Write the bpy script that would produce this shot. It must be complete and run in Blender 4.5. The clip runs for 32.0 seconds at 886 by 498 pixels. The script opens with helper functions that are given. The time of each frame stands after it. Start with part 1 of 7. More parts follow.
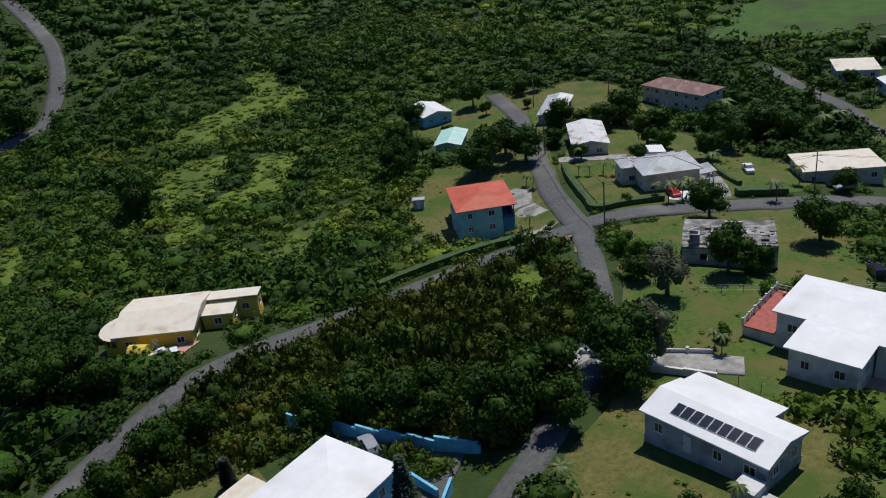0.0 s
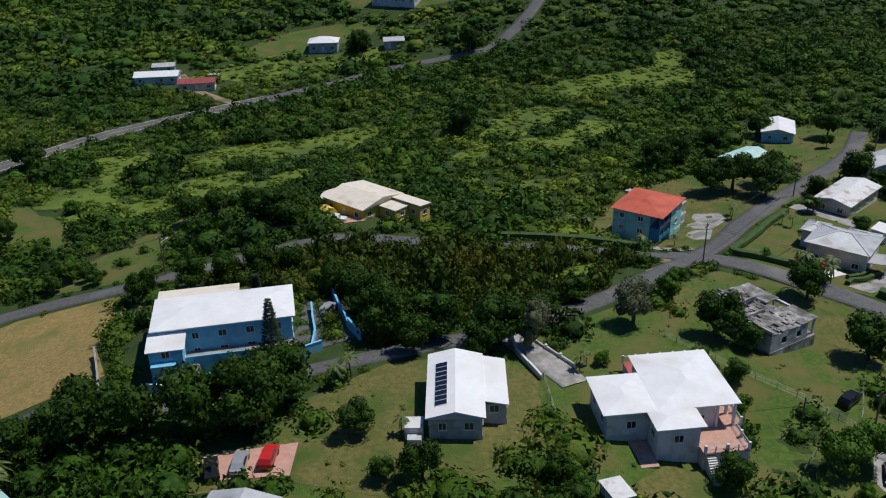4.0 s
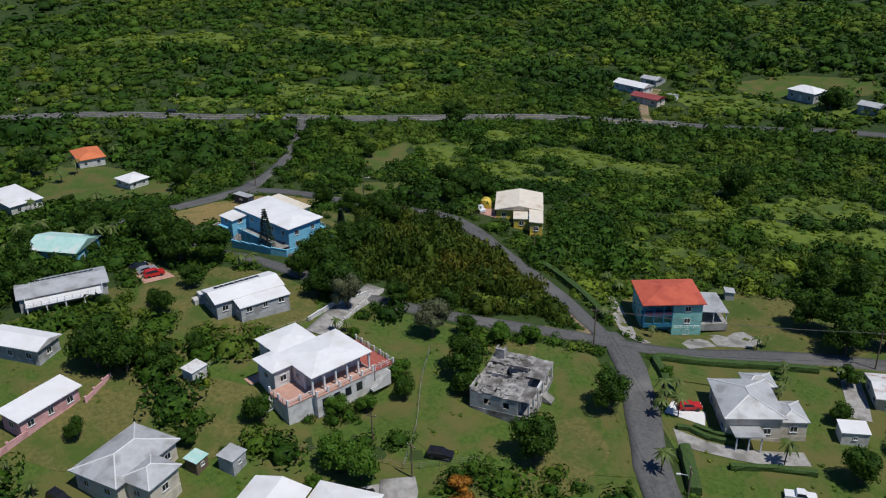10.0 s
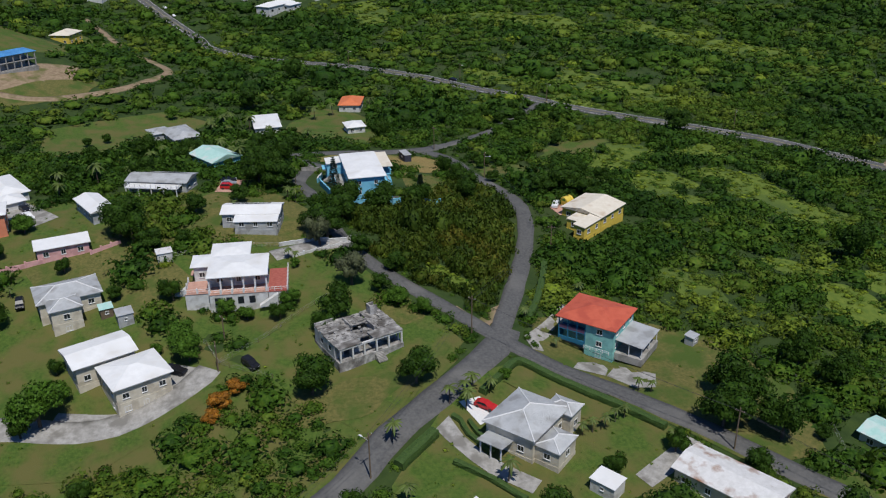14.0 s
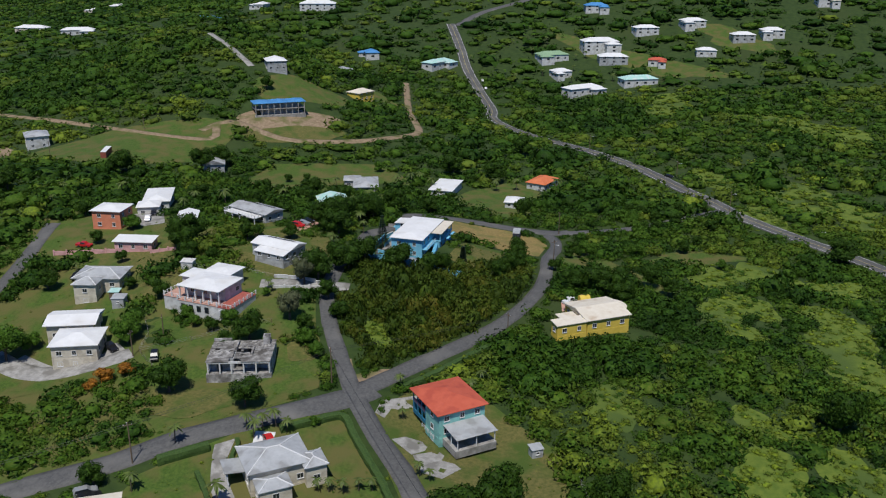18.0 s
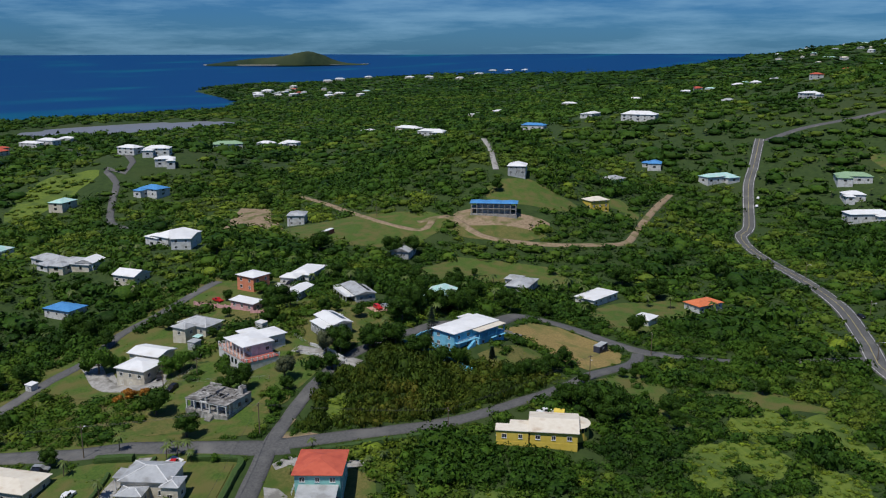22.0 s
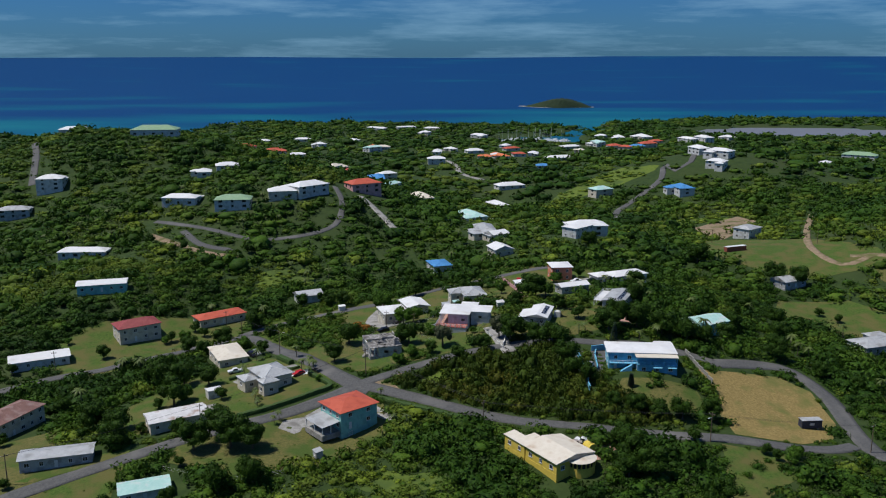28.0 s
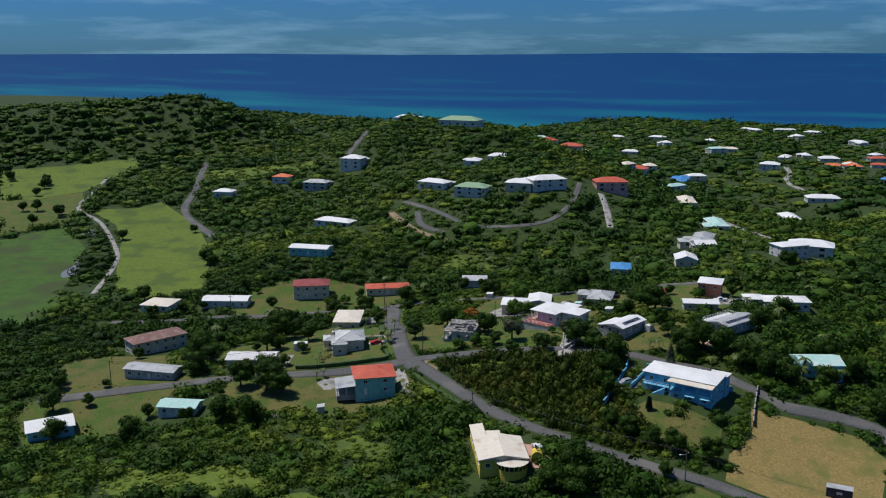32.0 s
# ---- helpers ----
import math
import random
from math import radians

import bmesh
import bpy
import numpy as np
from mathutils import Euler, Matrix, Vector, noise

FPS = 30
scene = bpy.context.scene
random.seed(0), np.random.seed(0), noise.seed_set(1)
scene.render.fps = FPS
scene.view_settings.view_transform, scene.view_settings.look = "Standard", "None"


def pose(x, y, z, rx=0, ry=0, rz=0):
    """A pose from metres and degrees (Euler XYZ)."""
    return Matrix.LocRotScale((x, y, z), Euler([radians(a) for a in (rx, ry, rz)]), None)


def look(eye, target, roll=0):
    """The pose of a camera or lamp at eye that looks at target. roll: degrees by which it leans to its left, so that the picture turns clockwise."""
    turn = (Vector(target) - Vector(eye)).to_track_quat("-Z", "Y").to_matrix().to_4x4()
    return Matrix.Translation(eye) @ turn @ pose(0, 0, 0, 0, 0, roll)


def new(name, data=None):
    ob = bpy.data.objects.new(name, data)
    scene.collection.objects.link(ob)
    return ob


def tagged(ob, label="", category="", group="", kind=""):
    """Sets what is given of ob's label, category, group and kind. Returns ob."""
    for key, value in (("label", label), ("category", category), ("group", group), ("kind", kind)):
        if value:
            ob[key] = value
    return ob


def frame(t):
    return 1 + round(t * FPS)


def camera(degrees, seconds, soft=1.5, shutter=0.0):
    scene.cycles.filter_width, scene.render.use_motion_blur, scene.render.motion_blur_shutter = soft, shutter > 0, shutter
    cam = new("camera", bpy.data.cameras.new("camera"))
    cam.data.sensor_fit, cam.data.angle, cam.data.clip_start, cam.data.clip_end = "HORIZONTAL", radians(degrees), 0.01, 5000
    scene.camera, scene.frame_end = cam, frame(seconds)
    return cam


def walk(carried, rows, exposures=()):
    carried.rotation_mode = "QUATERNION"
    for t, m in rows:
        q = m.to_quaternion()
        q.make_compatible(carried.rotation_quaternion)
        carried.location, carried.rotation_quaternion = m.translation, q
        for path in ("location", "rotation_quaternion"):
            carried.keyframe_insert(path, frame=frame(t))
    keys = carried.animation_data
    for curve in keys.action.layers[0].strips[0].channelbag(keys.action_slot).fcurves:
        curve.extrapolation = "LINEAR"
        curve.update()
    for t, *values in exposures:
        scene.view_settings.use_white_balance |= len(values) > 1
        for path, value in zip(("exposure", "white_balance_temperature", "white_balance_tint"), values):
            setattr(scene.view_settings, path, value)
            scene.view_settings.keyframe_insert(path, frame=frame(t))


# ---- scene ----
cam = camera(53.74, 32.0, 1.15)
PATH = [
    (0, pose(-131.75, -66.45, 68.19, 64.58, 5.97, -54.23)),
    (0.5, pose(-129.31, -76.20, 70.78, 64.32, 5.56, -48.16)),
    (1, pose(-125.98, -86.38, 73.28, 64.03, 5.14, -42.31)),
    (1.5, pose(-121.07, -96.82, 75.23, 63.82, 4.59, -36.64)),
    (2, pose(-114.49, -106.90, 76.40, 63.75, 3.92, -31.10)),
    (2.5, pose(-106.60, -116.02, 76.98, 63.78, 3.20, -25.70)),
    (3, pose(-97.61, -124.05, 77.28, 63.90, 2.51, -20.58)),
    (3.5, pose(-87.65, -131.41, 77.45, 64.08, 1.88, -15.86)),
    (5.5, pose(-41.75, -150.94, 83.36, 64.04, 0.52, 2.00)),
    (6, pose(-27.38, -153.42, 84.46, 64.39, 0.67, 6.89)),
    (6.5, pose(-12.96, -155.16, 85.50, 64.76, 0.79, 11.74)),
    (7, pose(1.59, -155.64, 86.70, 65.08, 0.83, 16.45)),
    (7.5, pose(16.20, -154.79, 88.10, 65.27, 0.83, 21.08)),
    (8, pose(30.54, -152.58, 89.39, 65.24, 0.87, 25.72)),
    (8.5, pose(44.34, -148.70, 90.29, 65.19, 0.93, 30.19)),
    (9, pose(57.55, -143.30, 90.85, 65.22, 0.96, 34.48)),
    (9.5, pose(70.24, -136.69, 91.39, 65.26, 0.92, 38.79)),
    (10, pose(82.35, -129.16, 91.75, 65.32, 0.87, 43.16)),
    (10.5, pose(93.60, -120.74, 91.80, 65.37, 0.91, 47.38)),
    (11, pose(104.23, -111.66, 91.73, 65.40, 1.05, 51.56)),
    (11.5, pose(114.77, -101.76, 91.52, 65.55, 1.12, 55.97)),
    (12, pose(124.78, -90.82, 91.44, 65.73, 1.15, 60.44)),
    (12.5, pose(133.76, -78.71, 91.71, 65.74, 1.05, 64.87)),
    (13, pose(141.61, -65.87, 92.23, 65.62, 0.91, 69.21)),
    (13.5, pose(148.27, -53.07, 92.88, 65.42, 0.77, 73.26)),
    (14, pose(153.77, -40.65, 93.57, 65.19, 0.59, 76.80)),
    (14.5, pose(158.38, -28.40, 94.26, 64.96, 0.38, 80.01)),
    (16.5, pose(165.29, 33.06, 94.06, 67.63, -0.31, 95.96)),
    (17, pose(164.23, 47.48, 94.08, 68.63, -0.35, 99.91)),
    (17.5, pose(162.81, 61.47, 94.37, 69.58, -0.36, 103.60)),
    (18, pose(161.01, 75.31, 94.84, 70.52, -0.38, 106.99)),
    (18.5, pose(158.52, 89.31, 95.35, 71.46, -0.40, 110.34)),
    (19, pose(155.10, 103.58, 95.91, 72.40, -0.42, 113.88)),
    (19.5, pose(150.95, 118.02, 96.72, 73.30, -0.41, 117.48)),
    (20, pose(146.31, 132.63, 97.74, 74.19, -0.34, 121.05)),
    (20.5, pose(140.86, 147.37, 98.71, 75.12, -0.17, 124.65)),
    (21, pose(134.61, 161.82, 99.43, 76.06, -0.01, 128.19)),
    (21.5, pose(127.11, 175.37, 99.85, 76.82, 0.06, 131.61)),
    (22, pose(117.80, 187.59, 100.09, 77.09, 0.10, 135.03)),
    (22.5, pose(107.39, 198.78, 100.23, 77.15, 0.11, 138.64)),
    (23, pose(96.08, 209.18, 100.32, 77.20, 0.11, 142.49)),
    (23.5, pose(83.96, 218.78, 100.41, 77.23, 0.04, 146.35)),
    (24, pose(71.13, 227.87, 100.61, 77.23, 0.03, 150.37)),
    (24.5, pose(57.85, 236.62, 100.96, 77.23, 0.09, 154.54)),
    (26.5, pose(0.91, 260.28, 102.19, 77.20, 0.24, 171.06)),
    (27, pose(-14.54, 263.71, 102.61, 77.20, 0.21, 175.50)),
    (27.5, pose(-30.03, 266.33, 103.11, 77.20, 0.16, 179.98)),
    (28, pose(-45.88, 267.93, 103.68, 77.21, 0.10, 184.38)),
    (28.5, pose(-62.22, 268.50, 104.24, 77.24, 0.05, 188.69)),
    (29, pose(-78.81, 267.91, 104.68, 77.25, 0.03, 192.82)),
    (29.5, pose(-95.13, 266.02, 105.02, 77.22, 0.06, 196.66)),
    (30, pose(-110.82, 262.58, 105.28, 77.15, 0.12, 200.25)),
    (30.5, pose(-125.48, 257.90, 105.28, 77.10, 0.12, 203.63)),
    (31, pose(-139.10, 252.37, 105.11, 77.06, 0.11, 206.91)),
    (31.5, pose(-151.99, 246.43, 104.96, 77.01, 0.10, 210.07)),
    (32, pose(-164.42, 240.37, 104.82, 76.99, 0.08, 213.03)),
]
walk(cam, PATH)

# ---- light ----
world = bpy.data.worlds.new("sky")
scene.world = world
world.use_nodes = True
wn, wl = world.node_tree.nodes, world.node_tree.links
SUN_DIR = Vector((1.0, 0.14, 2.0)).normalized()
SUN_ELEV = math.asin(SUN_DIR.z)
SUN_AZ = math.atan2(SUN_DIR.x, SUN_DIR.y)
sky = wn.new("ShaderNodeTexSky")
sky.sky_type = 'NISHITA'
sky.sun_disc = False
sky.sun_elevation, sky.sun_rotation = SUN_ELEV, SUN_AZ
sky.air_density, sky.dust_density, sky.ozone_density = 1.0, 0.2, 4.0
coord = wn.new("ShaderNodeTexCoord")
cmap = wn.new("ShaderNodeMapping")
cmap.inputs["Scale"].default_value = (3.0, 3.0, 26.0)
cloud = wn.new("ShaderNodeTexNoise")
cloud.inputs["Scale"].default_value = 1.6
cloud.inputs["Detail"].default_value = 7.0
cloud.inputs["Roughness"].default_value = 0.62
cramp = wn.new("ShaderNodeValToRGB")
cramp.color_ramp.elements[0].position, cramp.color_ramp.elements[0].color = 0.47, (0, 0, 0, 1)
cramp.color_ramp.elements[1].position, cramp.color_ramp.elements[1].color = 0.80, (0.75, 0.75, 0.75, 1)
cmix = wn.new("ShaderNodeMixRGB")
cmix.inputs["Color2"].default_value = (6.4, 11.6, 16.4, 1)
wl.new(coord.outputs["Generated"], cmap.inputs["Vector"])
wl.new(cmap.outputs["Vector"], cloud.inputs["Vector"])
wl.new(cloud.outputs["Fac"], cramp.inputs["Fac"])
wl.new(cramp.outputs["Color"], cmix.inputs["Fac"])
tint = wn.new("ShaderNodeMixRGB")
tint.blend_type = 'MULTIPLY'
tint.inputs["Fac"].default_value = 1.0
tint.inputs["Color2"].default_value = (0.26, 0.72, 1.52, 1)
wl.new(sky.outputs["Color"], tint.inputs["Color1"])
wl.new(tint.outputs["Color"], cmix.inputs["Color1"])
wl.new(cmix.outputs["Color"], wn["Background"].inputs["Color"])
wn["Background"].inputs["Strength"].default_value = 0.054
sun = new("sun", bpy.data.lights.new("sun", 'SUN'))
sun.data.energy, sun.data.angle, sun.data.color = 5.0, radians(0.5), (1.0, 0.97, 0.92)
sun.matrix_world = look(SUN_DIR * 300, (0, 0, 0))
scene.view_settings.exposure = -0.48


# ---- materials ----
def mat(name, a, b, scale=2.0, rough=0.8, metal=0.0, bump=0.0, bscale=None, detail=6.0, per="none", island=0.0,
        third=None, tscale=0.05, tpos=(0.5, 0.62), corrugated=0.0, translucent=0.0, spec=0.3, coords="object", stretch=None):
    """A node material that varies between colours a and b by fine noise and towards a third by broad noise."""
    m = bpy.data.materials.new(name)
    m.use_nodes = True
    n, l = m.node_tree.nodes, m.node_tree.links
    bsdf = n["Principled BSDF"]
    bsdf.inputs["Roughness"].default_value = rough
    bsdf.inputs["Metallic"].default_value = metal
    bsdf.inputs["Specular IOR Level"].default_value = spec
    if coords == "object":
        src = n.new("ShaderNodeTexCoord").outputs["Object"]
    else:
        src = n.new("ShaderNodeNewGeometry").outputs["Position"]
    if stretch:
        mp = n.new("ShaderNodeMapping")
        mp.inputs["Scale"].default_value = stretch
        l.new(src, mp.inputs["Vector"])
        fine = mp.outputs["Vector"]
    else:
        fine = src
    t = n.new("ShaderNodeTexNoise")
    t.inputs["Scale"].default_value, t.inputs["Detail"].default_value, t.inputs["Roughness"].default_value = scale, detail, 0.65
    l.new(fine, t.inputs["Vector"])
    ramp = n.new("ShaderNodeValToRGB")
    ramp.color_ramp.elements[0].position, ramp.color_ramp.elements[1].position = 0.32, 0.68
    ramp.color_ramp.elements[0].color, ramp.color_ramp.elements[1].color = (*a, 1), (*b, 1)
    l.new(t.outputs["Fac"], ramp.inputs["Fac"])
    col = ramp.outputs["Color"]
    if third:
        t3 = n.new("ShaderNodeTexNoise")
        t3.inputs["Scale"].default_value, t3.inputs["Detail"].default_value = tscale, 5.0
        l.new(src, t3.inputs["Vector"])
        r3 = n.new("ShaderNodeValToRGB")
        r3.color_ramp.elements[0].position, r3.color_ramp.elements[1].position = tpos
        l.new(t3.outputs["Fac"], r3.inputs["Fac"])
        mx = n.new("ShaderNodeMixRGB")
        mx.inputs["Color2"].default_value = (*third, 1)
        l.new(r3.outputs["Color"], mx.inputs["Fac"])
        l.new(col, mx.inputs["Color1"])
        col = mx.outputs["Color"]
    if island or per == "object":
        rnd = n.new("ShaderNodeObjectInfo").outputs["Random"] if per == "object" else n.new("ShaderNodeNewGeometry").outputs["Random Per Island"]
        mr = n.new("ShaderNodeMapRange")
        mr.inputs["To Min"].default_value, mr.inputs["To Max"].default_value = 1 - island, 1 + island
        l.new(rnd, mr.inputs["Value"])
        hsv = n.new("ShaderNodeHueSaturation")
        l.new(mr.outputs["Result"], hsv.inputs["Value"])
        l.new(col, hsv.inputs["Color"])
        col = hsv.outputs["Color"]
    l.new(col, bsdf.inputs["Base Color"])
    if bump or corrugated:
        bp = n.new("ShaderNodeBump")
        bp.inputs["Strength"].default_value = max(bump, 0.35 if corrugated else 0)
        bp.inputs["Distance"].default_value = 0.12
        if corrugated:
            w = n.new("ShaderNodeTexWave")
            w.inputs["Scale"].default_value = corrugated
            l.new(src, w.inputs["Vector"])
            l.new(w.outputs["Fac"], bp.inputs["Height"])
        else:
            b2 = n.new("ShaderNodeTexNoise")
            b2.inputs["Scale"].default_value, b2.inputs["Detail"].default_value = bscale or scale * 3, 5.0
            l.new(fine, b2.inputs["Vector"])
            l.new(b2.outputs["Fac"], bp.inputs["Height"])
        l.new(bp.outputs["Normal"], bsdf.inputs["Normal"])
    if translucent:
        tr = n.new("ShaderNodeBsdfTranslucent")
        l.new(col, tr.inputs["Color"])
        ms = n.new("ShaderNodeMixShader")
        ms.inputs["Fac"].default_value = translucent
        l.new(bsdf.outputs["BSDF"], ms.inputs[1])
        l.new(tr.outputs["BSDF"], ms.inputs[2])
        l.new(ms.outputs["Shader"], n["Material Output"].inputs["Surface"])
    return m


M_GROUND = mat("scrub_soil", (0.020, 0.042, 0.008), (0.044, 0.074, 0.015), 0.25, 0.95, bump=0.8, bscale=2.0, third=(0.042, 0.062, 0.015), tscale=0.012, tpos=(0.5, 0.7))
M_LAWN = mat("lawn_grass", (0.038, 0.080, 0.010), (0.091, 0.140, 0.022), 1.3, 0.95, bump=0.9, bscale=5.0, detail=12.0, third=(0.118, 0.113, 0.032), tscale=0.16, tpos=(0.41, 0.62))
M_DRYLAWN = mat("dry_grass", (0.072, 0.085, 0.019), (0.173, 0.150, 0.047), 1.3, 0.95, bump=0.9, bscale=5.0, detail=12.0, third=(0.062, 0.100, 0.016), tscale=0.14, tpos=(0.46, 0.62))
M_FIELD = mat("mown_hay", (0.17, 0.125, 0.04), (0.34, 0.25, 0.09), 1.4, 0.95, bump=0.9, bscale=4.0, detail=12.0, third=(0.15, 0.15, 0.04), tscale=0.12, tpos=(0.5, 0.65))
M_MEADOW = mat("meadow_grass", (0.075, 0.125, 0.015), (0.145, 0.19, 0.026), 0.5, 0.95, bump=0.6, bscale=2.5, third=(0.07, 0.11, 0.02), tscale=0.06)
M_MARSH = mat("marsh_grass", (0.035, 0.085, 0.010), (0.065, 0.125, 0.016), 0.2, 0.9, bump=0.4, bscale=2.0, third=(0.05, 0.07, 0.02), tscale=0.05)
M_DIRT = mat("bare_earth", (0.20, 0.14, 0.085), (0.33, 0.25, 0.16), 0.6, 0.95, bump=0.5, third=(0.12, 0.12, 0.04), tscale=0.12)
M_ASPHALT = mat("worn_asphalt", (0.075, 0.075, 0.075), (0.13, 0.128, 0.122), 1.5, 0.9, bump=0.25, bscale=12, third=(0.16, 0.155, 0.145), tscale=0.1, tpos=(0.5, 0.72))
M_CONCRETE = mat("weathered_concrete", (0.24, 0.23, 0.21), (0.40, 0.385, 0.36), 0.8, 0.9, bump=0.3, third=(0.20, 0.19, 0.17), tscale=0.3)
M_LINE = mat("road_paint", (0.5, 0.42, 0.12), (0.6, 0.5, 0.18), 4.0, 0.8)
M_WHITE = mat("white_roof_paint", (0.70, 0.70, 0.69), (0.80, 0.80, 0.79), 0.5, 0.55, third=(0.62, 0.60, 0.56), tscale=0.25, tpos=(0.5, 0.75), bump=0.05)
M_CREAM = mat("cream_roof_paint", (0.66, 0.59, 0.47), (0.75, 0.69, 0.58), 0.6, 0.6, third=(0.52, 0.41, 0.29), tscale=0.3, tpos=(0.55, 0.75), bump=0.05)
M_RED = mat("red_roof_paint", (0.50, 0.10, 0.055), (0.56, 0.125, 0.07), 0.7, 0.6, third=(0.44, 0.085, 0.05), tscale=0.3, bump=0.05)
M_GREYROOF = mat("galvanised_sheet", (0.42, 0.43, 0.43), (0.55, 0.56, 0.56), 0.6, 0.5, metal=0.15, third=(0.34, 0.34, 0.33), tscale=0.3, corrugated=2.2)
M_RUSTROOF = mat("rusted_sheet", (0.60, 0.59, 0.57), (0.74, 0.73, 0.72), 0.9, 0.65, third=(0.30, 0.16, 0.09), tscale=0.35, tpos=(0.52, 0.7), corrugated=2.2)
M_BROWNROOF = mat("brown_sheet", (0.20, 0.105, 0.085), (0.28, 0.15, 0.12), 0.7, 0.6, third=(0.33, 0.22, 0.19), tscale=0.3, corrugated=2.2)
M_MAROON = mat("maroon_sheet", (0.25, 0.05, 0.05), (0.34, 0.08, 0.075), 0.7, 0.6, corrugated=2.2)
M_ORANGE = mat("orange_roof", (0.62, 0.16, 0.06), (0.72, 0.22, 0.09), 0.7, 0.6, corrugated=2.2)
M_TEALROOF = mat("pale_teal_sheet", (0.36, 0.62, 0.55), (0.50, 0.72, 0.66), 0.7, 0.55, third=(0.6, 0.68, 0.64), tscale=0.3, corrugated=2.2)
M_BLUEROOF = mat("blue_sheet", (0.06, 0.22, 0.50), (0.10, 0.32, 0.62), 0.7, 0.55, corrugated=2.2)
M_GREENROOF = mat("green_sheet", (0.22, 0.36, 0.20), (0.32, 0.45, 0.28), 0.7, 0.55, corrugated=2.2)
M_W_WHITE = mat("white_render", (0.55, 0.55, 0.53), (0.66, 0.66, 0.64), 0.8, 0.85, third=(0.46, 0.45, 0.42), tscale=0.5, bump=0.1)
M_W_GREY = mat("grey_render", (0.36, 0.37, 0.37), (0.45, 0.46, 0.46), 0.8, 0.85, third=(0.28, 0.28, 0.27), tscale=0.5, bump=0.1)
M_W_CREAM = mat("cream_render", (0.54, 0.49, 0.39), (0.64, 0.59, 0.48), 0.8, 0.85, third=(0.46, 0.41, 0.32), tscale=0.5, bump=0.1)
M_W_BLUE = mat("sky_blue_render", (0.16, 0.46, 0.64), (0.21, 0.54, 0.72), 0.8, 0.85, third=(0.14, 0.40, 0.56), tscale=0.5, bump=0.1)
M_W_TEAL = mat("turquoise_render", (0.20, 0.48, 0.44), (0.27, 0.56, 0.51), 0.8, 0.85, third=(0.18, 0.40, 0.38), tscale=0.5, bump=0.1)
M_W_DBLUE = mat("deep_blue_render", (0.02, 0.14, 0.24), (0.03, 0.18, 0.30), 0.8, 0.85, bump=0.1)
M_W_CORAL = mat("coral_render", (0.60, 0.20, 0.11), (0.70, 0.26, 0.15), 0.8, 0.85, bump=0.1)
M_W_PINK = mat("pink_render", (0.62, 0.33, 0.32), (0.70, 0.41, 0.40), 0.8, 0.85, third=(0.52, 0.28, 0.27), tscale=0.5, bump=0.1)
M_W_YELLOW = mat("yellow_render", (0.62, 0.45, 0.06), (0.72, 0.54, 0.10), 0.8, 0.85, bump=0.1)
M_DECK = mat("red_deck_tile", (0.30, 0.075, 0.055), (0.42, 0.13, 0.10), 1.2, 0.8, bump=0.15)
M_TILE = mat("terracotta_tile", (0.44, 0.24, 0.18), (0.54, 0.33, 0.26), 1.2, 0.8, bump=0.15)
M_TRIM = mat("white_trim", (0.62, 0.62, 0.61), (0.72, 0.72, 0.71), 3.0, 0.6)
M_GLASS = mat("window_glass", (0.012, 0.016, 0.02), (0.03, 0.036, 0.042), 1.0, 0.12, spec=0.6)
M_DARK = mat("dark_metal", (0.02, 0.02, 0.022), (0.04, 0.04, 0.042), 2.0, 0.5)
M_SOLAR = mat("solar_cells", (0.008, 0.01, 0.02), (0.015, 0.02, 0.035), 1.0, 0.2, spec=0.5)
M_WOOD = mat("weathered_timber", (0.12, 0.085, 0.055), (0.20, 0.15, 0.10), 2.0, 0.85, bump=0.3, stretch=(6, 6, 0.8))
M_BARK = mat("bark", (0.07, 0.055, 0.04), (0.14, 0.11, 0.085), 3.0, 0.95, bump=0.5)
M_RUIN = mat("stained_slab", (0.10, 0.095, 0.09), (0.55, 0.53, 0.50), 0.7, 0.95, bump=0.4, third=(0.10, 0.09, 0.08), tscale=0.3, tpos=(0.42, 0.66))

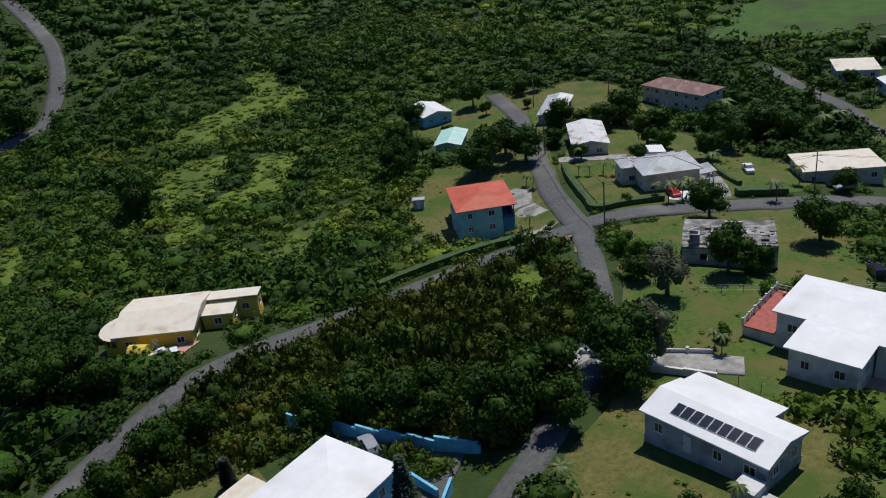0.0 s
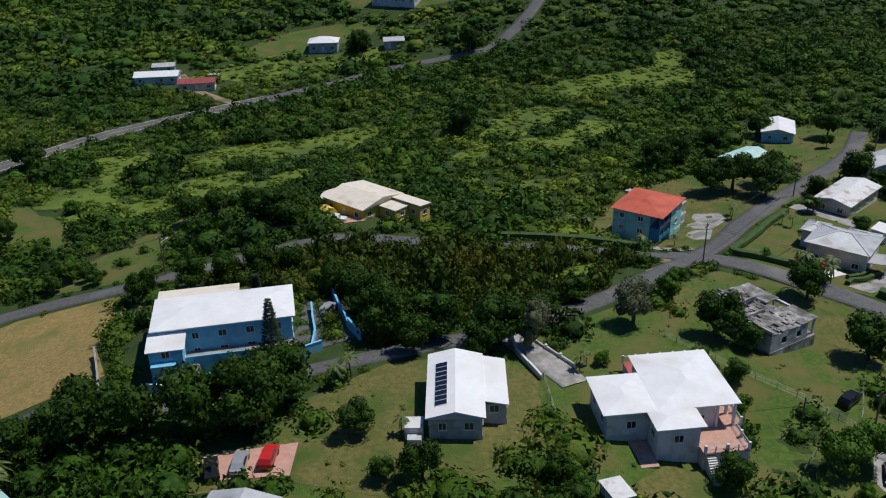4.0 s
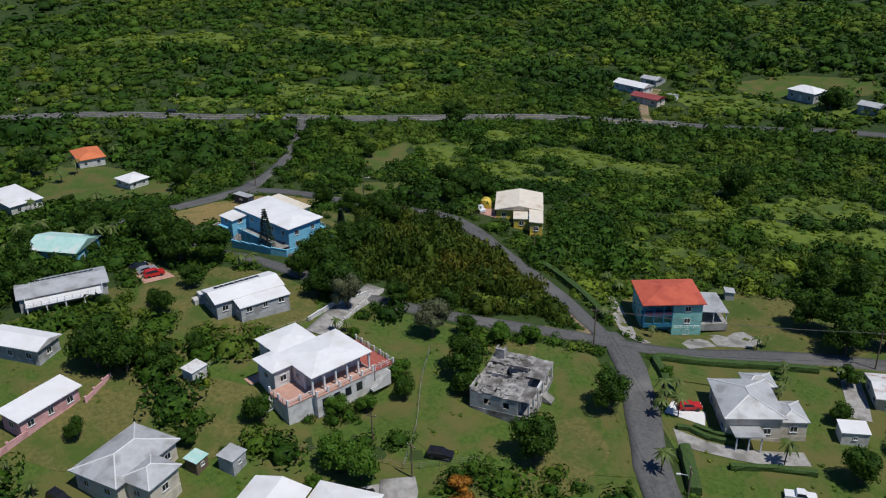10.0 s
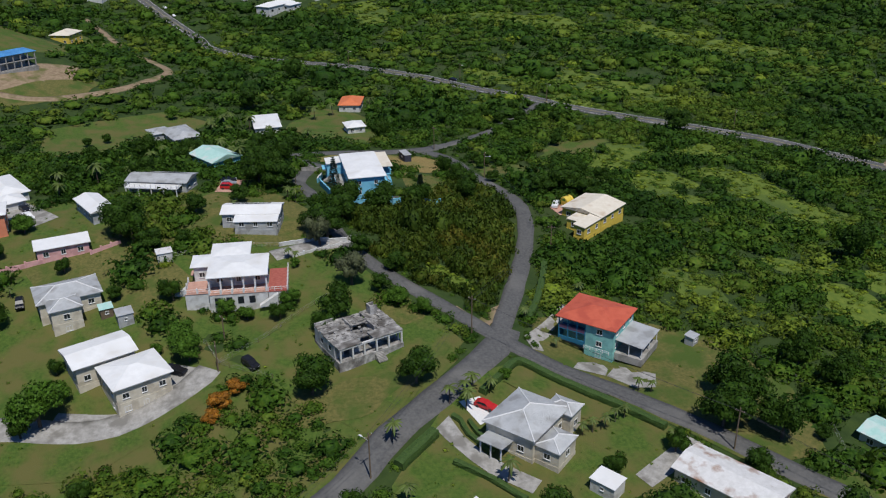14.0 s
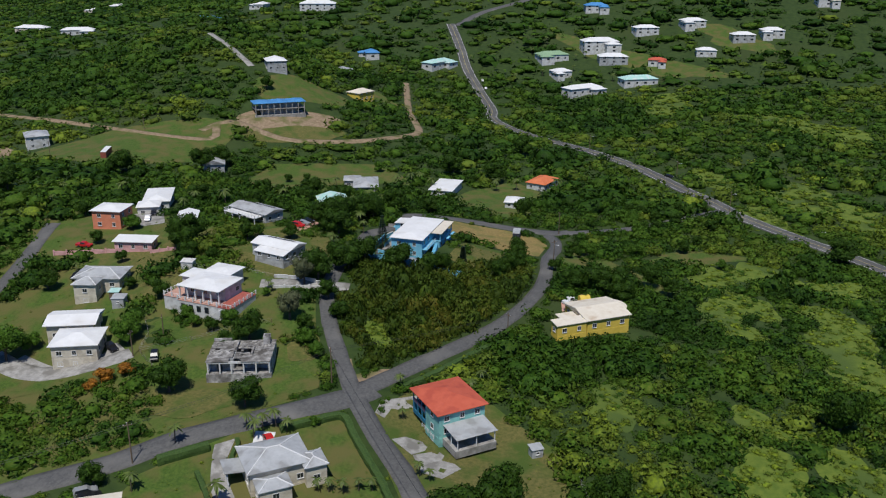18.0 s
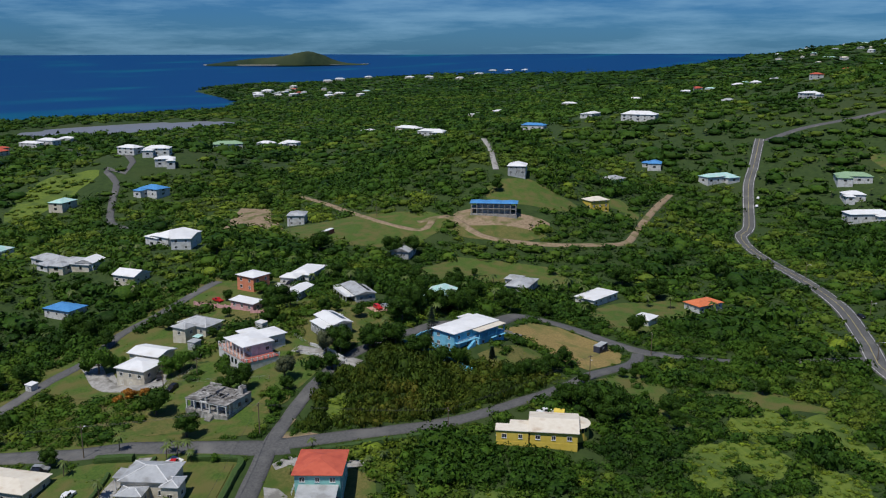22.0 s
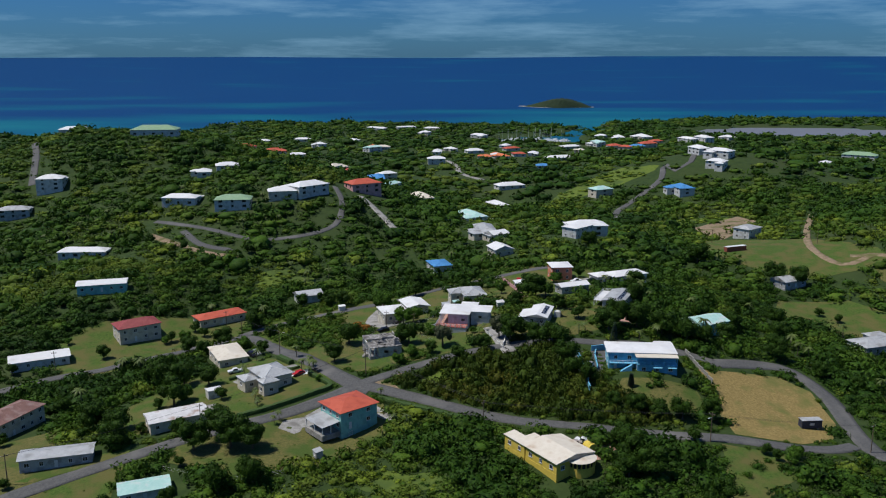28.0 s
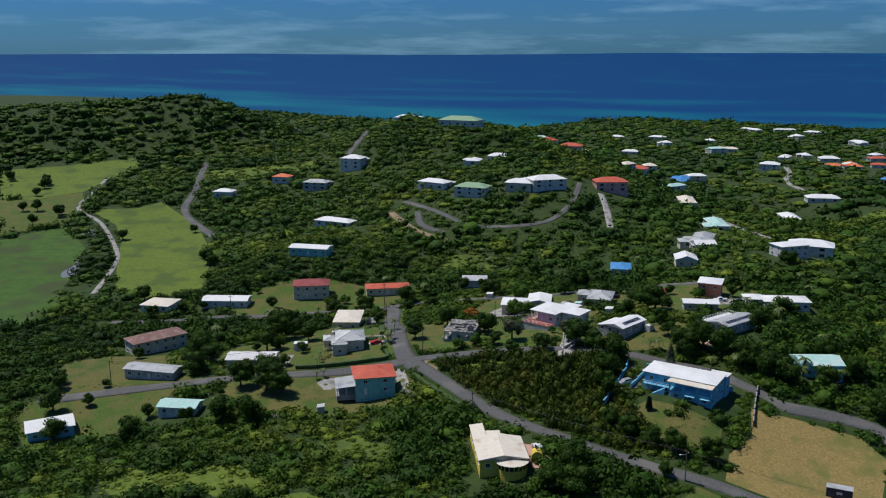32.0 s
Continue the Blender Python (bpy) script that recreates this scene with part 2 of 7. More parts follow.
def foliage(name, tones, island=0.30, rough=0.6, translucent=0.16, grain=1.3):
    """Leaves whose colour runs through tones by the plant's own tone, mottled by noise and leaf by leaf."""
    m = bpy.data.materials.new(name)
    m.use_nodes = True
    n, l = m.node_tree.nodes, m.node_tree.links
    b = n["Principled BSDF"]
    b.inputs["Roughness"].default_value = rough
    b.inputs["Specular IOR Level"].default_value = 0.12
    geo = n.new("ShaderNodeNewGeometry")
    at = n.new("ShaderNodeAttribute")
    at.attribute_name = "tone"
    t = n.new("ShaderNodeTexNoise")
    t.inputs["Scale"].default_value, t.inputs["Detail"].default_value = grain, 5.0
    l.new(geo.outputs["Position"], t.inputs["Vector"])
    mr = n.new("ShaderNodeMapRange")
    mr.inputs["From Min"].default_value, mr.inputs["From Max"].default_value = 0.3, 0.7
    mr.inputs["To Min"].default_value, mr.inputs["To Max"].default_value = -0.2, 0.22
    l.new(t.outputs["Fac"], mr.inputs["Value"])
    ad = n.new("ShaderNodeMath")
    l.new(at.outputs["Fac"], ad.inputs[0])
    l.new(mr.outputs["Result"], ad.inputs[1])
    ramp = n.new("ShaderNodeValToRGB")
    el = ramp.color_ramp.elements
    el[0].position, el[0].color = 0.0, (*tones[0], 1)
    el[1].position, el[1].color = 1.0, (*tones[-1], 1)
    for i, c in enumerate(tones[1:-1]):
        q = el.new((i + 1) / (len(tones) - 1))
        q.color = (*c, 1)
    l.new(ad.outputs["Value"], ramp.inputs["Fac"])
    mv = n.new("ShaderNodeMapRange")
    mv.inputs["To Min"].default_value, mv.inputs["To Max"].default_value = 1 - island, 1 + island
    l.new(geo.outputs["Random Per Island"], mv.inputs["Value"])
    hsv = n.new("ShaderNodeHueSaturation")
    l.new(mv.outputs["Result"], hsv.inputs["Value"])
    l.new(ramp.outputs["Color"], hsv.inputs["Color"])
    l.new(hsv.outputs["Color"], b.inputs["Base Color"])
    b2 = n.new("ShaderNodeTexNoise")
    b2.inputs["Scale"].default_value, b2.inputs["Detail"].default_value = 3.0, 4.0
    l.new(geo.outputs["Position"], b2.inputs["Vector"])
    bp = n.new("ShaderNodeBump")
    bp.inputs["Strength"].default_value, bp.inputs["Distance"].default_value = 0.7, 0.3
    l.new(b2.outputs["Fac"], bp.inputs["Height"])
    l.new(bp.outputs["Normal"], b.inputs["Normal"])
    tr = n.new("ShaderNodeBsdfTranslucent")
    l.new(hsv.outputs["Color"], tr.inputs["Color"])
    ms = n.new("ShaderNodeMixShader")
    ms.inputs["Fac"].default_value = translucent
    l.new(b.outputs["BSDF"], ms.inputs[1])
    l.new(tr.outputs["BSDF"], ms.inputs[2])
    l.new(ms.outputs["Shader"], n["Material Output"].inputs["Surface"])
    return m


M_BUSH = foliage("thicket_leaves", [(0.015, 0.042, 0.004), (0.035, 0.084, 0.008), (0.065, 0.125, 0.011), (0.100, 0.141, 0.018), (0.170, 0.232, 0.018)])
M_BUSH_OLIVE = foliage("acacia_leaves", [(0.027, 0.052, 0.006), (0.049, 0.082, 0.008), (0.084, 0.105, 0.012), (0.119, 0.105, 0.014), (0.166, 0.095, 0.017)])
M_LEAF = mat("broad_leaves", (0.017, 0.046, 0.005), (0.046, 0.095, 0.009), 0.8, 0.6, island=0.3, spec=0.12, coords="world", translucent=0.2)
M_LEAF_LIGHT = mat("bright_leaves", (0.048, 0.110, 0.010), (0.085, 0.170, 0.019), 0.8, 0.6, island=0.28, spec=0.12, coords="world", translucent=0.2)
M_LEAF_GREY = mat("feathery_grey_leaves", (0.067, 0.080, 0.036), (0.114, 0.130, 0.058), 0.8, 0.7, island=0.3, coords="world", translucent=0.15)
M_LEAF_ORANGE = mat("orange_blossom", (0.285, 0.110, 0.010), (0.399, 0.180, 0.019), 0.9, 0.6, island=0.4, coords="world", translucent=0.2)
M_PALM = mat("palm_fronds", (0.07, 0.11, 0.02), (0.13, 0.17, 0.04), 0.8, 0.5, island=0.3, coords="world", translucent=0.2)
M_HEDGE = mat("clipped_hedge", (0.03, 0.062, 0.012), (0.06, 0.11, 0.022), 2.5, 0.7, bump=1.0, bscale=6, coords="world")
M_FAR = mat("far_woods", (0.012, 0.026, 0.012), (0.026, 0.044, 0.018), 0.03, 0.95, bump=1.0, bscale=0.12, third=(0.04, 0.055, 0.022), tscale=0.004, tpos=(0.5, 0.66), coords="world")

# ---- ground ----
SEA = -22.0
HILLS = [(85, -370, 350, 12.7), (-950, -55, 350, 65), (85, 350, 120, 33.8), (220, -370, 120, 55.1), (-230, 80, 70, -5.7), (-320, -190, 70, 26.4), (-50, -55, 70, 15.7), (85, -235, 70, 9.8), (-500, 35, 120, -18.4), (-50, -190, 70, 11.7), (-230, -505, 70, 27.6), (85, 35, 70, 8.4), (-95, 215, 70, -2.5), (-905, -280, 70, -17.5), (130, -145, 70, 10.7), (445, 170, 120, 12.4), (-590, 215, 70, -10.7), (265, -235, 70, -11.7), (40, -100, 70, -7.1), (-320, 260, 70, -10.3), (445, -190, 120, 10.6), (-185, -190, 70, 4.3), (-635, -415, 120, 9.7)]
NEAR_HILLS = [(80, 40, 36, -6.5), (62, 92, 34, -7.0), (6, 36, 16, -2.4), (-72, 56, 22, 1.6), (-140, 8, 20, -2.2)]
SLOPES = [(110, -298, 220, -12.5), (-388, -57, 75, -14.5), (315, -438, 45, 15.4), (70, -496, 75, -9.3), (-388, -254, 28, 13.3), (-26, 232, 45, -7.8), (45, -283, 45, 6.1), (-429, -182, 28, -8.7), (-43, -417, 28, -7.5), (-188, -66, 45, -5.5), (-89, -66, 45, 3.8), (-82, -187, 28, 5.2), (110, -298, 28, 10.2), (52, 30, 45, 1.8), (131, -90, 28, 7.3), (149, -6, 45, -2.8), (-201, 84, 28, 3.9), (175, -162, 28, -4.6), (75, -245, 28, 4.7), (-330, -126, 28, -5.1), (-304, -168, 28, 3.1)]
SWELLS = [(76, -80, 28, -2.0), (145, -310, 28, -5.0), (-11, -154, 28, -5.3), (-46, 47, 28, -1.6), (-162, -180, 28, 2.9), (225, -387, 28, 2.1), (-250, -140, 28, 1.6), (76, 56, 28, 5.5), (-2, -23, 28, 1.6), (73, 96, 28, -2.6), (108, 28, 28, -3.1), (-29, -83, 28, -1.1), (257, -239, 28, -1.7), (-175, -134, 28, -1.6), (-227, 5, 28, -1.3), (-42, -158, 28, 3.5), (330, -100, 75, 2.9), (-90, -10, 28, 1.1), (-182, -236, 28, -1.1), (-186, -295, 28, 1.0), (102, -55, 28, -1.9), (-372, -286, 46, 20), (-318, -240, 34, 8), (-97, -1, 9, 2.1), (-86, 1, 7, 0.9), (-65, 44, 14, 2.7)]
FAR_HILLS = [(-2500, -760, 520, 60), (-3200, -200, 700, 145), (-1700, -300, 420, 55), (-1300, 300, 380, 60), (1500, -800, 420, 18), (535, -390, 60, 52), (600, -300, 65, 32), (690, -215, 85, 45),
             (-1350, -2210, 170, 16), (-2100, -2300, 300, 10), (-3300, -2700, 600, 22), (300, 1500, 500, 60), (-900, 1300, 500, 50), (1500, 700, 600, 50)]
COAST = [(1500, -1080), (880, -1000), (470, -1010), (420, -1275), (60, -1290), (-130, -1250), (-170, -1175), (-220, -1320), (-440, -1435), (-860, -1450),
         (-1010, -1640), (-1230, -2210), (-1400, -2230), (-1900, -2420), (-2300, -2500), (-3500, -2960), (-4400, -3000)]


# yards dug below the floors of single houses: x, y, spread, depth
YARDS = [(3, -24, 9.5, -1.9), (-20, -48, 8, -2.2), (-97, -20, 8, -1.8), (-82, -20, 9, -1.0), (2, 24, 9, -1.9), (34, 5, 9, -0.5), (7, -73, 9, -1.6), (-3, -62, 7, -0.8), (-20, -86, 8, -0.9)]


def height(x, y, yards=True):
    """The ground's height; x and y may be arrays."""
    z = -19.0 + 0 * x
    for cx, cy, s, a in HILLS + NEAR_HILLS + SLOPES + SWELLS + FAR_HILLS + (YARDS if yards else []):
        z = z + a * np.exp(-((x - cx) ** 2 + (y - cy) ** 2) / (2.0 * s * s))
    return z


def coast_y(x):
    cx = np.array([c[0] for c in COAST][::-1], float)
    cy = np.array([c[1] for c in COAST][::-1], float)
    return np.interp(x, cx, cy)


def land_height(x, y):
    """The ground with the shore cut into it."""
    d = y - coast_y(x)
    k = np.clip(d / 90.0, 0, 1)
    z = height(x, y)
    pond = ((x + 510) / 190.0) ** 2 + ((y + 1130) / 95.0) ** 2
    # the marina basin and its channel to the sea
    along = np.clip(((x + 110) * -80 + (y + 1010) * -190) / (80.0 ** 2 + 190.0 ** 2), 0, 1)
    channel = np.hypot(x + 110 + 80 * along, y + 1010 + 190 * along) / 24.0
    pond = np.minimum(pond, np.minimum(((x + 88) / 66.0) ** 2 + ((y + 975) / 62.0) ** 2, channel))
    low = SEA + 1.2 + 0 * x
    z = np.where(d > 0, low + (np.maximum(z, low) - low) * (k * k * (3 - 2 * k)), SEA - 6)
    return np.where((pond < 1) & (d > 0), SEA - 1.5, z)


def mesh_from(name, verts, faces, material, smooth=False):
    me = bpy.data.meshes.new(name)
    me.from_pydata([tuple(v) for v in verts], [], [tuple(f) for f in faces])
    me.materials.append(material)
    if smooth:
        me.polygons.foreach_set("use_smooth", [True] * len(me.polygons))
    me.update()
    return me


def tri_mesh(name, verts, tris, material):
    """A mesh of triangles from arrays, quick to fill."""
    me = bpy.data.meshes.new(name)
    nv, nt = len(verts), len(tris)
    me.vertices.add(nv)
    me.vertices.foreach_set("co", np.ascontiguousarray(verts, dtype=np.float32).ravel())
    me.loops.add(nt * 3)
    me.loops.foreach_set("vertex_index", np.ascontiguousarray(tris, dtype=np.int32).ravel())
    me.polygons.add(nt)
    me.polygons.foreach_set("loop_start", np.arange(0, nt * 3, 3, dtype=np.int32))
    me.materials.append(material)
    me.update(calc_edges=True)
    return me


def grid_sheet(name, xs, ys, material, zfun, keep=None):
    X, Y = np.meshgrid(xs, ys)
    V = np.stack([X.ravel(), Y.ravel(), zfun(X, Y).ravel()], -1)
    nx, ny = len(xs), len(ys)
    i = (np.arange(ny - 1)[:, None] * nx + np.arange(nx - 1)[None, :]).ravel()
    quads = np.stack([i, i + 1, i + nx + 1, i + nx], -1)
    tris = np.concatenate([quads[:, [0, 1, 2]], quads[:, [0, 2, 3]]])
    me = tri_mesh(name, V, tris, material)
    me.polygons.foreach_set("use_smooth", [True] * len(me.polygons))
    return new(name, me)


def steps(lo, hi, d):
    return list(np.arange(lo, hi, d))


gx = sorted(set(steps(-4900, -1500, 120) + steps(-1500, -700, 40) + steps(-700, -330, 16) + steps(-330, -130, 6) + steps(-130, 66, 2.5) + steps(66, 270, 6) + steps(270, 700, 18) + steps(700, 1500, 50) + steps(1500, 4901, 160)))
gy = sorted(set(steps(-4900, -1600, 110) + steps(-1600, -700, 30) + steps(-700, -280, 16) + steps(-280, -112, 6) + steps(-112, 72, 2.5) + steps(72, 340, 6) + steps(340, 800, 25) + steps(800, 4901, 160)))
ground = grid_sheet("ground", np.array(gx), np.array(gy), M_GROUND, land_height)
tagged(ground, "rolling scrub-covered island ground with dry grass", "ground", kind="structure")


def sea_rise(x, y):
    """The sea, which rises with distance as the horizon does."""
    r = np.hypot(x, y)
    return SEA + 92.0 * np.clip((r - 2300) / 2650.0, 0, 1.02) ** 2.1
# the sea: a fan of rings out to the horizon
def sea_mesh():
    rr = [0, 900, 1100, 1300, 1500, 1700, 1900, 2100, 2300, 2600, 2900, 3200, 3500, 3800, 4100, 4300, 4500, 4650, 4800, 4900, 4950]
    n = 180
    V, F = [], []
    for r in rr:
        for k in range(n):
            a = 2 * math.pi * k / n
            x, y = r * math.cos(a), r * math.sin(a)
            V.append((x, y, float(sea_rise(x, y))))
    for i in range(len(rr) - 1):
        for k in range(n):
            F.append((i * n + k, (i + 1) * n + k, (i + 1) * n + (k + 1) % n, i * n + (k + 1) % n))
    return V, F


def water_material(name, deep, shallow, near, rough):
    m = bpy.data.materials.new(name)
    m.use_nodes = True
    n, l = m.node_tree.nodes, m.node_tree.links
    b = n["Principled BSDF"]
    b.inputs["Roughness"].default_value = rough
    b.inputs["Specular IOR Level"].default_value = 0.08
    pos = n.new("ShaderNodeNewGeometry").outputs["Position"]
    mp = n.new("ShaderNodeMapping")
    mp.inputs["Scale"].default_value = (0.0016, 0.0042, 0.0)
    t = n.new("ShaderNodeTexNoise")
    t.inputs["Scale"].default_value, t.inputs["Detail"].default_value = 1.0, 6.0
    l.new(pos, mp.inputs["Vector"])
    l.new(mp.outputs["Vector"], t.inputs["Vector"])
    sep = n.new("ShaderNodeSeparateXYZ")
    l.new(pos, sep.inputs["Vector"])
    mr = n.new("ShaderNodeMapRange")
    mr.inputs["From Min"].default_value, mr.inputs["From Max"].default_value = -2100.0, -1150.0
    mr.inputs["To Min"].default_value, mr.inputs["To Max"].default_value = -0.12, 0.13
    l.new(sep.outputs["Y"], mr.inputs["Value"])
    add = n.new("ShaderNodeMath")
    l.new(t.outputs["Fac"], add.inputs[0])
    l.new(mr.outputs["Result"], add.inputs[1])
    ramp = n.new("ShaderNodeValToRGB")
    ramp.color_ramp.elements[0].position, ramp.color_ramp.elements[0].color = 0.45, (*deep, 1)
    ramp.color_ramp.elements[1].position, ramp.color_ramp.elements[1].color = 0.82, (*near, 1)
    e = ramp.color_ramp.elements.new(0.62)
    e.color = (*shallow, 1)
    l.new(add.outputs["Value"], ramp.inputs["Fac"])
    l.new(ramp.outputs["Color"], b.inputs["Base Color"])
    w = n.new("ShaderNodeTexNoise")
    w.inputs["Scale"].default_value, w.inputs["Detail"].default_value = 0.08, 6.0
    l.new(pos, w.inputs["Vector"])
    bp = n.new("ShaderNodeBump")
    bp.inputs["Strength"].default_value, bp.inputs["Distance"].default_value = 0.25, 1.0
    l.new(w.outputs["Fac"], bp.inputs["Height"])
    l.new(bp.outputs["Normal"], b.inputs["Normal"])
    return m


M_SEA = water_material("open_sea", (0.004, 0.048, 0.150), (0.004, 0.100, 0.170), (0.010, 0.165, 0.20), 0.5)
M_POND = water_material("salt_pond", (0.16, 0.17, 0.19), (0.18, 0.19, 0.21), (0.2, 0.2, 0.21), 0.4)
v, f = sea_mesh()
sea = new("water", mesh_from("water", v, f, M_SEA, True))
pond = new("water", mesh_from("water", [(-510 + 192 * math.cos(k * math.pi / 24), -1130 + 97 * math.sin(k * math.pi / 24), SEA + 0.25) for k in range(48)], [tuple(range(48))], M_POND))
tagged(pond, "still grey salt pond behind the shore", "pond", kind="structure")
tagged(sea, "deep blue open sea with turquoise shallows", "sea", kind="structure")


def h1(x, y):
    return float(land_height(np.array(float(x)), np.array(float(y))))


# ---- helpers for things ----
def part(name, me, parent, label="", loc=None, rot=None):
    ob = new(name, me)
    ob.parent = parent
    if loc is not None:
        ob.location = loc
    if rot is not None:
        ob.rotation_euler = rot
    if label:
        tagged(ob, label)
    return ob


def thing(name, x, y, z, ang=0.0, label="", category="", group="", kind=""):
    ob = new(name)
    ob.empty_display_size = 0.5
    ob.location, ob.rotation_euler = (x, y, z), (0, 0, radians(ang))
    return tagged(ob, label, category, group, kind)


class Shape:
    """Collects boxes, prisms and quads into one mesh."""

    def __init__(self):
        self.v, self.f = [], []

    def box(self, x0, y0, z0, x1, y1, z1):
        k = len(self.v)
        self.v += [(x0, y0, z0), (x1, y0, z0), (x1, y1, z0), (x0, y1, z0), (x0, y0, z1), (x1, y0, z1), (x1, y1, z1), (x0, y1, z1)]
        self.f += [(k, k + 3, k + 2, k + 1), (k + 4, k + 5, k + 6, k + 7), (k, k + 1, k + 5, k + 4), (k + 1, k + 2, k + 6, k + 5), (k + 2, k + 3, k + 7, k + 6), (k + 3, k, k + 4, k + 7)]
        return self

    def poly(self, pts):
        k = len(self.v)
        self.v += pts
        self.f.append(tuple(range(k, k + len(pts))))
        return self

    def prism(self, pts, z0, z1):
        k, n = len(self.v), len(pts)
        self.v += [(p[0], p[1], z0) for p in pts] + [(p[0], p[1], z1) for p in pts]
        self.f += [tuple(range(k + n - 1, k - 1, -1)), tuple(range(k + n, k + 2 * n))]
        self.f += [(k + i, k + (i + 1) % n, k + n + (i + 1) % n, k + n + i) for i in range(n)]
        return self

    def tube(self, a, b, r0, r1, n=8):
        a, b = Vector(a), Vector(b)
        q = (b - a).to_track_quat("Z", "Y")
        k = len(self.v)
        for p, r in ((a, r0), (b, r1)):
            for i in range(n):
                w = 2 * math.pi * i / n
                self.v.append(tuple(p + q @ Vector((r * math.cos(w), r * math.sin(w), 0))))
        self.f += [(k + i, k + (i + 1) % n, k + n + (i + 1) % n, k + n + i) for i in range(n)]
        self.f += [tuple(range(k + n - 1, k - 1, -1)), tuple(range(k + n, k + 2 * n))]
        return self

    def mesh(self, name, material):
        return mesh_from(name, self.v, self.f, material)


def drape(name, pts, material, off=0.1, step=5.0, label="", category="", kind="structure", parent=None):
    """A patch of ground cover laid on the terrain inside a polygon."""
    bm = bmesh.new()
    vs = [bm.verts.new((p[0], p[1], 0)) for p in pts]
    bm.faces.new(vs)
    for ax in (0, 1):
        lo, hi = min(p[ax] for p in pts), max(p[ax] for p in pts)
        c = math.floor(lo / step) * step + step
        while c < hi:
            co, no = [0, 0, 0], [0, 0, 0]
            co[ax], no[ax] = c, 1
            bmesh.ops.bisect_plane(bm, geom=bm.verts[:] + bm.edges[:] + bm.faces[:], plane_co=co, plane_no=no)
            c += step
    bmesh.ops.triangulate(bm, faces=bm.faces[:])
    for q in bm.verts:
        q.co.z = h1(q.co.x, q.co.y) + off
    bmesh.ops.recalc_face_normals(bm, faces=bm.faces[:])
    if bm.faces and sum(fc.normal.z for fc in bm.faces) < 0:
        bmesh.ops.reverse_faces(bm, faces=bm.faces[:])
    me = bpy.data.meshes.new(name)
    bm.to_mesh(me)
    bm.free()
    me.materials.append(material)
    ob = new(name, me)
    if parent:
        ob.parent = parent
    return tagged(ob, label, category, kind=kind)


def blob(cx, cy, rx, ry, ang=0.0, n=26, wob=0.12, seed=0):
    """An uneven oval outline."""
    rnd = random.Random(seed + int(cx * 7 + cy * 13))
    ph = [rnd.uniform(0, 6.28) for _ in range(4)]
    out = []
    ca, sa = math.cos(radians(ang)), math.sin(radians(ang))
    for k in range(n):
        a = 2 * math.pi * k / n
        r = 1 + wob * (math.sin(2 * a + ph[0]) + 0.6 * math.sin(3 * a + ph[1]) + 0.5 * math.sin(5 * a + ph[2]))
        x, y = rx * r * math.cos(a), ry * r * math.sin(a)
        out.append((cx + x * ca - y * sa, cy + x * sa + y * ca))
    return out


def spline(pts, d=4.0):
    """Points along a smooth line through pts."""
    P = [Vector((p[0], p[1])) for p in pts]
    P = [P[0] * 2 - P[1]] + P + [P[-1] * 2 - P[-2]]
    out = []
    for i in range(1, len(P) - 2):
        n = max(2, int((P[i + 1] - P[i]).length / d))
        for k in range(n):
            t = k / n
            a, b, c, e = P[i - 1], P[i], P[i + 1], P[i + 2]
            out.append(0.5 * ((2 * b) + (c - a) * t + (2 * a - 5 * b + 4 * c - e) * t * t + (3 * b - a - 3 * c + e) * t ** 3))
    out.append(P[-2])
    return out


ROADS = []


def road(name, pts, width, material, off=0.24, label="", category="road", d=4.0, line=None, clear=0.35, shoulder=0.35):
    L = spline(pts, d)
    V, F = [], []
    rnd = random.Random(len(pts) * 17 + int(width * 10))
    offs = (-0.5, -0.25, 0, 0.25, 0.5)
    m = len(offs) + 2
    for i, p in enumerate(L):
        t = (L[min(i + 1, len(L) - 1)] - L[max(i - 1, 0)]).normalized()
        n = Vector((-t.y, t.x))
        w = width + rnd.uniform(-shoulder, shoulder)
        row = [-0.5 * w] + [o * w for o in offs] + [0.5 * w]
        for j, o in enumerate(row):
            q = p + n * o
            sink = -0.5 if j in (0, m - 1) else 0.05 * (1 - abs(o) / w * 2)
            V.append((q.x, q.y, h1(q.x, q.y) + off + sink))
    for i in range(len(L) - 1):
        for j in range(m - 1):
            F.append((i * m + j, (i + 1) * m + j, (i + 1) * m + j + 1, i * m + j + 1))
    me = mesh_from(name, V, [g[::-1] for g in F], material, True)
    ob = tagged(new(name, me), label, category, kind="structure")
    ROADS.append(([(q.x, q.y) for q in L], width / 2 + clear))
    if line:
        for side in line:
            V, F = [], []
            for i, p in enumerate(L):
                t = (L[min(i + 1, len(L) - 1)] - L[max(i - 1, 0)]).normalized()
                n = Vector((-t.y, t.x))
                for o in (side - 0.09, side + 0.09):
                    q = p + n * o
                    V.append((q.x, q.y, h1(q.x, q.y) + off + 0.08))
            F = [(2 * i, 2 * i + 1, 2 * i + 3, 2 * i + 2) for i in range(len(L) - 1)]
            tagged(part("road_line", mesh_from("road_line", V, F, M_LINE if side == 0 else M_TRIM), ob), "painted line on the asphalt")
    return ob


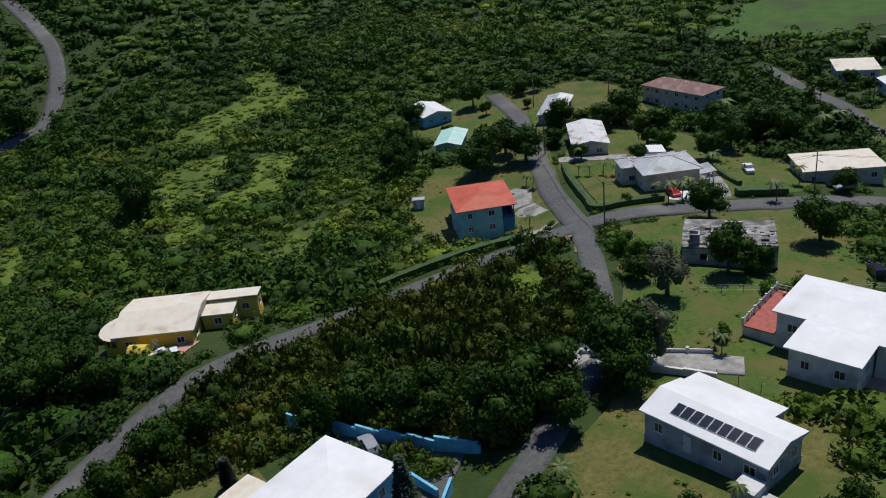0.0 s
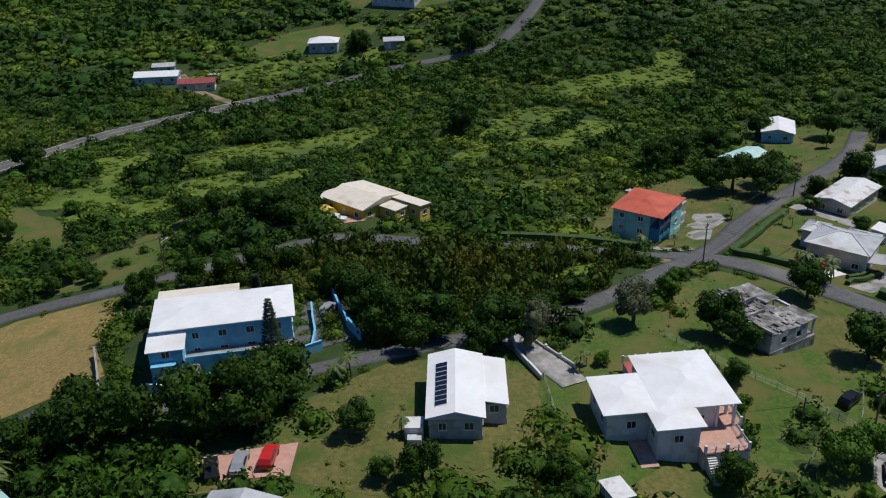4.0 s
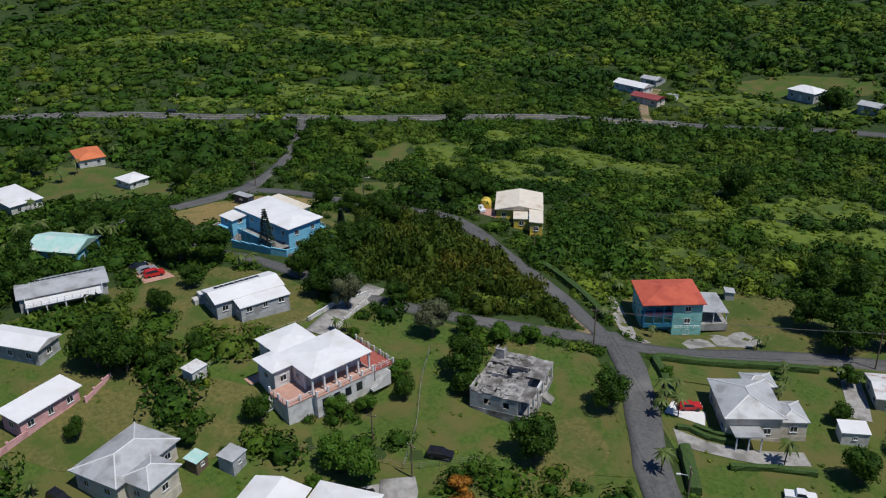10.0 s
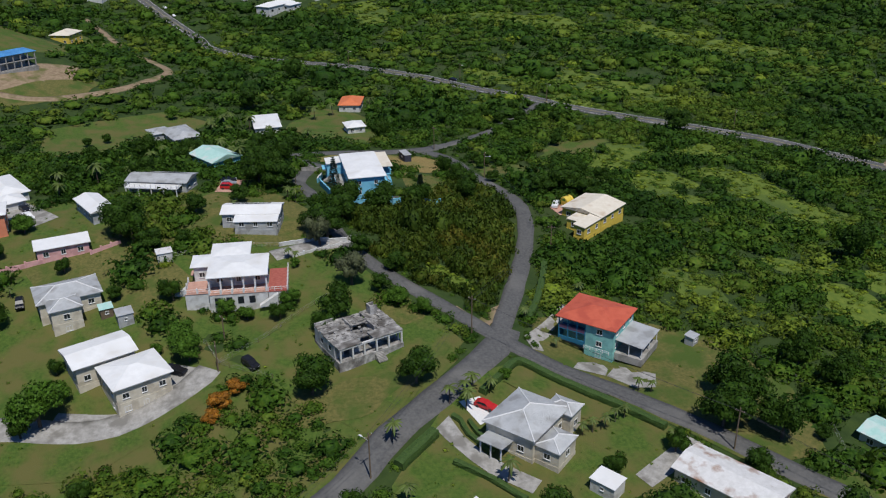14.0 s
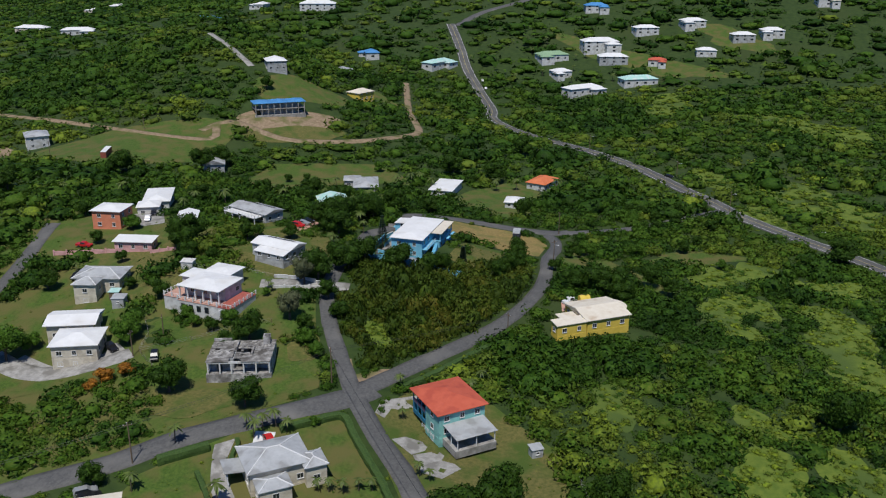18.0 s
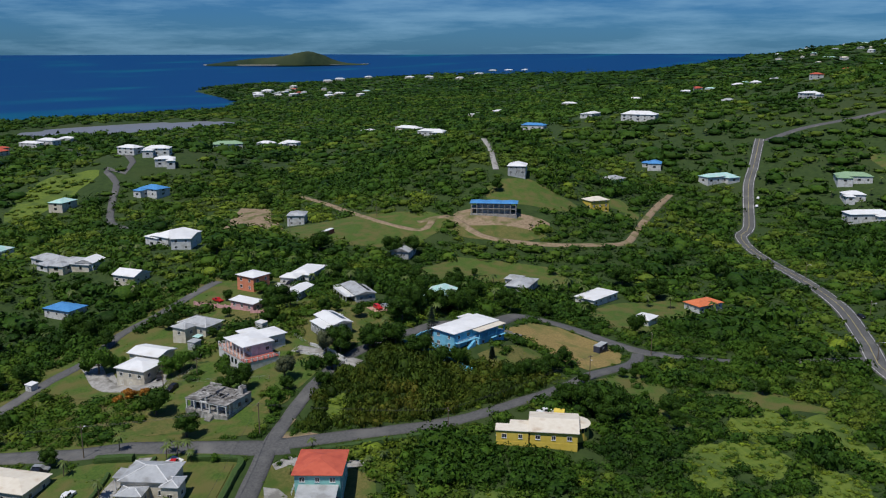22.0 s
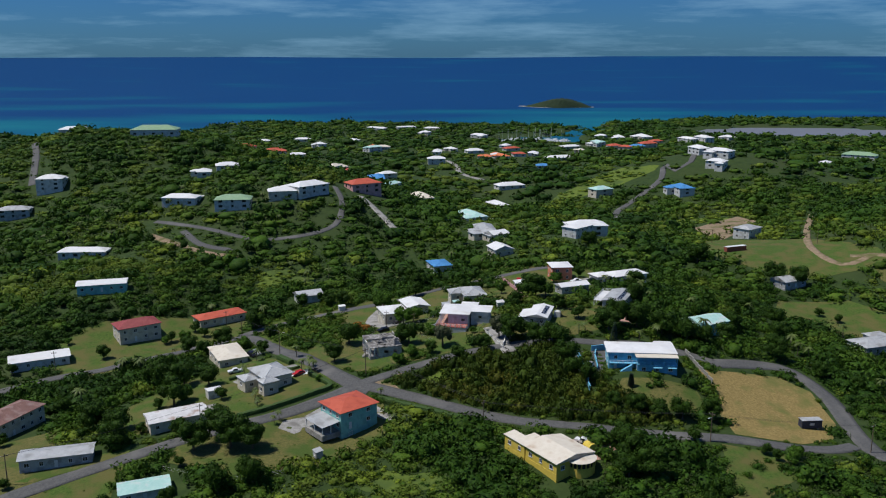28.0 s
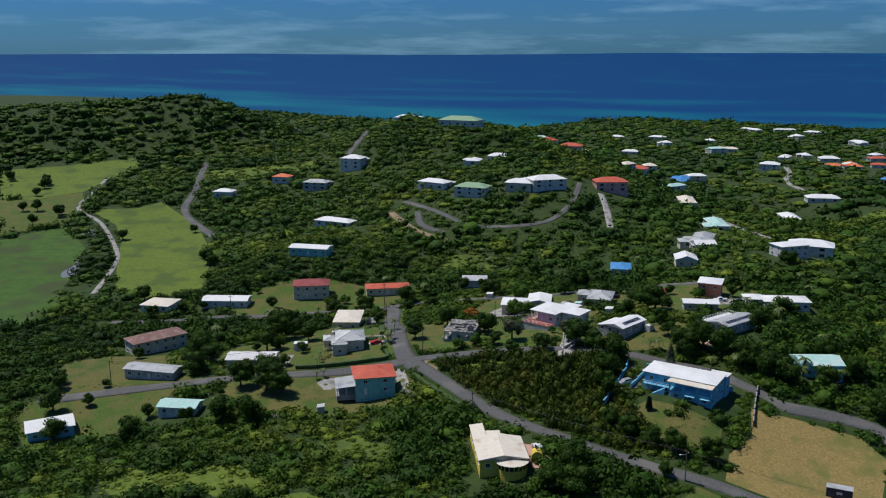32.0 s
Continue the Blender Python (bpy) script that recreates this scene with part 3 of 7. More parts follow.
# ---- roads ----
road("road", [(77, -44), (69, -52), (59.5, -60.5), (52, -53), (46, -44.5), (36.8, -31), (27, -21.5), (18.8, -11.2), (8.9, 0.5), (2, 6.5), (-3, 9)], 6.2, M_ASPHALT, label="worn grey asphalt village street")
road("road", [(3, 6), (-4, 8.5), (-15.2, 14), (-29, 20.4), (-46.4, 27.6), (-58, 31.4), (-68, 33.2), (-80, 33.4), (-95, 31.8), (-111, 29.4), (-129, 29), (-141, 26.5), (-148, 22.5)], 4.4, M_ASPHALT, label="narrow asphalt lane along the hedge and thicket")
road("road", [(1, 6), (-6, 1.5), (-17.5, -6.2), (-30.5, -14), (-45, -20.2), (-57.7, -22.6), (-68, -24.3), (-80, -25), (-94, -27.5), (-106, -24.5), (-118, -19.5)], 4.0, M_ASPHALT, label="narrow asphalt lane up to the blue house")
road("road", [(1.6, 6.5), (6.5, 11), (13.4, 17), (21.5, 24.6), (30, 31), (36.5, 36), (49, 44.5), (62, 55), (80, 70), (95, 87)], 5.0, M_ASPHALT, label="asphalt street past the red-roofed house")
road("road", [(-203, 88), (-188, 74), (-165, 48), (-153, 27)], 4.2, M_ASPHALT, label="overgrown asphalt lane up to the highway", clear=-0.9)
road("road", [(-155, 30), (-152, 24), (-151.5, 10), (-151.5, -8), (-147, -23), (-141, -28.5), (-130, -25.5), (-117, -20)], 6.0, M_ASPHALT, label="asphalt side road beside the mown field")
road("road", [(-80, 178), (-104, 166), (-131, 153), (-147, 141), (-166, 125), (-191, 95), (-203, 86.5), (-228, 74), (-270.7, 48.5), (-316, 7), (-340, -16), (-388, -57), (-416, -66), (-486, -102), (-530, -120), (-598, -149)], 8.0, M_ASPHALT,
     label="two-lane asphalt highway with painted lines", line=(0.0, -3.3, 3.3), d=7)
road("road", [(-80, 178), (-58, 190), (-31, 204), (2, 203), (14, 208), (45, 250), (70, 320)], 6.0, M_ASPHALT, label="far asphalt road through the scrub", d=7)
road("road", [(-594, -142), (-643, -130), (-693, -97), (-755, -71), (-834, -85)], 7.0, M_ASPHALT, label="far stretch of the highway", d=12)
road("road", [(61, -63), (58, -68), (47, -78), (33.6, -85), (20, -92), (3, -98), (-14, -111), (-27, -114), (-44, -119), (-64, -127)], 4.6, M_ASPHALT, label="upper village street among houses", d=5)
road("road", [(77, -44), (93, -30), (101, -22), (114.7, -14.6), (128, -2), (150, 18)], 4.6, M_ASPHALT, label="village street towards the golf course", d=5)
road("dirt_road", [(-213, -164), (-228, -157), (-226, -140), (-224, -126), (-230, -112), (-243, -97), (-258, -86), (-284, -75), (-310, -84), (-349, -102), (-427, -131)], 4.2, M_DIRT, label="pale earth track round the building site", d=5)
road("dirt_road", [(-245, -317), (-213.6, -230), (-200.9, -182.6), (-205.9, -154.6), (-223.1, -160.5)], 3.8, M_DIRT, label="pale earth track up the hill", d=6)
road("dirt_road", [(-297, -180), (-312, -196), (-330, -215), (-345.8, -235.5)], 3.6, M_CONCRETE, label="concrete hill drive", d=6)
road("road", [(46.7, -264.5), (31.6, -238.8), (19.4, -215.6)], 4.0, M_CONCRETE, label="steep pale concrete drive to the pink villa", d=6)
road("road", [(63.7, -271), (52.4, -235), (53.8, -200.6), (85.4, -177.2), (118.9, -187.8), (153.1, -202.8)], 3.4, M_ASPHALT, label="winding hill road", d=6)
road("road", [(419, -281), (344, -202), (297.7, -151.2), (227.3, -111.6)], 5.0, M_ASPHALT, label="road beside the golf course", d=8)
road("road", [(-300, -854), (-197, -476), (-177, -482), (-168, -445), (-148, -410), (-123, -358), (-121, -327)], 5.0, M_ASPHALT, label="steep grey road over the far rise", d=10)
road("road", [(22, -673), (8, -628), (3, -585), (-20.9, -538.3)], 5.0, M_CONCRETE, label="pale road through the far village", d=10)
road("road", [(339.4, -417), (298.1, -343.1), (269.6, -284)], 5.0, M_ASPHALT, label="steep grey road up to the ridge", d=8)
road("driveway", [(148.9, -183.3), (136.1, -172.3), (110.4, -155.5), (88.3, -152.2)], 4.0, M_DIRT, label="pale earth drive on the hillside", d=6)
road("driveway", [(130.3, -184.6), (113.4, -164.8), (95.3, -160.2)], 4.0, M_ASPHALT, label="curved grey drive on the hillside", d=6)
road("driveway", [(0.3, -326.2), (-31.1, -295.7), (-42.2, -289.7), (-62.7, -271)], 5.0, M_CONCRETE, label="pale drive among the far houses", d=8)
road("driveway", [(-46.9, -14.7), (-42, -30.3), (-39.3, -38)], 5.0, M_CONCRETE, label="worn concrete drive to the terrace house", d=3)
road("driveway", [(-1, -53), (3.2, -57.4), (8, -67), (9, -77), (6, -90), (5, -97)], 6.0, M_CONCRETE, label="curved concrete drive", d=3)
road("dirt_road", [(-113.6, 218.3), (-107, 197), (-96.1, 179.7), (-90.1, 173.6)], 4.0, M_DIRT, label="earth track between the far shacks", d=6)

# ---- ground cover ----
CLEAR = []


def patch(name, pts, material, label, off=0.07, clear=True, **kw):
    off += 0.007 * (len(CLEAR) % 9)
    ob = drape(name, pts, material, off, label=label, category="ground", **kw)
    if clear:
        CLEAR.append(pts)
    return ob


patch("lawn", [(-81.8, -35.9), (-45.9, -24.5), (-10.3, -8.1), (8, -4.3), (34.5, -31.4), (63.9, -78.1), (25.7, -110.4), (-40.1, -142.1), (-92, -125.1)], M_LAWN, "rough mottled grass between the village houses", off=0.04, clear=False)
patch("lawn", [(-93, -51), (-80, -53), (-70, -58), (-62, -57), (-70, -47), (-80, -43.5), (-93, -43)], M_DRYLAWN, "worn dry grass beside the car yard")
patch("mown_field", [(-123, -16.5), (-138, -20), (-146.5, -13), (-147.5, 8), (-142.5, 20), (-132, 25.5), (-112.5, 26), (-110, 14), (-113, 2), (-109, -12)], M_FIELD, "mown golden hay field beside the lane")
patch("lawn", [(-105.2, 3.5), (-82.5, 2.9), (-79.1, 10.4), (-91.4, 18), (-107.9, 18.9)], M_DRYLAWN, "dry mown lawn behind the blue house")
patch("lawn", [(-75.1, -45), (-60.2, -56.3), (-48.2, -52.3), (-43.9, -34.2), (-51.6, -27.3), (-65.5, -27.1), (-77.7, -33.9)], M_DRYLAWN, "dry grass yard of the white cottage")
patch("lawn", [(-40.1, -30.3), (-30.3, -18.7), (-18.4, -13.5), (-12.9, -24.1), (-14.8, -38.5), (-19.9, -63.2), (-32.3, -67.4), (-44.9, -58.6), (-45.7, -40.1)], M_LAWN, "green lawn round the terrace house")
patch("lawn", [(-14.8, -24.2), (-8.1, -6), (2.1, -1.6), (13.9, -10.4), (26.4, -25.2), (13.5, -36), (3, -45.5), (-14.9, -44.5)], M_LAWN, "rough lawn round the ruined house")
patch("lawn", [(-20.4, -67.6), (-3.3, -49.2), (8.7, -53.8), (22.4, -74.7), (19, -97.2), (-8.5, -108.9), (-47.2, -95.6), (-46.6, -73.3)], M_LAWN, "lawns round the lower houses")
patch("lawn", [(-66.9, -70.5), (-46.6, -73.3), (-46.9, -98.1), (-41.1, -116.4), (-64.2, -126.4), (-84.6, -113.6), (-80.7, -84.3)], M_LAWN, "grass slope round the pink and coral houses")
patch("lawn", [(9.1, 11.6), (21.1, 21), (37.7, 32.7), (47.4, 39.4), (46.1, 54.4), (26.2, 60.1), (4.3, 54.3), (-11.8, 33.5), (-7.9, 16.6)], M_DRYLAWN, "patchy yard of the red-roofed house")
patch("lawn", [(13.5, -2.5), (9.6, 7.8), (20.6, 17.9), (34.2, 29.4), (46.9, 34), (66.6, 40.5), (81.1, 31), (71.4, 8.2), (53.3, -23.8), (38.6, -23.5), (22.1, -10.8)], M_LAWN, "gardens of the hip-roofed house")
patch("lawn", [(60.2, 44.6), (95, 73.4), (95.4, 97.8), (68.6, 108.2), (51.8, 88)], M_LAWN, "lawn round the far white cottage")
patch("lawn", [(53.7, 43), (64.7, 58.3), (50.2, 58.5)], M_DRYLAWN, "dry grass by the street")
patch("lawn", [(117, 62), (112, 46), (98, 36), (90, 30), (82, 48), (64, 58), (76, 71), (85, 73), (95, 84)], M_DRYLAWN, "dry pasture beside the long houses")
patch("lawn", blob(96.3, -51.9, 44, 22, 38), M_LAWN, "lawns along the upper street")
patch("lawn", [(-165, -114), (-196, -116), (-212, -95), (-226, -72), (-211, -54), (-185, -77), (-158, -96)], M_LAWN, "mown paddock below the hill")
patch("lawn", blob(-185.3, -181.2, 34, 46, 20), M_LAWN, "grass round the container")
patch("lawn", blob(-245.1, -131.6, 24, 16, 128), M_DIRT, "bare earth of the building site")
patch("lawn", blob(-232.7, -122.3, 24, 10, 128), M_DRYLAWN, "dry grass bank below the building site")
patch("lawn", blob(-288.4, -144.7, 22, 26, 40), M_LAWN, "grass slope under the hill house")
patch("lawn", blob(-340.3, -119.6, 24, 14, 10), M_LAWN, "grass yard of the yellow house")
patch("lawn", blob(-194.7, -6.3, 34, 16, 5), M_LAWN, "garden of the long white house")
patch("meadow", [(-107, 33), (-131, 34.5), (-125, 46), (-112, 60), (-98, 75), (-95, 70), (-104, 52), (-106, 42)], M_LAWN, "grass slope below the lane")
patch("meadow", blob(-139.8, 76.2, 7, 18, 20, wob=0.25), M_LAWN, "grass slope below the lane")
patch("dry_grass", [(-38.2, -90.9), (-22.6, -68.7), (-32.8, -55.9), (-51.6, -67), (-62, -84.8), (-49.2, -96.5)], M_DRYLAWN, "dry brown grass below the terrace house", off=0.13, clear=False)
patch("dry_grass", blob(14.6, -28.7, 7, 11, 20, wob=0.2), M_DRYLAWN, "dry brown verge in front of the ruin", off=0.13, clear=False)
patch("dry_grass", blob(-12.5, -12.3, 6, 4, 30, wob=0.25), M_DRYLAWN, "bare dry grass beside the lane", off=0.13, clear=False)
patch("verge", [(-1.4, 3.8), (-6.9, 8.1), (-12.9, 11), (-11, 8.2), (-6, 3.7), (-12, 0.3), (-9, -1.1)], M_DIRT, "red-brown earth verge at the tip of the thicket", off=0.13, clear=False)
# gaps in the scrub where low yellow-green growth stands
GAPS = [blob(cx, cy, rx, ry, an, wob=0.25) for cx, cy, rx, ry, an in (
    (2.2, 96.7, 15, 10, 20), (3.5, 121, 14, 8, 40), (-70.9, 116.4, 15, 10, 10), (-94, 117.1, 14, 9, 30), (-58.2, 125.2, 11, 7, 10), (-21.6, 97.4, 10, 6, 60), (-239.8, 117, 30, 15, 30), (-219.7, 136.4, 26, 13, 30), (-123.7, 121.6, 13, 8, 0),
    (18, 106, 12, 8, 0), (-7.2, 113.4, 10, 8, 0), (-310.7, 225.8, 50, 20, 30), (-82.7, 87.3, 13, 9, 20), (-196.3, 102.5, 17, 10, 30), (-129.6, 99.4, 14, 10, 10), (-98.2, 92.6, 12, 8, 0), (-263.6, 82, 18, 9, 40), (-118.2, 82.7, 12, 8, 20),
    (60, 152, 20, 11, 60), (30.1, 146.2, 18, 10, 20), (-127, -466, 44, 28, 50), (-19.4, 61.7, 10, 6, 30), (-70.2, 220, 34, 14, 15), (-156, -306, 30, 16, 30), (62.4, -131.7, 16, 9, 20), (339.3, -258.3, 50, 20, 40), (-26.1, 1.2, 6, 4, 30), (-383, 129, 40, 20, 60), (-441, 50, 30, 16, 20))]
for g in GAPS:
    patch("meadow", g, M_MEADOW, "yellow-green grassy gap in the scrub", off=0.03, clear=False)
patch("fairway", [(349, -114), (329, -136), (331.3, -160.5), (261, -129), (200.7, -85.3), (153.3, -37.8), (166.7, -15.5), (196.4, -19.2), (237, -51), (265, -75), (301, -99)], M_MEADOW, "smooth sunlit golf fairway", step=10)
patch("fairway", [(530, -160), (503, -203), (483, -254), (466, -250), (451, -231), (429, -191), (404, -149), (408, -112), (435, -103), (483, -130)], M_MEADOW, "smooth golf fairway below the hill", step=12)
patch("fairway", [(325, -37), (324, -80), (272, -56), (224, -12), (174.6, 33.4), (175, 48), (238, 57), (305, 17)], M_MARSH, "dark green marshy rough of the golf course", step=10)
patch("fairway", [(351, -113), (403, -147), (407, -111), (435, -100), (400, -65), (377, -65), (337, -42), (327, -81)], M_LAWN, "rough grass of the golf course", step=10)
road("cart_path", [(195.7, -6.3), (234, -48), (263, -69), (314, -97), (358, -112), (390, -145), (439, -196)], 2.6, M_CONCRETE, label="pale winding golf cart path", d=6)
for cx, cy, rx, ry in ((297, -76, 4, 10), (239, -26, 5, 13), (250, -41, 4, 8)):
    tagged(drape("water", blob(cx, cy, rx, ry, 35), M_POND, 0.3, label="small grey water hazard on the course", category="pond"), "small grey water hazard on the course")
patch("lawn", blob(-61, 251.5, 30, 14, 10), M_LAWN, "grass yard of the far cottage", step=8)
patch("lawn", blob(-6.3, 286.7, 40, 18, 160), M_LAWN, "lawn of the far hillside house", step=8)
patch("lawn", [(-149.4, -267.1), (-199, -324), (-205.5, -300.4), (-165.8, -226.2)], M_DIRT, "bare brown cleared plot", step=8)
patch("lawn", blob(-548, 17, 62, 22, 60, wob=0.25), M_LAWN, "grass among the far houses", step=14)
patch("lawn", blob(-609, 91, 36, 18, 60, wob=0.25), M_LAWN, "grass among the far houses", step=14)

# ---- houses ----
FOOT = []   # footprints, for keeping plants off


def rect(cx, cy, L, W):
    return [(cx - L / 2, cy - W / 2), (cx + L / 2, cy - W / 2), (cx + L / 2, cy + W / 2), (cx - L / 2, cy + W / 2)]


def roof_mesh(kind, cx, cy, L, W, z, rise, over, material, thick=0.16):
    """A roof over an L by W block; the ridge runs along the longer side."""
    s = Shape()
    if kind == "flat":
        s.box(cx - L / 2 - over, cy - W / 2 - over, z, cx + L / 2 + over, cy + W / 2 + over, z + 0.22)
        return s.mesh("roof", material)
    turn = W > L
    a, b = (W, L) if turn else (L, W)
    hx, hy = a / 2 + over, b / 2 + over
    if kind == "hip":
        rx = max(hx - hy * 0.95, 0.05)
    elif kind == "shed":
        rx = hx
    else:
        rx = hx
    e = [(-hx, -hy), (hx, -hy), (hx, hy), (-hx, hy)]
    if kind == "shed":
        top = [(-hx, -hy, z), (hx, -hy, z), (hx, hy, z + rise), (-hx, hy, z + rise)]
        faces = [(0, 1, 2, 3)]
    else:
        top = [(-hx, -hy, z), (hx, -hy, z), (hx, hy, z), (-hx, hy, z), (-rx, 0, z + rise), (rx, 0, z + rise)]
        faces = [(0, 1, 5, 4), (2, 3, 4, 5), (1, 2, 5), (3, 0, 4)]
    n = len(top)
    v = [(-y, x, q) if turn else (x, y, q) for x, y, q in top]
    v = [(x + cx, y + cy, q + thick) for x, y, q in v] + [(x + cx, y + cy, q) for x, y, q in v]
    f = [tuple(g) for g in faces] + [tuple(n + i for i in g[::-1]) for g in faces]
    f += [(n + i, n + (i + 1) % 4, (i + 1) % 4, i) for i in range(4)]
    return mesh_from("roof", v, f, material)


def ridge_caps(cx, cy, L, W, z, rise, over, material):
    """White cap strips on the ridge and hips."""
    turn = W > L
    a, b = (W, L) if turn else (L, W)
    hx, hy = a / 2 + over, b / 2 + over
    rx = max(hx - hy * 0.95, 0.05)
    s = Shape()
    for p, q in (((-hx, -hy, z), (-rx, 0, z + rise)), ((-hx, hy, z), (-rx, 0, z + rise)), ((hx, -hy, z), (rx, 0, z + rise)), ((hx, hy, z), (rx, 0, z + rise)), ((-rx, 0, z + rise), (rx, 0, z + rise))):
        p, q = [((-y, x, w) if turn else (x, y, w)) for x, y, w in (p, q)]
        s.tube((p[0] + cx, p[1] + cy, p[2] + 0.17), (q[0] + cx, q[1] + cy, q[2] + 0.17), 0.13, 0.13, 6)
    return s.mesh("ridge_cap", material)


WIN_CACHE = {}


def window_meshes(w, h):
    k = (round(w, 2), round(h, 2))
    if k not in WIN_CACHE:
        fr = Shape()
        for b in ((-w / 2 - 0.09, -0.03, -h / 2 - 0.09, w / 2 + 0.09, 0.07, -h / 2), (-w / 2 - 0.09, -0.03, h / 2, w / 2 + 0.09, 0.07, h / 2 + 0.09), (-w / 2 - 0.09, -0.03, -h / 2, -w / 2, 0.07, h / 2),
                  (w / 2, -0.03, -h / 2, w / 2 + 0.09, 0.07, h / 2), (-0.03, -0.03, -h / 2, 0.03, 0.06, h / 2), (-w / 2 - 0.15, -0.03, -h / 2 - 0.16, w / 2 + 0.15, 0.14, -h / 2 - 0.09)):
            fr.box(*b)
        gl = Shape().box(-w / 2, -0.02, -h / 2, w / 2, 0.025, h / 2)
        WIN_CACHE[k] = (fr.mesh("window_frame", M_TRIM), gl.mesh("pane", M_GLASS))
    return WIN_CACHE[k]


def add_window(parent, x, y, z, ang, w=1.1, h=1.1, framed=True):
    fr, gl = window_meshes(w, h)
    win = part("window", gl, parent, loc=(x, y, z), rot=(0, 0, ang))
    if framed:
        part("window_frame", fr, win)


def add_door(parent, x, y, z, ang, material=None):
    s = Shape().box(-0.46, -0.03, 0, 0.46, 0.05, 2.05)
    d = part("door", s.mesh("door", material or M_TRIM), parent, loc=(x, y, z), rot=(0, 0, ang))
    part("door_handle", Shape().box(0.3, 0.05, 0.98, 0.42, 0.12, 1.04).mesh("door_handle", M_DARK), d)


def inside(px, py, pts):
    c, j = False, len(pts) - 1
    for i in range(len(pts)):
        xi, yi, xj, yj = *pts[i][:2], *pts[j][:2]
        if (yi > py) != (yj > py) and px < (xj - xi) * (py - yi) / (yj - yi) + xi:
            c = not c
        j = i
    return c


def house(x, y, ang, blocks, wall, label, base=None, spacing=3.4, doors=True, caps=None, plinth=None, name="house", group="", roofs=(), wins=True):
    """A house. blocks: (cx, cy, length, width, roof kind, roof material, eave height, rise, overhang) in its own axes, storeys from the eave height."""
    z = max(h1(x, y), float(height(np.array(float(x)), np.array(float(y)), False)) - (0 if abs(x) < 400 else 900)) + 0.15 if base is None else base
    ob = thing(name, x, y, z, ang, label, "house", group)
    ca, sa = math.cos(radians(ang)), math.sin(radians(ang))
    rects = [rect(*b[:4]) for b in blocks]
    for r in rects:
        FOOT.append([(x + px * ca - py * sa, y + px * sa + py * ca) for px, py in r])
    for bi, b in enumerate(blocks):
        cx, cy, L, W, kind, rmat, eave, rise, over = b
        low = min(h1(x + px * ca - py * sa, y + px * sa + py * ca) for px, py in rects[bi]) - z - 0.6
        s = Shape()
        t = 0.2
        x0, x1, y0, y1 = cx - L / 2, cx + L / 2, cy - W / 2, cy + W / 2
        s.box(x0, y0, 0, x1, y0 + t, eave).box(x0, y1 - t, 0, x1, y1, eave).box(x0, y0 + t, 0, x0 + t, y1 - t, eave).box(x1 - t, y0 + t, 0, x1, y1 - t, eave)
        if kind in ("gable", "hip") and kind == "gable" and rise > 0:
            if L >= W:
                for xa in (x0, x1 - t):
                    s.prism([(xa, y0), (xa + t, y0), (xa + t, y0 + 0.01), (xa, y0 + 0.01)], 0, 0.01)
                    k = len(s.v)
                    s.v += [(xa, y0, eave), (xa, y1, eave), (xa, cy, eave + rise), (xa + t, y0, eave), (xa + t, y1, eave), (xa + t, cy, eave + rise)]
                    s.f += [(k, k + 1, k + 2), (k + 3, k + 5, k + 4), (k, k + 2, k + 5, k + 3), (k + 1, k + 4, k + 5, k + 2)]
            else:
                for ya in (y0, y1 - t):
                    k = len(s.v)
                    s.v += [(x0, ya, eave), (x1, ya, eave), (cx, ya, eave + rise), (x0, ya + t, eave), (x1, ya + t, eave), (cx, ya + t, eave + rise)]
                    s.f += [(k, k + 1, k + 2), (k + 3, k + 5, k + 4), (k, k + 2, k + 5, k + 3), (k + 1, k + 4, k + 5, k + 2)]
        part("wall", s.mesh("wall", wall), ob)
        part("foundation", Shape().box(x0 - 0.05, y0 - 0.05, low, x1 + 0.05, y1 + 0.05, 0.02).mesh("foundation", plinth or wall), ob)
        if kind:
            rf = part("roof", roof_mesh(kind, cx, cy, L, W, eave, rise, over, rmat), ob)
        if caps and kind == "hip":
            part("ridge_cap", ridge_caps(cx, cy, L, W, eave, rise, over, caps), rf)
        st = max(1, round(eave / 2.9)) if wins else 0
        for q in range(-1 if wins and spacing < 6 else 0, st):
            zc = 1.5 + q * 2.85
            for sx, sy, length, an in ((0, -1, L, math.pi), (0, 1, L, 0.0), (-1, 0, W, math.pi / 2), (1, 0, W, -math.pi / 2)):
                n = max(1, int(length / spacing))
                for k in range(n):
                    o = (k + 0.5) / n * length - length / 2
                    px = cx + (o if sx == 0 else sx * L / 2)
                    py = cy + (o if sy == 0 else sy * W / 2)
                    if any(inside(px + sx * 0.3, py + sy * 0.3, r) for i, r in enumerate(rects) if i != bi):
                        continue
                    if q < 0 and h1(x + px * ca - py * sa, y + px * sa + py * ca) - z > -2.1:
                        continue
                    if spacing >= 6:
                        add_window(ob, px, py, zc, an, 2.2 if k % 2 == 0 else 1.3, 1.4, False)
                    elif doors and q == 0 and sy == 1 and k == n // 2 and bi == 0:
                        add_door(ob, px, py, 0.05, an)
                    else:
                        add_window(ob, px, py, zc, an, 1.15 if k % 2 == 0 else 0.9, 1.05)
    for cx, cy, L, W, kind, rmat, eave, rise, over in roofs:
        part("roof", roof_mesh(kind, cx, cy, L, W, eave, rise, over, rmat), ob)
    return ob


W, G, H = M_W_WHITE, M_W_GREY, M_W_CREAM


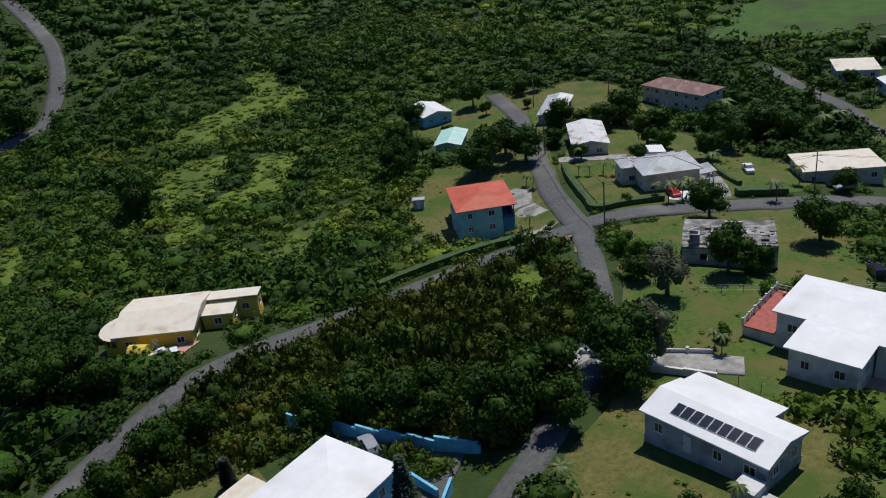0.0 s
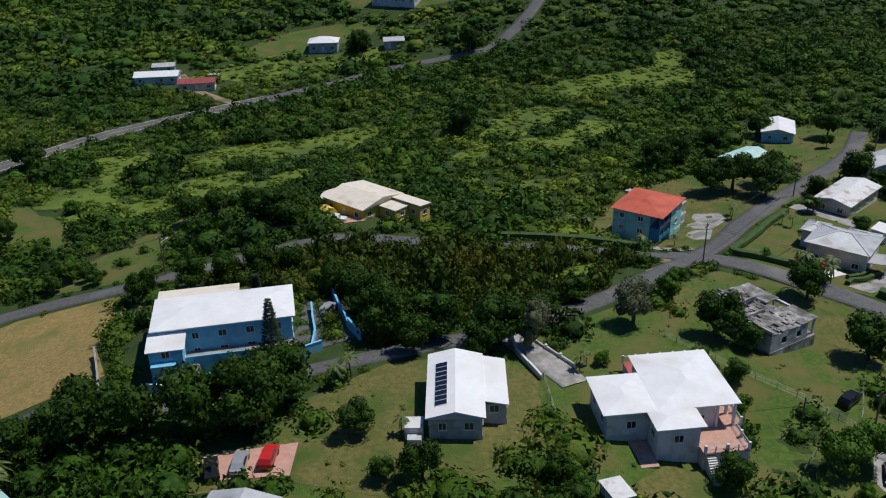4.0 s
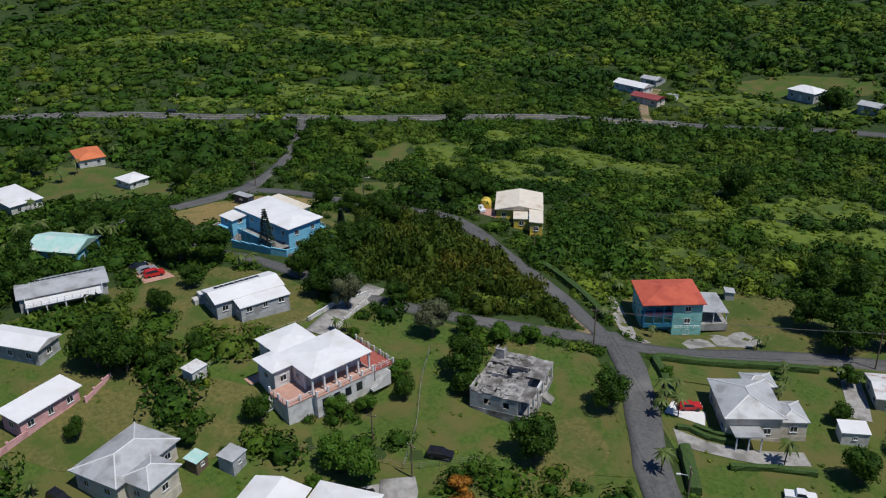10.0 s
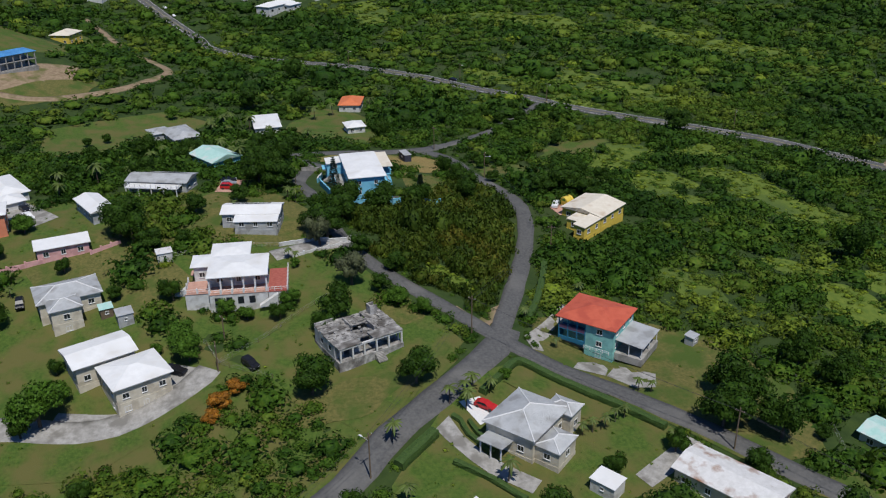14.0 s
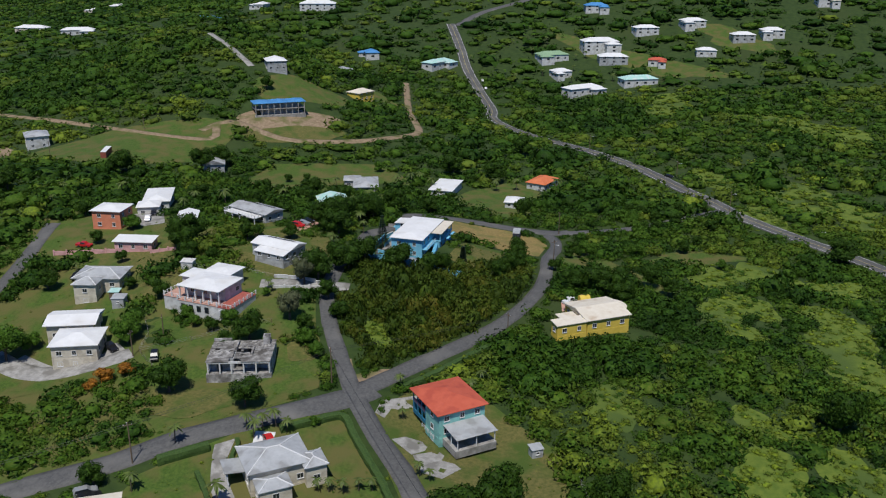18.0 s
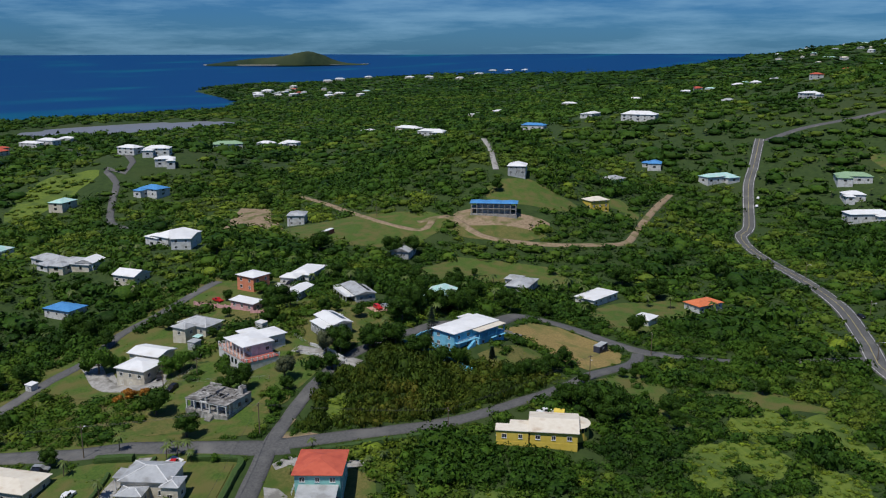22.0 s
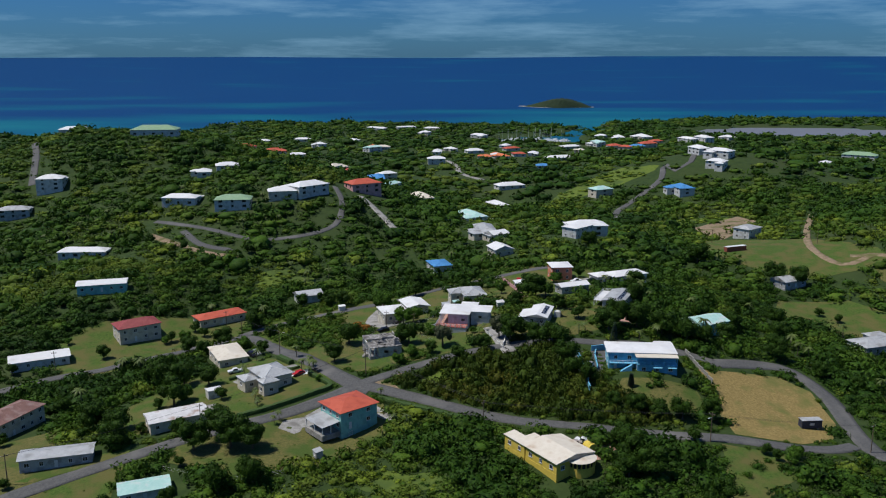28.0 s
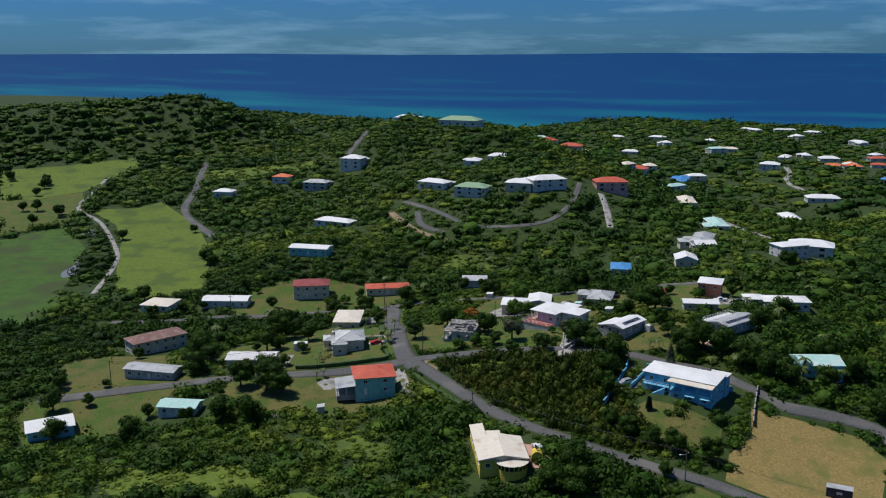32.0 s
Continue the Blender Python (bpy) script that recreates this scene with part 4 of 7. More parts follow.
def simple(x, y, ang, L, Wd, eave, roof, wall, label, kind="hip", rise=None, over=0.55, base=None, **kw):
    blocks = [(0, 0, L, Wd, kind, roof, eave, (min(L, Wd) * 0.2 if rise is None else rise), over)]
    if kw.get("spacing", 0) >= 6 and int(abs(x * 3 + y * 5)) % 3:
        side = 1 if int(abs(x + y)) % 2 else -1
        blocks.append((side * L * 0.3, -Wd * 0.55, L * 0.42, Wd * 0.8, kind, roof, max(2.7, eave * 0.8), Wd * 0.13, over))
    return house(x, y, ang, blocks, wall, label, base=base, **kw)


def columns(parent, pts, z0, z1, r=0.13, material=None):
    """Square posts, one part each, on one mesh."""
    me = Shape().box(-r, -r, z0, r, r, z1).mesh("column", material or M_TRIM)
    for x, y in pts:
        part("column", me, parent, loc=(x, y, 0))


def railing(parent, a, b, z, h=0.95, material=None, gap=1.5):
    """A rail with posts between two points."""
    m = material or M_TRIM
    a, b = Vector((a[0], a[1], z)), Vector((b[0], b[1], z))
    n = max(1, round((b - a).length / gap))
    s = Shape().tube(a + Vector((0, 0, h)), b + Vector((0, 0, h)), 0.05, 0.05, 4).tube(a + Vector((0, 0, h * 0.5)), b + Vector((0, 0, h * 0.5)), 0.03, 0.03, 4)
    for k in range(n + 1):
        p = a + (b - a) * (k / n)
        s.box(p.x - 0.06, p.y - 0.06, z, p.x + 0.06, p.y + 0.06, z + h + 0.05)
    part("railing", s.mesh("railing", m), parent)


def stairs(parent, x, y, z0, z1, ang, width=1.2, material=None):
    """A flight that climbs along its own +x."""
    n = max(2, round((z1 - z0) / 0.18))
    s = Shape()
    for k in range(n):
        s.box(k * 0.27, -width / 2, z0 - 0.1, (k + 1) * 0.27 + 0.02, width / 2, z0 + (k + 1) * (z1 - z0) / n)
    part("stairs", s.mesh("stairs", material or M_CONCRETE), parent, loc=(x, y, 0), rot=(0, 0, radians(ang)))


def solar_panels(parent, pts, w, h, tilt, turn=0.0):
    """Panels of w by h on a roof slope; one part each."""
    fr = Shape().box(-w / 2, -h / 2, 0, w / 2, h / 2, 0.05).mesh("solar_panel", M_TRIM)
    ce = Shape().box(-w / 2 + 0.03, -h / 2 + 0.03, 0.05, w / 2 - 0.03, h / 2 - 0.03, 0.056)
    cm = ce.mesh("panel_glass", M_SOLAR)
    for x, y, z in pts:
        p = part("solar_panel", fr, parent, loc=(x, y, z), rot=(tilt, 0, turn))
        part("panel_glass", cm, p)


def wall_run(pts, h, material, label, cap):
    """A stepped wall in panels along a line, with a coping on each panel."""
    x0, y0 = pts[0]
    ob = thing("garden_wall", x0, y0, h1(x0, y0), 0, label, "wall")
    line = [Vector(q) for q in pts]
    dots = []
    for a, b in zip(line, line[1:]):
        n = max(1, round((b - a).length / 4.0))
        t = math.atan2(b.y - a.y, b.x - a.x)
        for k in range(n):
            p, q = a + (b - a) * (k / n), a + (b - a) * ((k + 1) / n)
            dots += [tuple(p), tuple((p + q) / 2)]
            L = (q - p).length
            za, zb = h1(p.x, p.y), h1(q.x, q.y)
            top = max(za, zb) + h - h1(x0, y0)
            pan = part("wall_panel", Shape().box(0, -0.12, min(za, zb) - h1(x0, y0) - 0.6, L - 0.004, 0.12, top).mesh("wall_panel", material), ob, loc=(p.x - x0, p.y - y0, 0), rot=(0, 0, t))
            part("coping", Shape().box(-0.03, -0.17, top, L - 0.03, 0.17, top + 0.1).mesh("coping", cap), pan)
    ROADS.append((dots, 0.6))


def red_house():
    ob = house(0.7, 28.2, 44, [(3.15, 0, 6.3, 10.9, None, None, 5.6, 0, 0), (-3.15, 1.2, 6.3, 8.5, None, None, 5.6, 0, 0)], M_W_TEAL, "two-storey turquoise house with a red hip roof",
               base=-3.5, roofs=[(0, 0, 12.6, 11.0, "hip", M_RED, 5.6, 1.45, 0.6)])
    part("balcony_floor", Shape().box(-6.3, -5.45, 2.65, 0, -3.0, 2.85).mesh("balcony_floor", M_W_DBLUE), ob)
    part("porch_wall", Shape().box(-6.3, -5.45, 0, 0, -5.25, 0.95).box(-6.3, -5.25, 0, -6.1, -3.05, 2.65).mesh("porch_wall", M_W_DBLUE), ob)
    part("parapet", Shape().box(-6.3, -5.45, 2.85, 0, -5.33, 3.75).mesh("parapet", mat("plum_paint", (0.10, 0.05, 0.10), (0.14, 0.08, 0.14), 2.0, 0.8)), ob)
    columns(ob, [(-6.2, -5.35), (-4.1, -5.35), (-2.0, -5.35), (-0.1, -5.35)], 0, 5.6, 0.12, M_W_DBLUE)
    # carport lean-to
    part("carport_roof", roof_mesh("shed", 9.4, 0.3, 5.8, 9.2, 2.55, 0.45, 0.2, M_GREYROOF, 0.08), ob, "white sheet carport roof")
    columns(ob, [(12.1, -4.1), (12.1, 0.3), (12.1, 4.6), (9.3, -4.1), (9.3, 4.6)], -1.2, 2.6, 0.09)
    part("carport_floor", Shape().box(6.35, -4.6, -1.6, 12.4, 4.9, 0.03).mesh("carport_floor", M_CONCRETE), ob)
    railing(ob, (0.2, -6.4), (5.8, -6.4), 0.0, 0.8)
    FOOT.append([(9.2 + 6 * c, 34.5 + 6 * d) for c, d in ((-1, -1), (1, -1), (1, 1), (-1, 1))])


def terrace_house():
    ob = house(-30, -47.5, -5, [(1.6, 1.9, 7.4, 12.2, None, None, 3.5, 0, 0), (-6.0, -0.3, 6.6, 8.0, None, None, 3.4, 0, 0), (-0.9, -6.3, 5.6, 3.4, None, None, 3.4, 0, 0)], W,
               "white terrace house with a broad white roof and tiled verandas", base=5.6,
               roofs=[(2.95, 1.9, 10.7, 12.6, "hip", M_WHITE, 3.55, 0.75, 0.3), (-6.2, -0.3, 7.0, 8.4, "hip", M_WHITE, 3.5, 0.5, 0.3), (-0.9, -6.3, 6.0, 4.2, "hip", M_WHITE, 3.46, 0.4, 0.3)])
    part("veranda_floor", Shape().box(5.35, -4.3, -0.18, 9.3, 8.3, -0.02).box(2.0, -9.6, -0.18, 8.2, -4.3, -0.02).mesh("veranda_floor", M_TILE), ob, "terracotta tiled veranda floor")
    part("veranda_base", Shape().box(5.4, -4.25, -4.4, 9.2, 8.2, -0.18).box(2.05, -9.5, -4.4, 8.1, -4.25, -0.18).mesh("veranda_base", M_W_WHITE), ob)
    part("side_patio", Shape().box(-9.0, -9.8, -1.3, -3.8, -4.4, -1.1).mesh("side_patio", M_TILE), ob, "terracotta tiled lower patio")
    part("side_patio_base", Shape().box(-8.9, -9.7, -4.4, -3.9, -4.5, -1.3).mesh("side_patio_base", M_W_WHITE), ob)
    columns(ob, [(8.0, -4.2 + 2.45 * k) for k in range(6)] + [(5.6, -4.2)], -0.05, 3.55, 0.17)
    for k in range(5):
        railing(ob, (9.1, -4.1 + 2.45 * k), (9.1, -1.95 + 2.45 * k), -0.02)
    for k in range(2):
        railing(ob, (2.2 + 3.0 * k, -9.4), (4.9 + 3.0 * k, -9.4), -0.02)
        railing(ob, (8.0, -9.2 + 2.5 * k), (8.0, -7.0 + 2.5 * k), -0.02)
    columns(ob, [(9.1, -4.2 + 2.45 * k) for k in range(6)] + [(2.2, -9.4), (5.1, -9.4), (8.0, -9.4), (8.0, -6.9)], -0.05, 1.15, 0.16)
    # dark panels on the solid base imitate the shade inside undercroft openings
    for k in range(4):
        part("undercroft_opening", Shape().box(9.19, -3.2 + 2.45 * k, -2.6, 9.23, -1.9 + 2.45 * k, -0.9).mesh("undercroft_opening", M_GLASS), ob, "dark panel standing for a shaded opening under the veranda")
    part("terrace", Shape().box(-2.0, 8.35, -0.22, 9.4, 12.6, -0.04).mesh("terrace", M_DECK), ob, "red tiled open terrace")
    part("terrace_base", Shape().box(-1.9, 8.35, -3.6, 9.3, 12.5, -0.22).mesh("terrace_base", M_W_WHITE), ob)
    railing(ob, (-2.0, 12.5), (9.4, 12.5), -0.04)
    railing(ob, (9.3, 8.4), (9.3, 12.5), -0.04)
    columns(ob, [(-2.0 + 1.9 * k, 12.5) for k in range(7)], -0.1, 1.1, 0.13)
    stairs(ob, 10.6, 6.4, -2.7, -0.05, 90, 1.2, M_W_WHITE)
    stairs(ob, 3.0, -12.6, -2.6, -0.05, 90, 1.2, M_W_WHITE)
    for k in range(3):
        part("planter", Shape().tube((8.3, 9.2 + 0.9 * k, -0.02), (8.3, 9.2 + 0.9 * k, 0.45), 0.18, 0.25, 8).mesh("planter", M_TILE), ob)
    FOOT.append([(-19 + 4 * c, -49 + 9 * d) for c, d in ((-1, -1), (1, -1), (1, 1), (-1, 1))])
    FOOT.append([(-24.5 + 6 * c, -36.5 + 3 * d) for c, d in ((-1, -1), (1, -1), (1, 1), (-1, 1))])


def blue_house():
    ob = house(-89.5, -9, 0, [(6.3, -0.05, 8.8, 9.9, None, None, 5.9, 0, 0), (-4.4, 0.0, 12.6, 10.0, None, None, 5.8, 0, 0), (-4.4, 6.4, 12.6, 2.8, None, None, 2.9, 0, 0), (-8.6, -7.4, 5.0, 4.8, None, None, 4.9, 0, 0)],
               M_W_BLUE, "two-storey sky-blue house with broad white roofs", base=2.4,
               roofs=[(0.1, -0.05, 21.6, 9.9, "hip", M_WHITE, 5.95, 0.7, 0.5), (-4.2, 6.9, 13.0, 3.2, "flat", M_CREAM, 5.55, 0, 0.2), (-8.6, -7.3, 5.2, 4.7, "shed", M_WHITE, 4.95, 0.3, 0.35)])
    columns(ob, [(-10.5 + 4.1 * k, 8.0) for k in range(4)], 2.9, 5.5, 0.13, M_W_BLUE)
    part("balcony_floor", Shape().box(-10.8, 4.9, 2.9, 2.0, 8.2, 3.05).mesh("balcony_floor", M_W_BLUE), ob)
    for k in range(3):
        railing(ob, (-10.4 + 4.1 * k, 8.05), (-6.6 + 4.1 * k, 8.05), 3.05, 0.9, M_W_BLUE)
    part("balcony", Shape().box(2.0, 4.9, 2.7, 10.6, 6.6, 2.85).mesh("balcony", M_W_BLUE), ob)
    railing(ob, (2.0, 6.5), (6.2, 6.5), 2.85, 0.9, M_TRIM)
    railing(ob, (6.4, 6.5), (10.6, 6.5), 2.85, 0.9, M_TRIM)
    stairs(ob, 7.8, 7.3, 0.0, 2.8, 180, 1.1, M_W_BLUE)
    part("porch_wall", Shape().box(-6.0, -8.4, -0.6, 8.0, -8.2, 2.6).mesh("porch_wall", M_W_BLUE), ob, "sky-blue terrace wall")
    part("terrace_floor", Shape().box(-6.0, -8.2, 1.4, 10.6, -5.0, 1.6).mesh("terrace_floor", M_CONCRETE), ob)
    stairs(ob, -4.6, -11.2, 0.2, 1.6, 90, 1.4, M_CONCRETE)
    part("porch_canopy", Shape().box(-10.9, -11.0, 2.9, -7.2, -9.7, 3.05).mesh("porch_canopy", M_W_BLUE), ob)
    for x in (-9.0, -4.5):
        part("awning", Shape().box(x - 1.4, 8.3, 2.35, x + 1.4, 9.3, 2.45).mesh("awning", M_W_BLUE), ob)
    FOOT.append([(-88 + 16 * c, -21 + 4 * d) for c, d in ((-1, -1), (1, -1), (1, 1), (-1, 1))])
    wall_run([(-101.5, -19.9), (-95.6, -21.9)], 1.5, M_W_BLUE, "sky-blue garden wall of the blue house", M_TRIM)
    wall_run([(-92.3, -21.4), (-85.4, -20.6), (-78.6, -19.7), (-74.4, -18.1)], 1.7, M_W_BLUE, "stepped sky-blue garden wall above the lane", M_W_BLUE)
    wall_run([(-71.7, 10.6), (-70.9, -1), (-69.7, -12.4), (-68.2, -17.8)], 1.5, M_W_BLUE, "low sky-blue boundary wall beside the parking yard", M_W_BLUE)
    wall_run([(-75.2, -2.5), (-75.3, -8), (-75.2, -13), (-76, -17.4)], 1.1, M_W_BLUE, "sky-blue parapet wall beside the drive", M_W_BLUE)
    wall_run([(-112, -2.9), (-109.6, -14.1), (-107.5, -25.7)], 1.1, M_CONCRETE, "low weathered concrete wall beside the field", M_CONCRETE)
    wall_run([(-44.6, -19.6), (-45.4, -28.4), (-43.9, -36.2)], 0.9, M_W_WHITE, "low white wall along the drive", M_TRIM)


def solar_cottage():
    ob = house(-57.8, -41.6, 78, [(0, 0, 14.2, 6.9, "gable", M_WHITE, 2.9, 1.0, 0.45), (1.8, -5.1, 10.4, 3.3, "shed", M_WHITE, 2.15, 0.72, 0.3)], G, "white cottage with solar panels on a white gable roof", base=7.3)
    t = -math.atan2(1.0, 3.9)
    solar_panels(ob, [(-4.9 + 1.1 * k, 1.9, 2.9 + 1.0 * (1 - 1.9 / 3.9) + 0.2) for k in range(9)], 1.02, 1.7, t)
    part("cistern", Shape().box(-7.6, 4.2, -0.6, -5.2, 6.6, 1.7).mesh("cistern", M_W_WHITE), ob)
    part("cistern", Shape().box(-8.9, 4.4, -0.6, -7.7, 6.2, 0.8).mesh("cistern", M_W_WHITE), ob)
    for k in range(2):
        for q in (1, -1):
            part("lattice", Shape().tube((5.2 + 1.1 * k, -3.68, 0.9 - 0.45 * q), (6.2 + 1.1 * k, -3.68, 0.9 + 0.45 * q), 0.05, 0.05, 4).mesh("lattice", M_TRIM), ob)


def yellow_house():
    ob = house(-60, 52.1, 127.7, [(0, 0, 12.6, 12.4, "gable", M_CREAM, 3.1, 1.2, 0.5), (-11.0, -4.7, 8.6, 3.2, "shed", M_CREAM, 3.0, 0.35, 0.3), (-9.3, -0.8, 5.0, 4.2, "flat", M_CREAM, 2.6, 0, 0.2)], M_W_YELLOW, "yellow house with a cream roof and a rounded bay", base=-2.4)
    ring = [(6.25 + 3.4 * math.cos(a), 2.2 + 3.9 * math.sin(a)) for a in [math.pi * (k / 10 - 0.5) for k in range(11)]]
    part("bay_wall", Shape().prism(ring, -2.5, 1.0).mesh("bay_wall", M_W_YELLOW), ob)
    part("bay_glass", Shape().prism([(6.25 + (x - 6.25) * 0.97, 2.2 + (y - 2.2) * 0.97) for x, y in ring], 1.0, 2.5).mesh("bay_glass", M_GLASS), ob)
    me = Shape().box(-0.1, -0.1, 1.0, 0.1, 0.1, 2.6).mesh("mullion", M_W_YELLOW)
    for x, y in ring:
        part("mullion", me, ob, loc=(x, y, 0))
    s = Shape()
    big = [(6.0 + (x - 6.25) * 1.18, 2.2 + (y - 2.2) * 1.14) for x, y in ring]
    for k in range(10):
        s.poly([(*big[k], 2.6), (*big[k + 1], 2.6), (5.9, 2.2 + 0.3 * (k - 4.5) / 5, 3.3)])
    s.poly([(*p, 2.55) for p in reversed(big)])
    part("bay_roof", s.mesh("bay_roof", M_CREAM), ob)
    tank = thing("water_tank", -68.6, 47.4, h1(-68.6, 47.4), 30, "round-topped bright yellow tank shelter in the yard", "tank")
    part("shell", Shape().prism([(1.6 * math.cos(a), 1.8 * max(0, math.sin(a))) for a in [math.pi * k / 10 for k in range(11)]], -1.5, 1.5).mesh("shell", M_W_YELLOW), tank, loc=(0, 0, 0.9), rot=(math.pi / 2, 0, 0))
    part("base", Shape().box(-1.6, -1.5, -0.5, 1.6, 1.5, 0.9).mesh("base", M_W_YELLOW), tank)
    for px, py in ((-85.4, 39.6), (-84.2, 42.8)):
        post = thing("gate_post", px, py, h1(px, py), 30, "square yellow gate post with a pale cap", "gate post", "gate posts")
        part("shaft", Shape().box(-0.35, -0.35, -0.4, 0.35, 0.35, 1.7).mesh("shaft", M_W_YELLOW), post)
        part("cap", Shape().box(-0.45, -0.45, 1.7, 0.45, 0.45, 1.85).mesh("cap", M_TRIM), post)


def ruin():
    x, y, ang, base = -1.8, -22.9, 110, 1.0
    ob = thing("ruined_house", x, y, base, ang, "burnt-out concrete house with a collapsed stained roof", "ruined house")
    ca, sa = math.cos(radians(ang)), math.sin(radians(ang))
    FOOT.append([(x + px * ca - py * sa, y + px * sa + py * ca) for px, py in rect(0, 0, 15, 11.5)])
    part("floor_slab", Shape().box(-7.4, -5.6, -2.2, 7.4, 5.6, 0.0).mesh("floor_slab", M_RUIN), ob)

    def wall(x0, y0, x1, y1, h, holes=()):
        """A wall with window holes given as start, end, sill, head along it."""
        L = math.hypot(x1 - x0, y1 - y0)
        s = Shape()
        c = 0.0
        for a, b, lo, hi in list(holes) + [(L, L, 0, 0)]:
            s.box(c, -0.1, 0, a, 0.1, h)
            if b > a:
                s.box(a, -0.1, 0, b, 0.1, lo)
                s.box(a, -0.1, hi, b, 0.1, h)
            c = b
        part("wall", s.mesh("wall", M_W_GREY), ob, loc=(x0, y0, 0), rot=(0, 0, math.atan2(y1 - y0, x1 - x0)))

    wall(-7.2, -3.4, -7.2, 5.4, 3.0, [(1.5, 2.6, 0.9, 2.1), (5.0, 6.2, 0.9, 2.1)])
    wall(-7.2, 5.4, 7.2, 5.4, 3.0, [(2.0, 3.2, 0.9, 2.1), (6.0, 7.2, 0.9, 2.1), (10.5, 11.7, 0.9, 2.1)])
    wall(7.2, -2.6, 7.2, 5.4, 2.9, [(2.0, 3.4, 0.9, 2.1), (5.2, 6.4, 0.9, 2.1)])
    wall(-7.2, -3.4, -1.5, -3.4, 3.0, [(2.0, 3.2, 0.0, 2.1)])
    wall(1.0, -2.6, 7.2, -2.6, 2.9, [(1.8, 3.4, 0.9, 2.1)])
    wall(-1.5, -3.4, -1.5, 5.3, 2.7, [(3, 4, 0, 2.1)])
    wall(2.8, -2.5, 2.8, 5.3, 2.7, [(4, 5, 0, 2.1)])
    g = random.Random(3)
    for x0, y0, x1, y1, z, rx, ry in ((-7.4, -3.5, -1.6, 1.2, 3.0, 0.5, -1), (-7.3, 1.3, -1.2, 5.6, 3.05, -1.5, 1), (-1.4, 1.6, 2.9, 5.6, 2.85, 1, 2), (3.0, -2.7, 7.4, 1.4, 2.95, 0, -1.5), (3.1, 1.5, 7.4, 5.6, 3.0, 1, 0), (-1.3, -3.2, 2.6, 0.4, 2.3, -9, 5)):
        n = 5
        slab = part("roof_slab", Shape().box(x0 + 0.1, y0 + 0.1, -0.12, x1 - 0.1, y1 - 0.1, -0.04).mesh("roof_slab", M_RUIN), ob, "stained and broken roof slab", loc=(0, 0, z), rot=(radians(rx * 0.6), radians(ry * 0.6), 0))
        for i in range(n):
            for j in range(n):
                if g.random() < 0.12:
                    continue
                a, b = x0 + (x1 - x0) * i / n, y0 + (y1 - y0) * j / n
                dz = g.uniform(-0.05, 0.09)
                part("slab_piece", Shape().box(a, b, dz, a + (x1 - x0) / n - 0.01, b + (y1 - y0) / n - 0.01, 0.2 + dz + g.uniform(0, 0.05)).mesh("slab_piece", M_RUIN), slab)
    columns(ob, [(-6.9, -5.4), (-4.2, -5.4), (-1.6, -5.4), (1.2, -5.4), (4.0, -5.4), (7.0, -5.4), (7.0, -4.0)], 0, 2.7, 0.17, M_W_WHITE)
    part("beam", Shape().box(-7.1, -5.6, 2.6, 7.2, -5.2, 3.0).mesh("beam", M_W_WHITE), ob)
    part("porch_slab", Shape().box(-7.3, -5.7, 3.0, -2.2, -3.3, 3.16).box(0.6, -5.7, 3.0, 7.3, -2.5, 3.16).mesh("porch_slab", M_RUIN), ob)
    part("chimney", Shape().box(4.6, 3.2, 3.0, 6.2, 3.5, 5.2).box(4.6, 4.7, 3.0, 6.2, 5.0, 5.2).box(4.6, 3.5, 3.0, 4.9, 4.7, 5.2).box(5.9, 3.5, 3.0, 6.2, 4.7, 4.6).mesh("chimney", M_RUIN), ob)
    for b in ((-1.4, 0.4, 3.0, -1.1, 4.6, 3.8), (2.5, -2.2, 3.0, 2.9, 1.2, 3.7), (-7.3, 5.2, 3.1, -3.0, 5.5, 3.9)):
        part("parapet", Shape().box(*b).mesh("parapet", M_RUIN), ob)
    stairs(ob, 1.6, -7.4, -1.6, 0.0, 90, 2.0)
    rub = Shape()
    for _ in range(60):
        a, b, q = g.uniform(-7, 7), g.uniform(-3, 5), g.uniform(0.1, 0.35)
        rub.box(a, b, 3.1, a + q * 2.2, b + q, 3.1 + q)
    tagged(part("rubble", rub.mesh("rubble", M_RUIN), ob, "broken concrete rubble"), "heaps of broken concrete rubble", kind="stuff")


def cream_house():
    ob = house(31.4, 2.3, 131, [(0, 0, 11.4, 9.6, "hip", M_GREYROOF, 4.3, 1.6, 0.6), (6.6, -4.0, 4.0, 5.0, "hip", M_GREYROOF, 3.9, 0.9, 0.4), (-2.0, -7.2, 6.0, 4.6, "hip", M_GREYROOF, 2.9, 0.8, 0.3)], H,
               "cream two-storey house with a grey hip roof and white ridge caps", caps=M_TRIM, base=-2.9)
    part("porch_roof", roof_mesh("shed", -7.6, 1.6, 3.4, 4.6, 2.4, 0.5, 0.3, M_GREYROOF), ob)
    columns(ob, [(-9.1, -0.5), (-9.1, 3.7), (-9.1, 1.6)], -0.8, 2.4, 0.11)


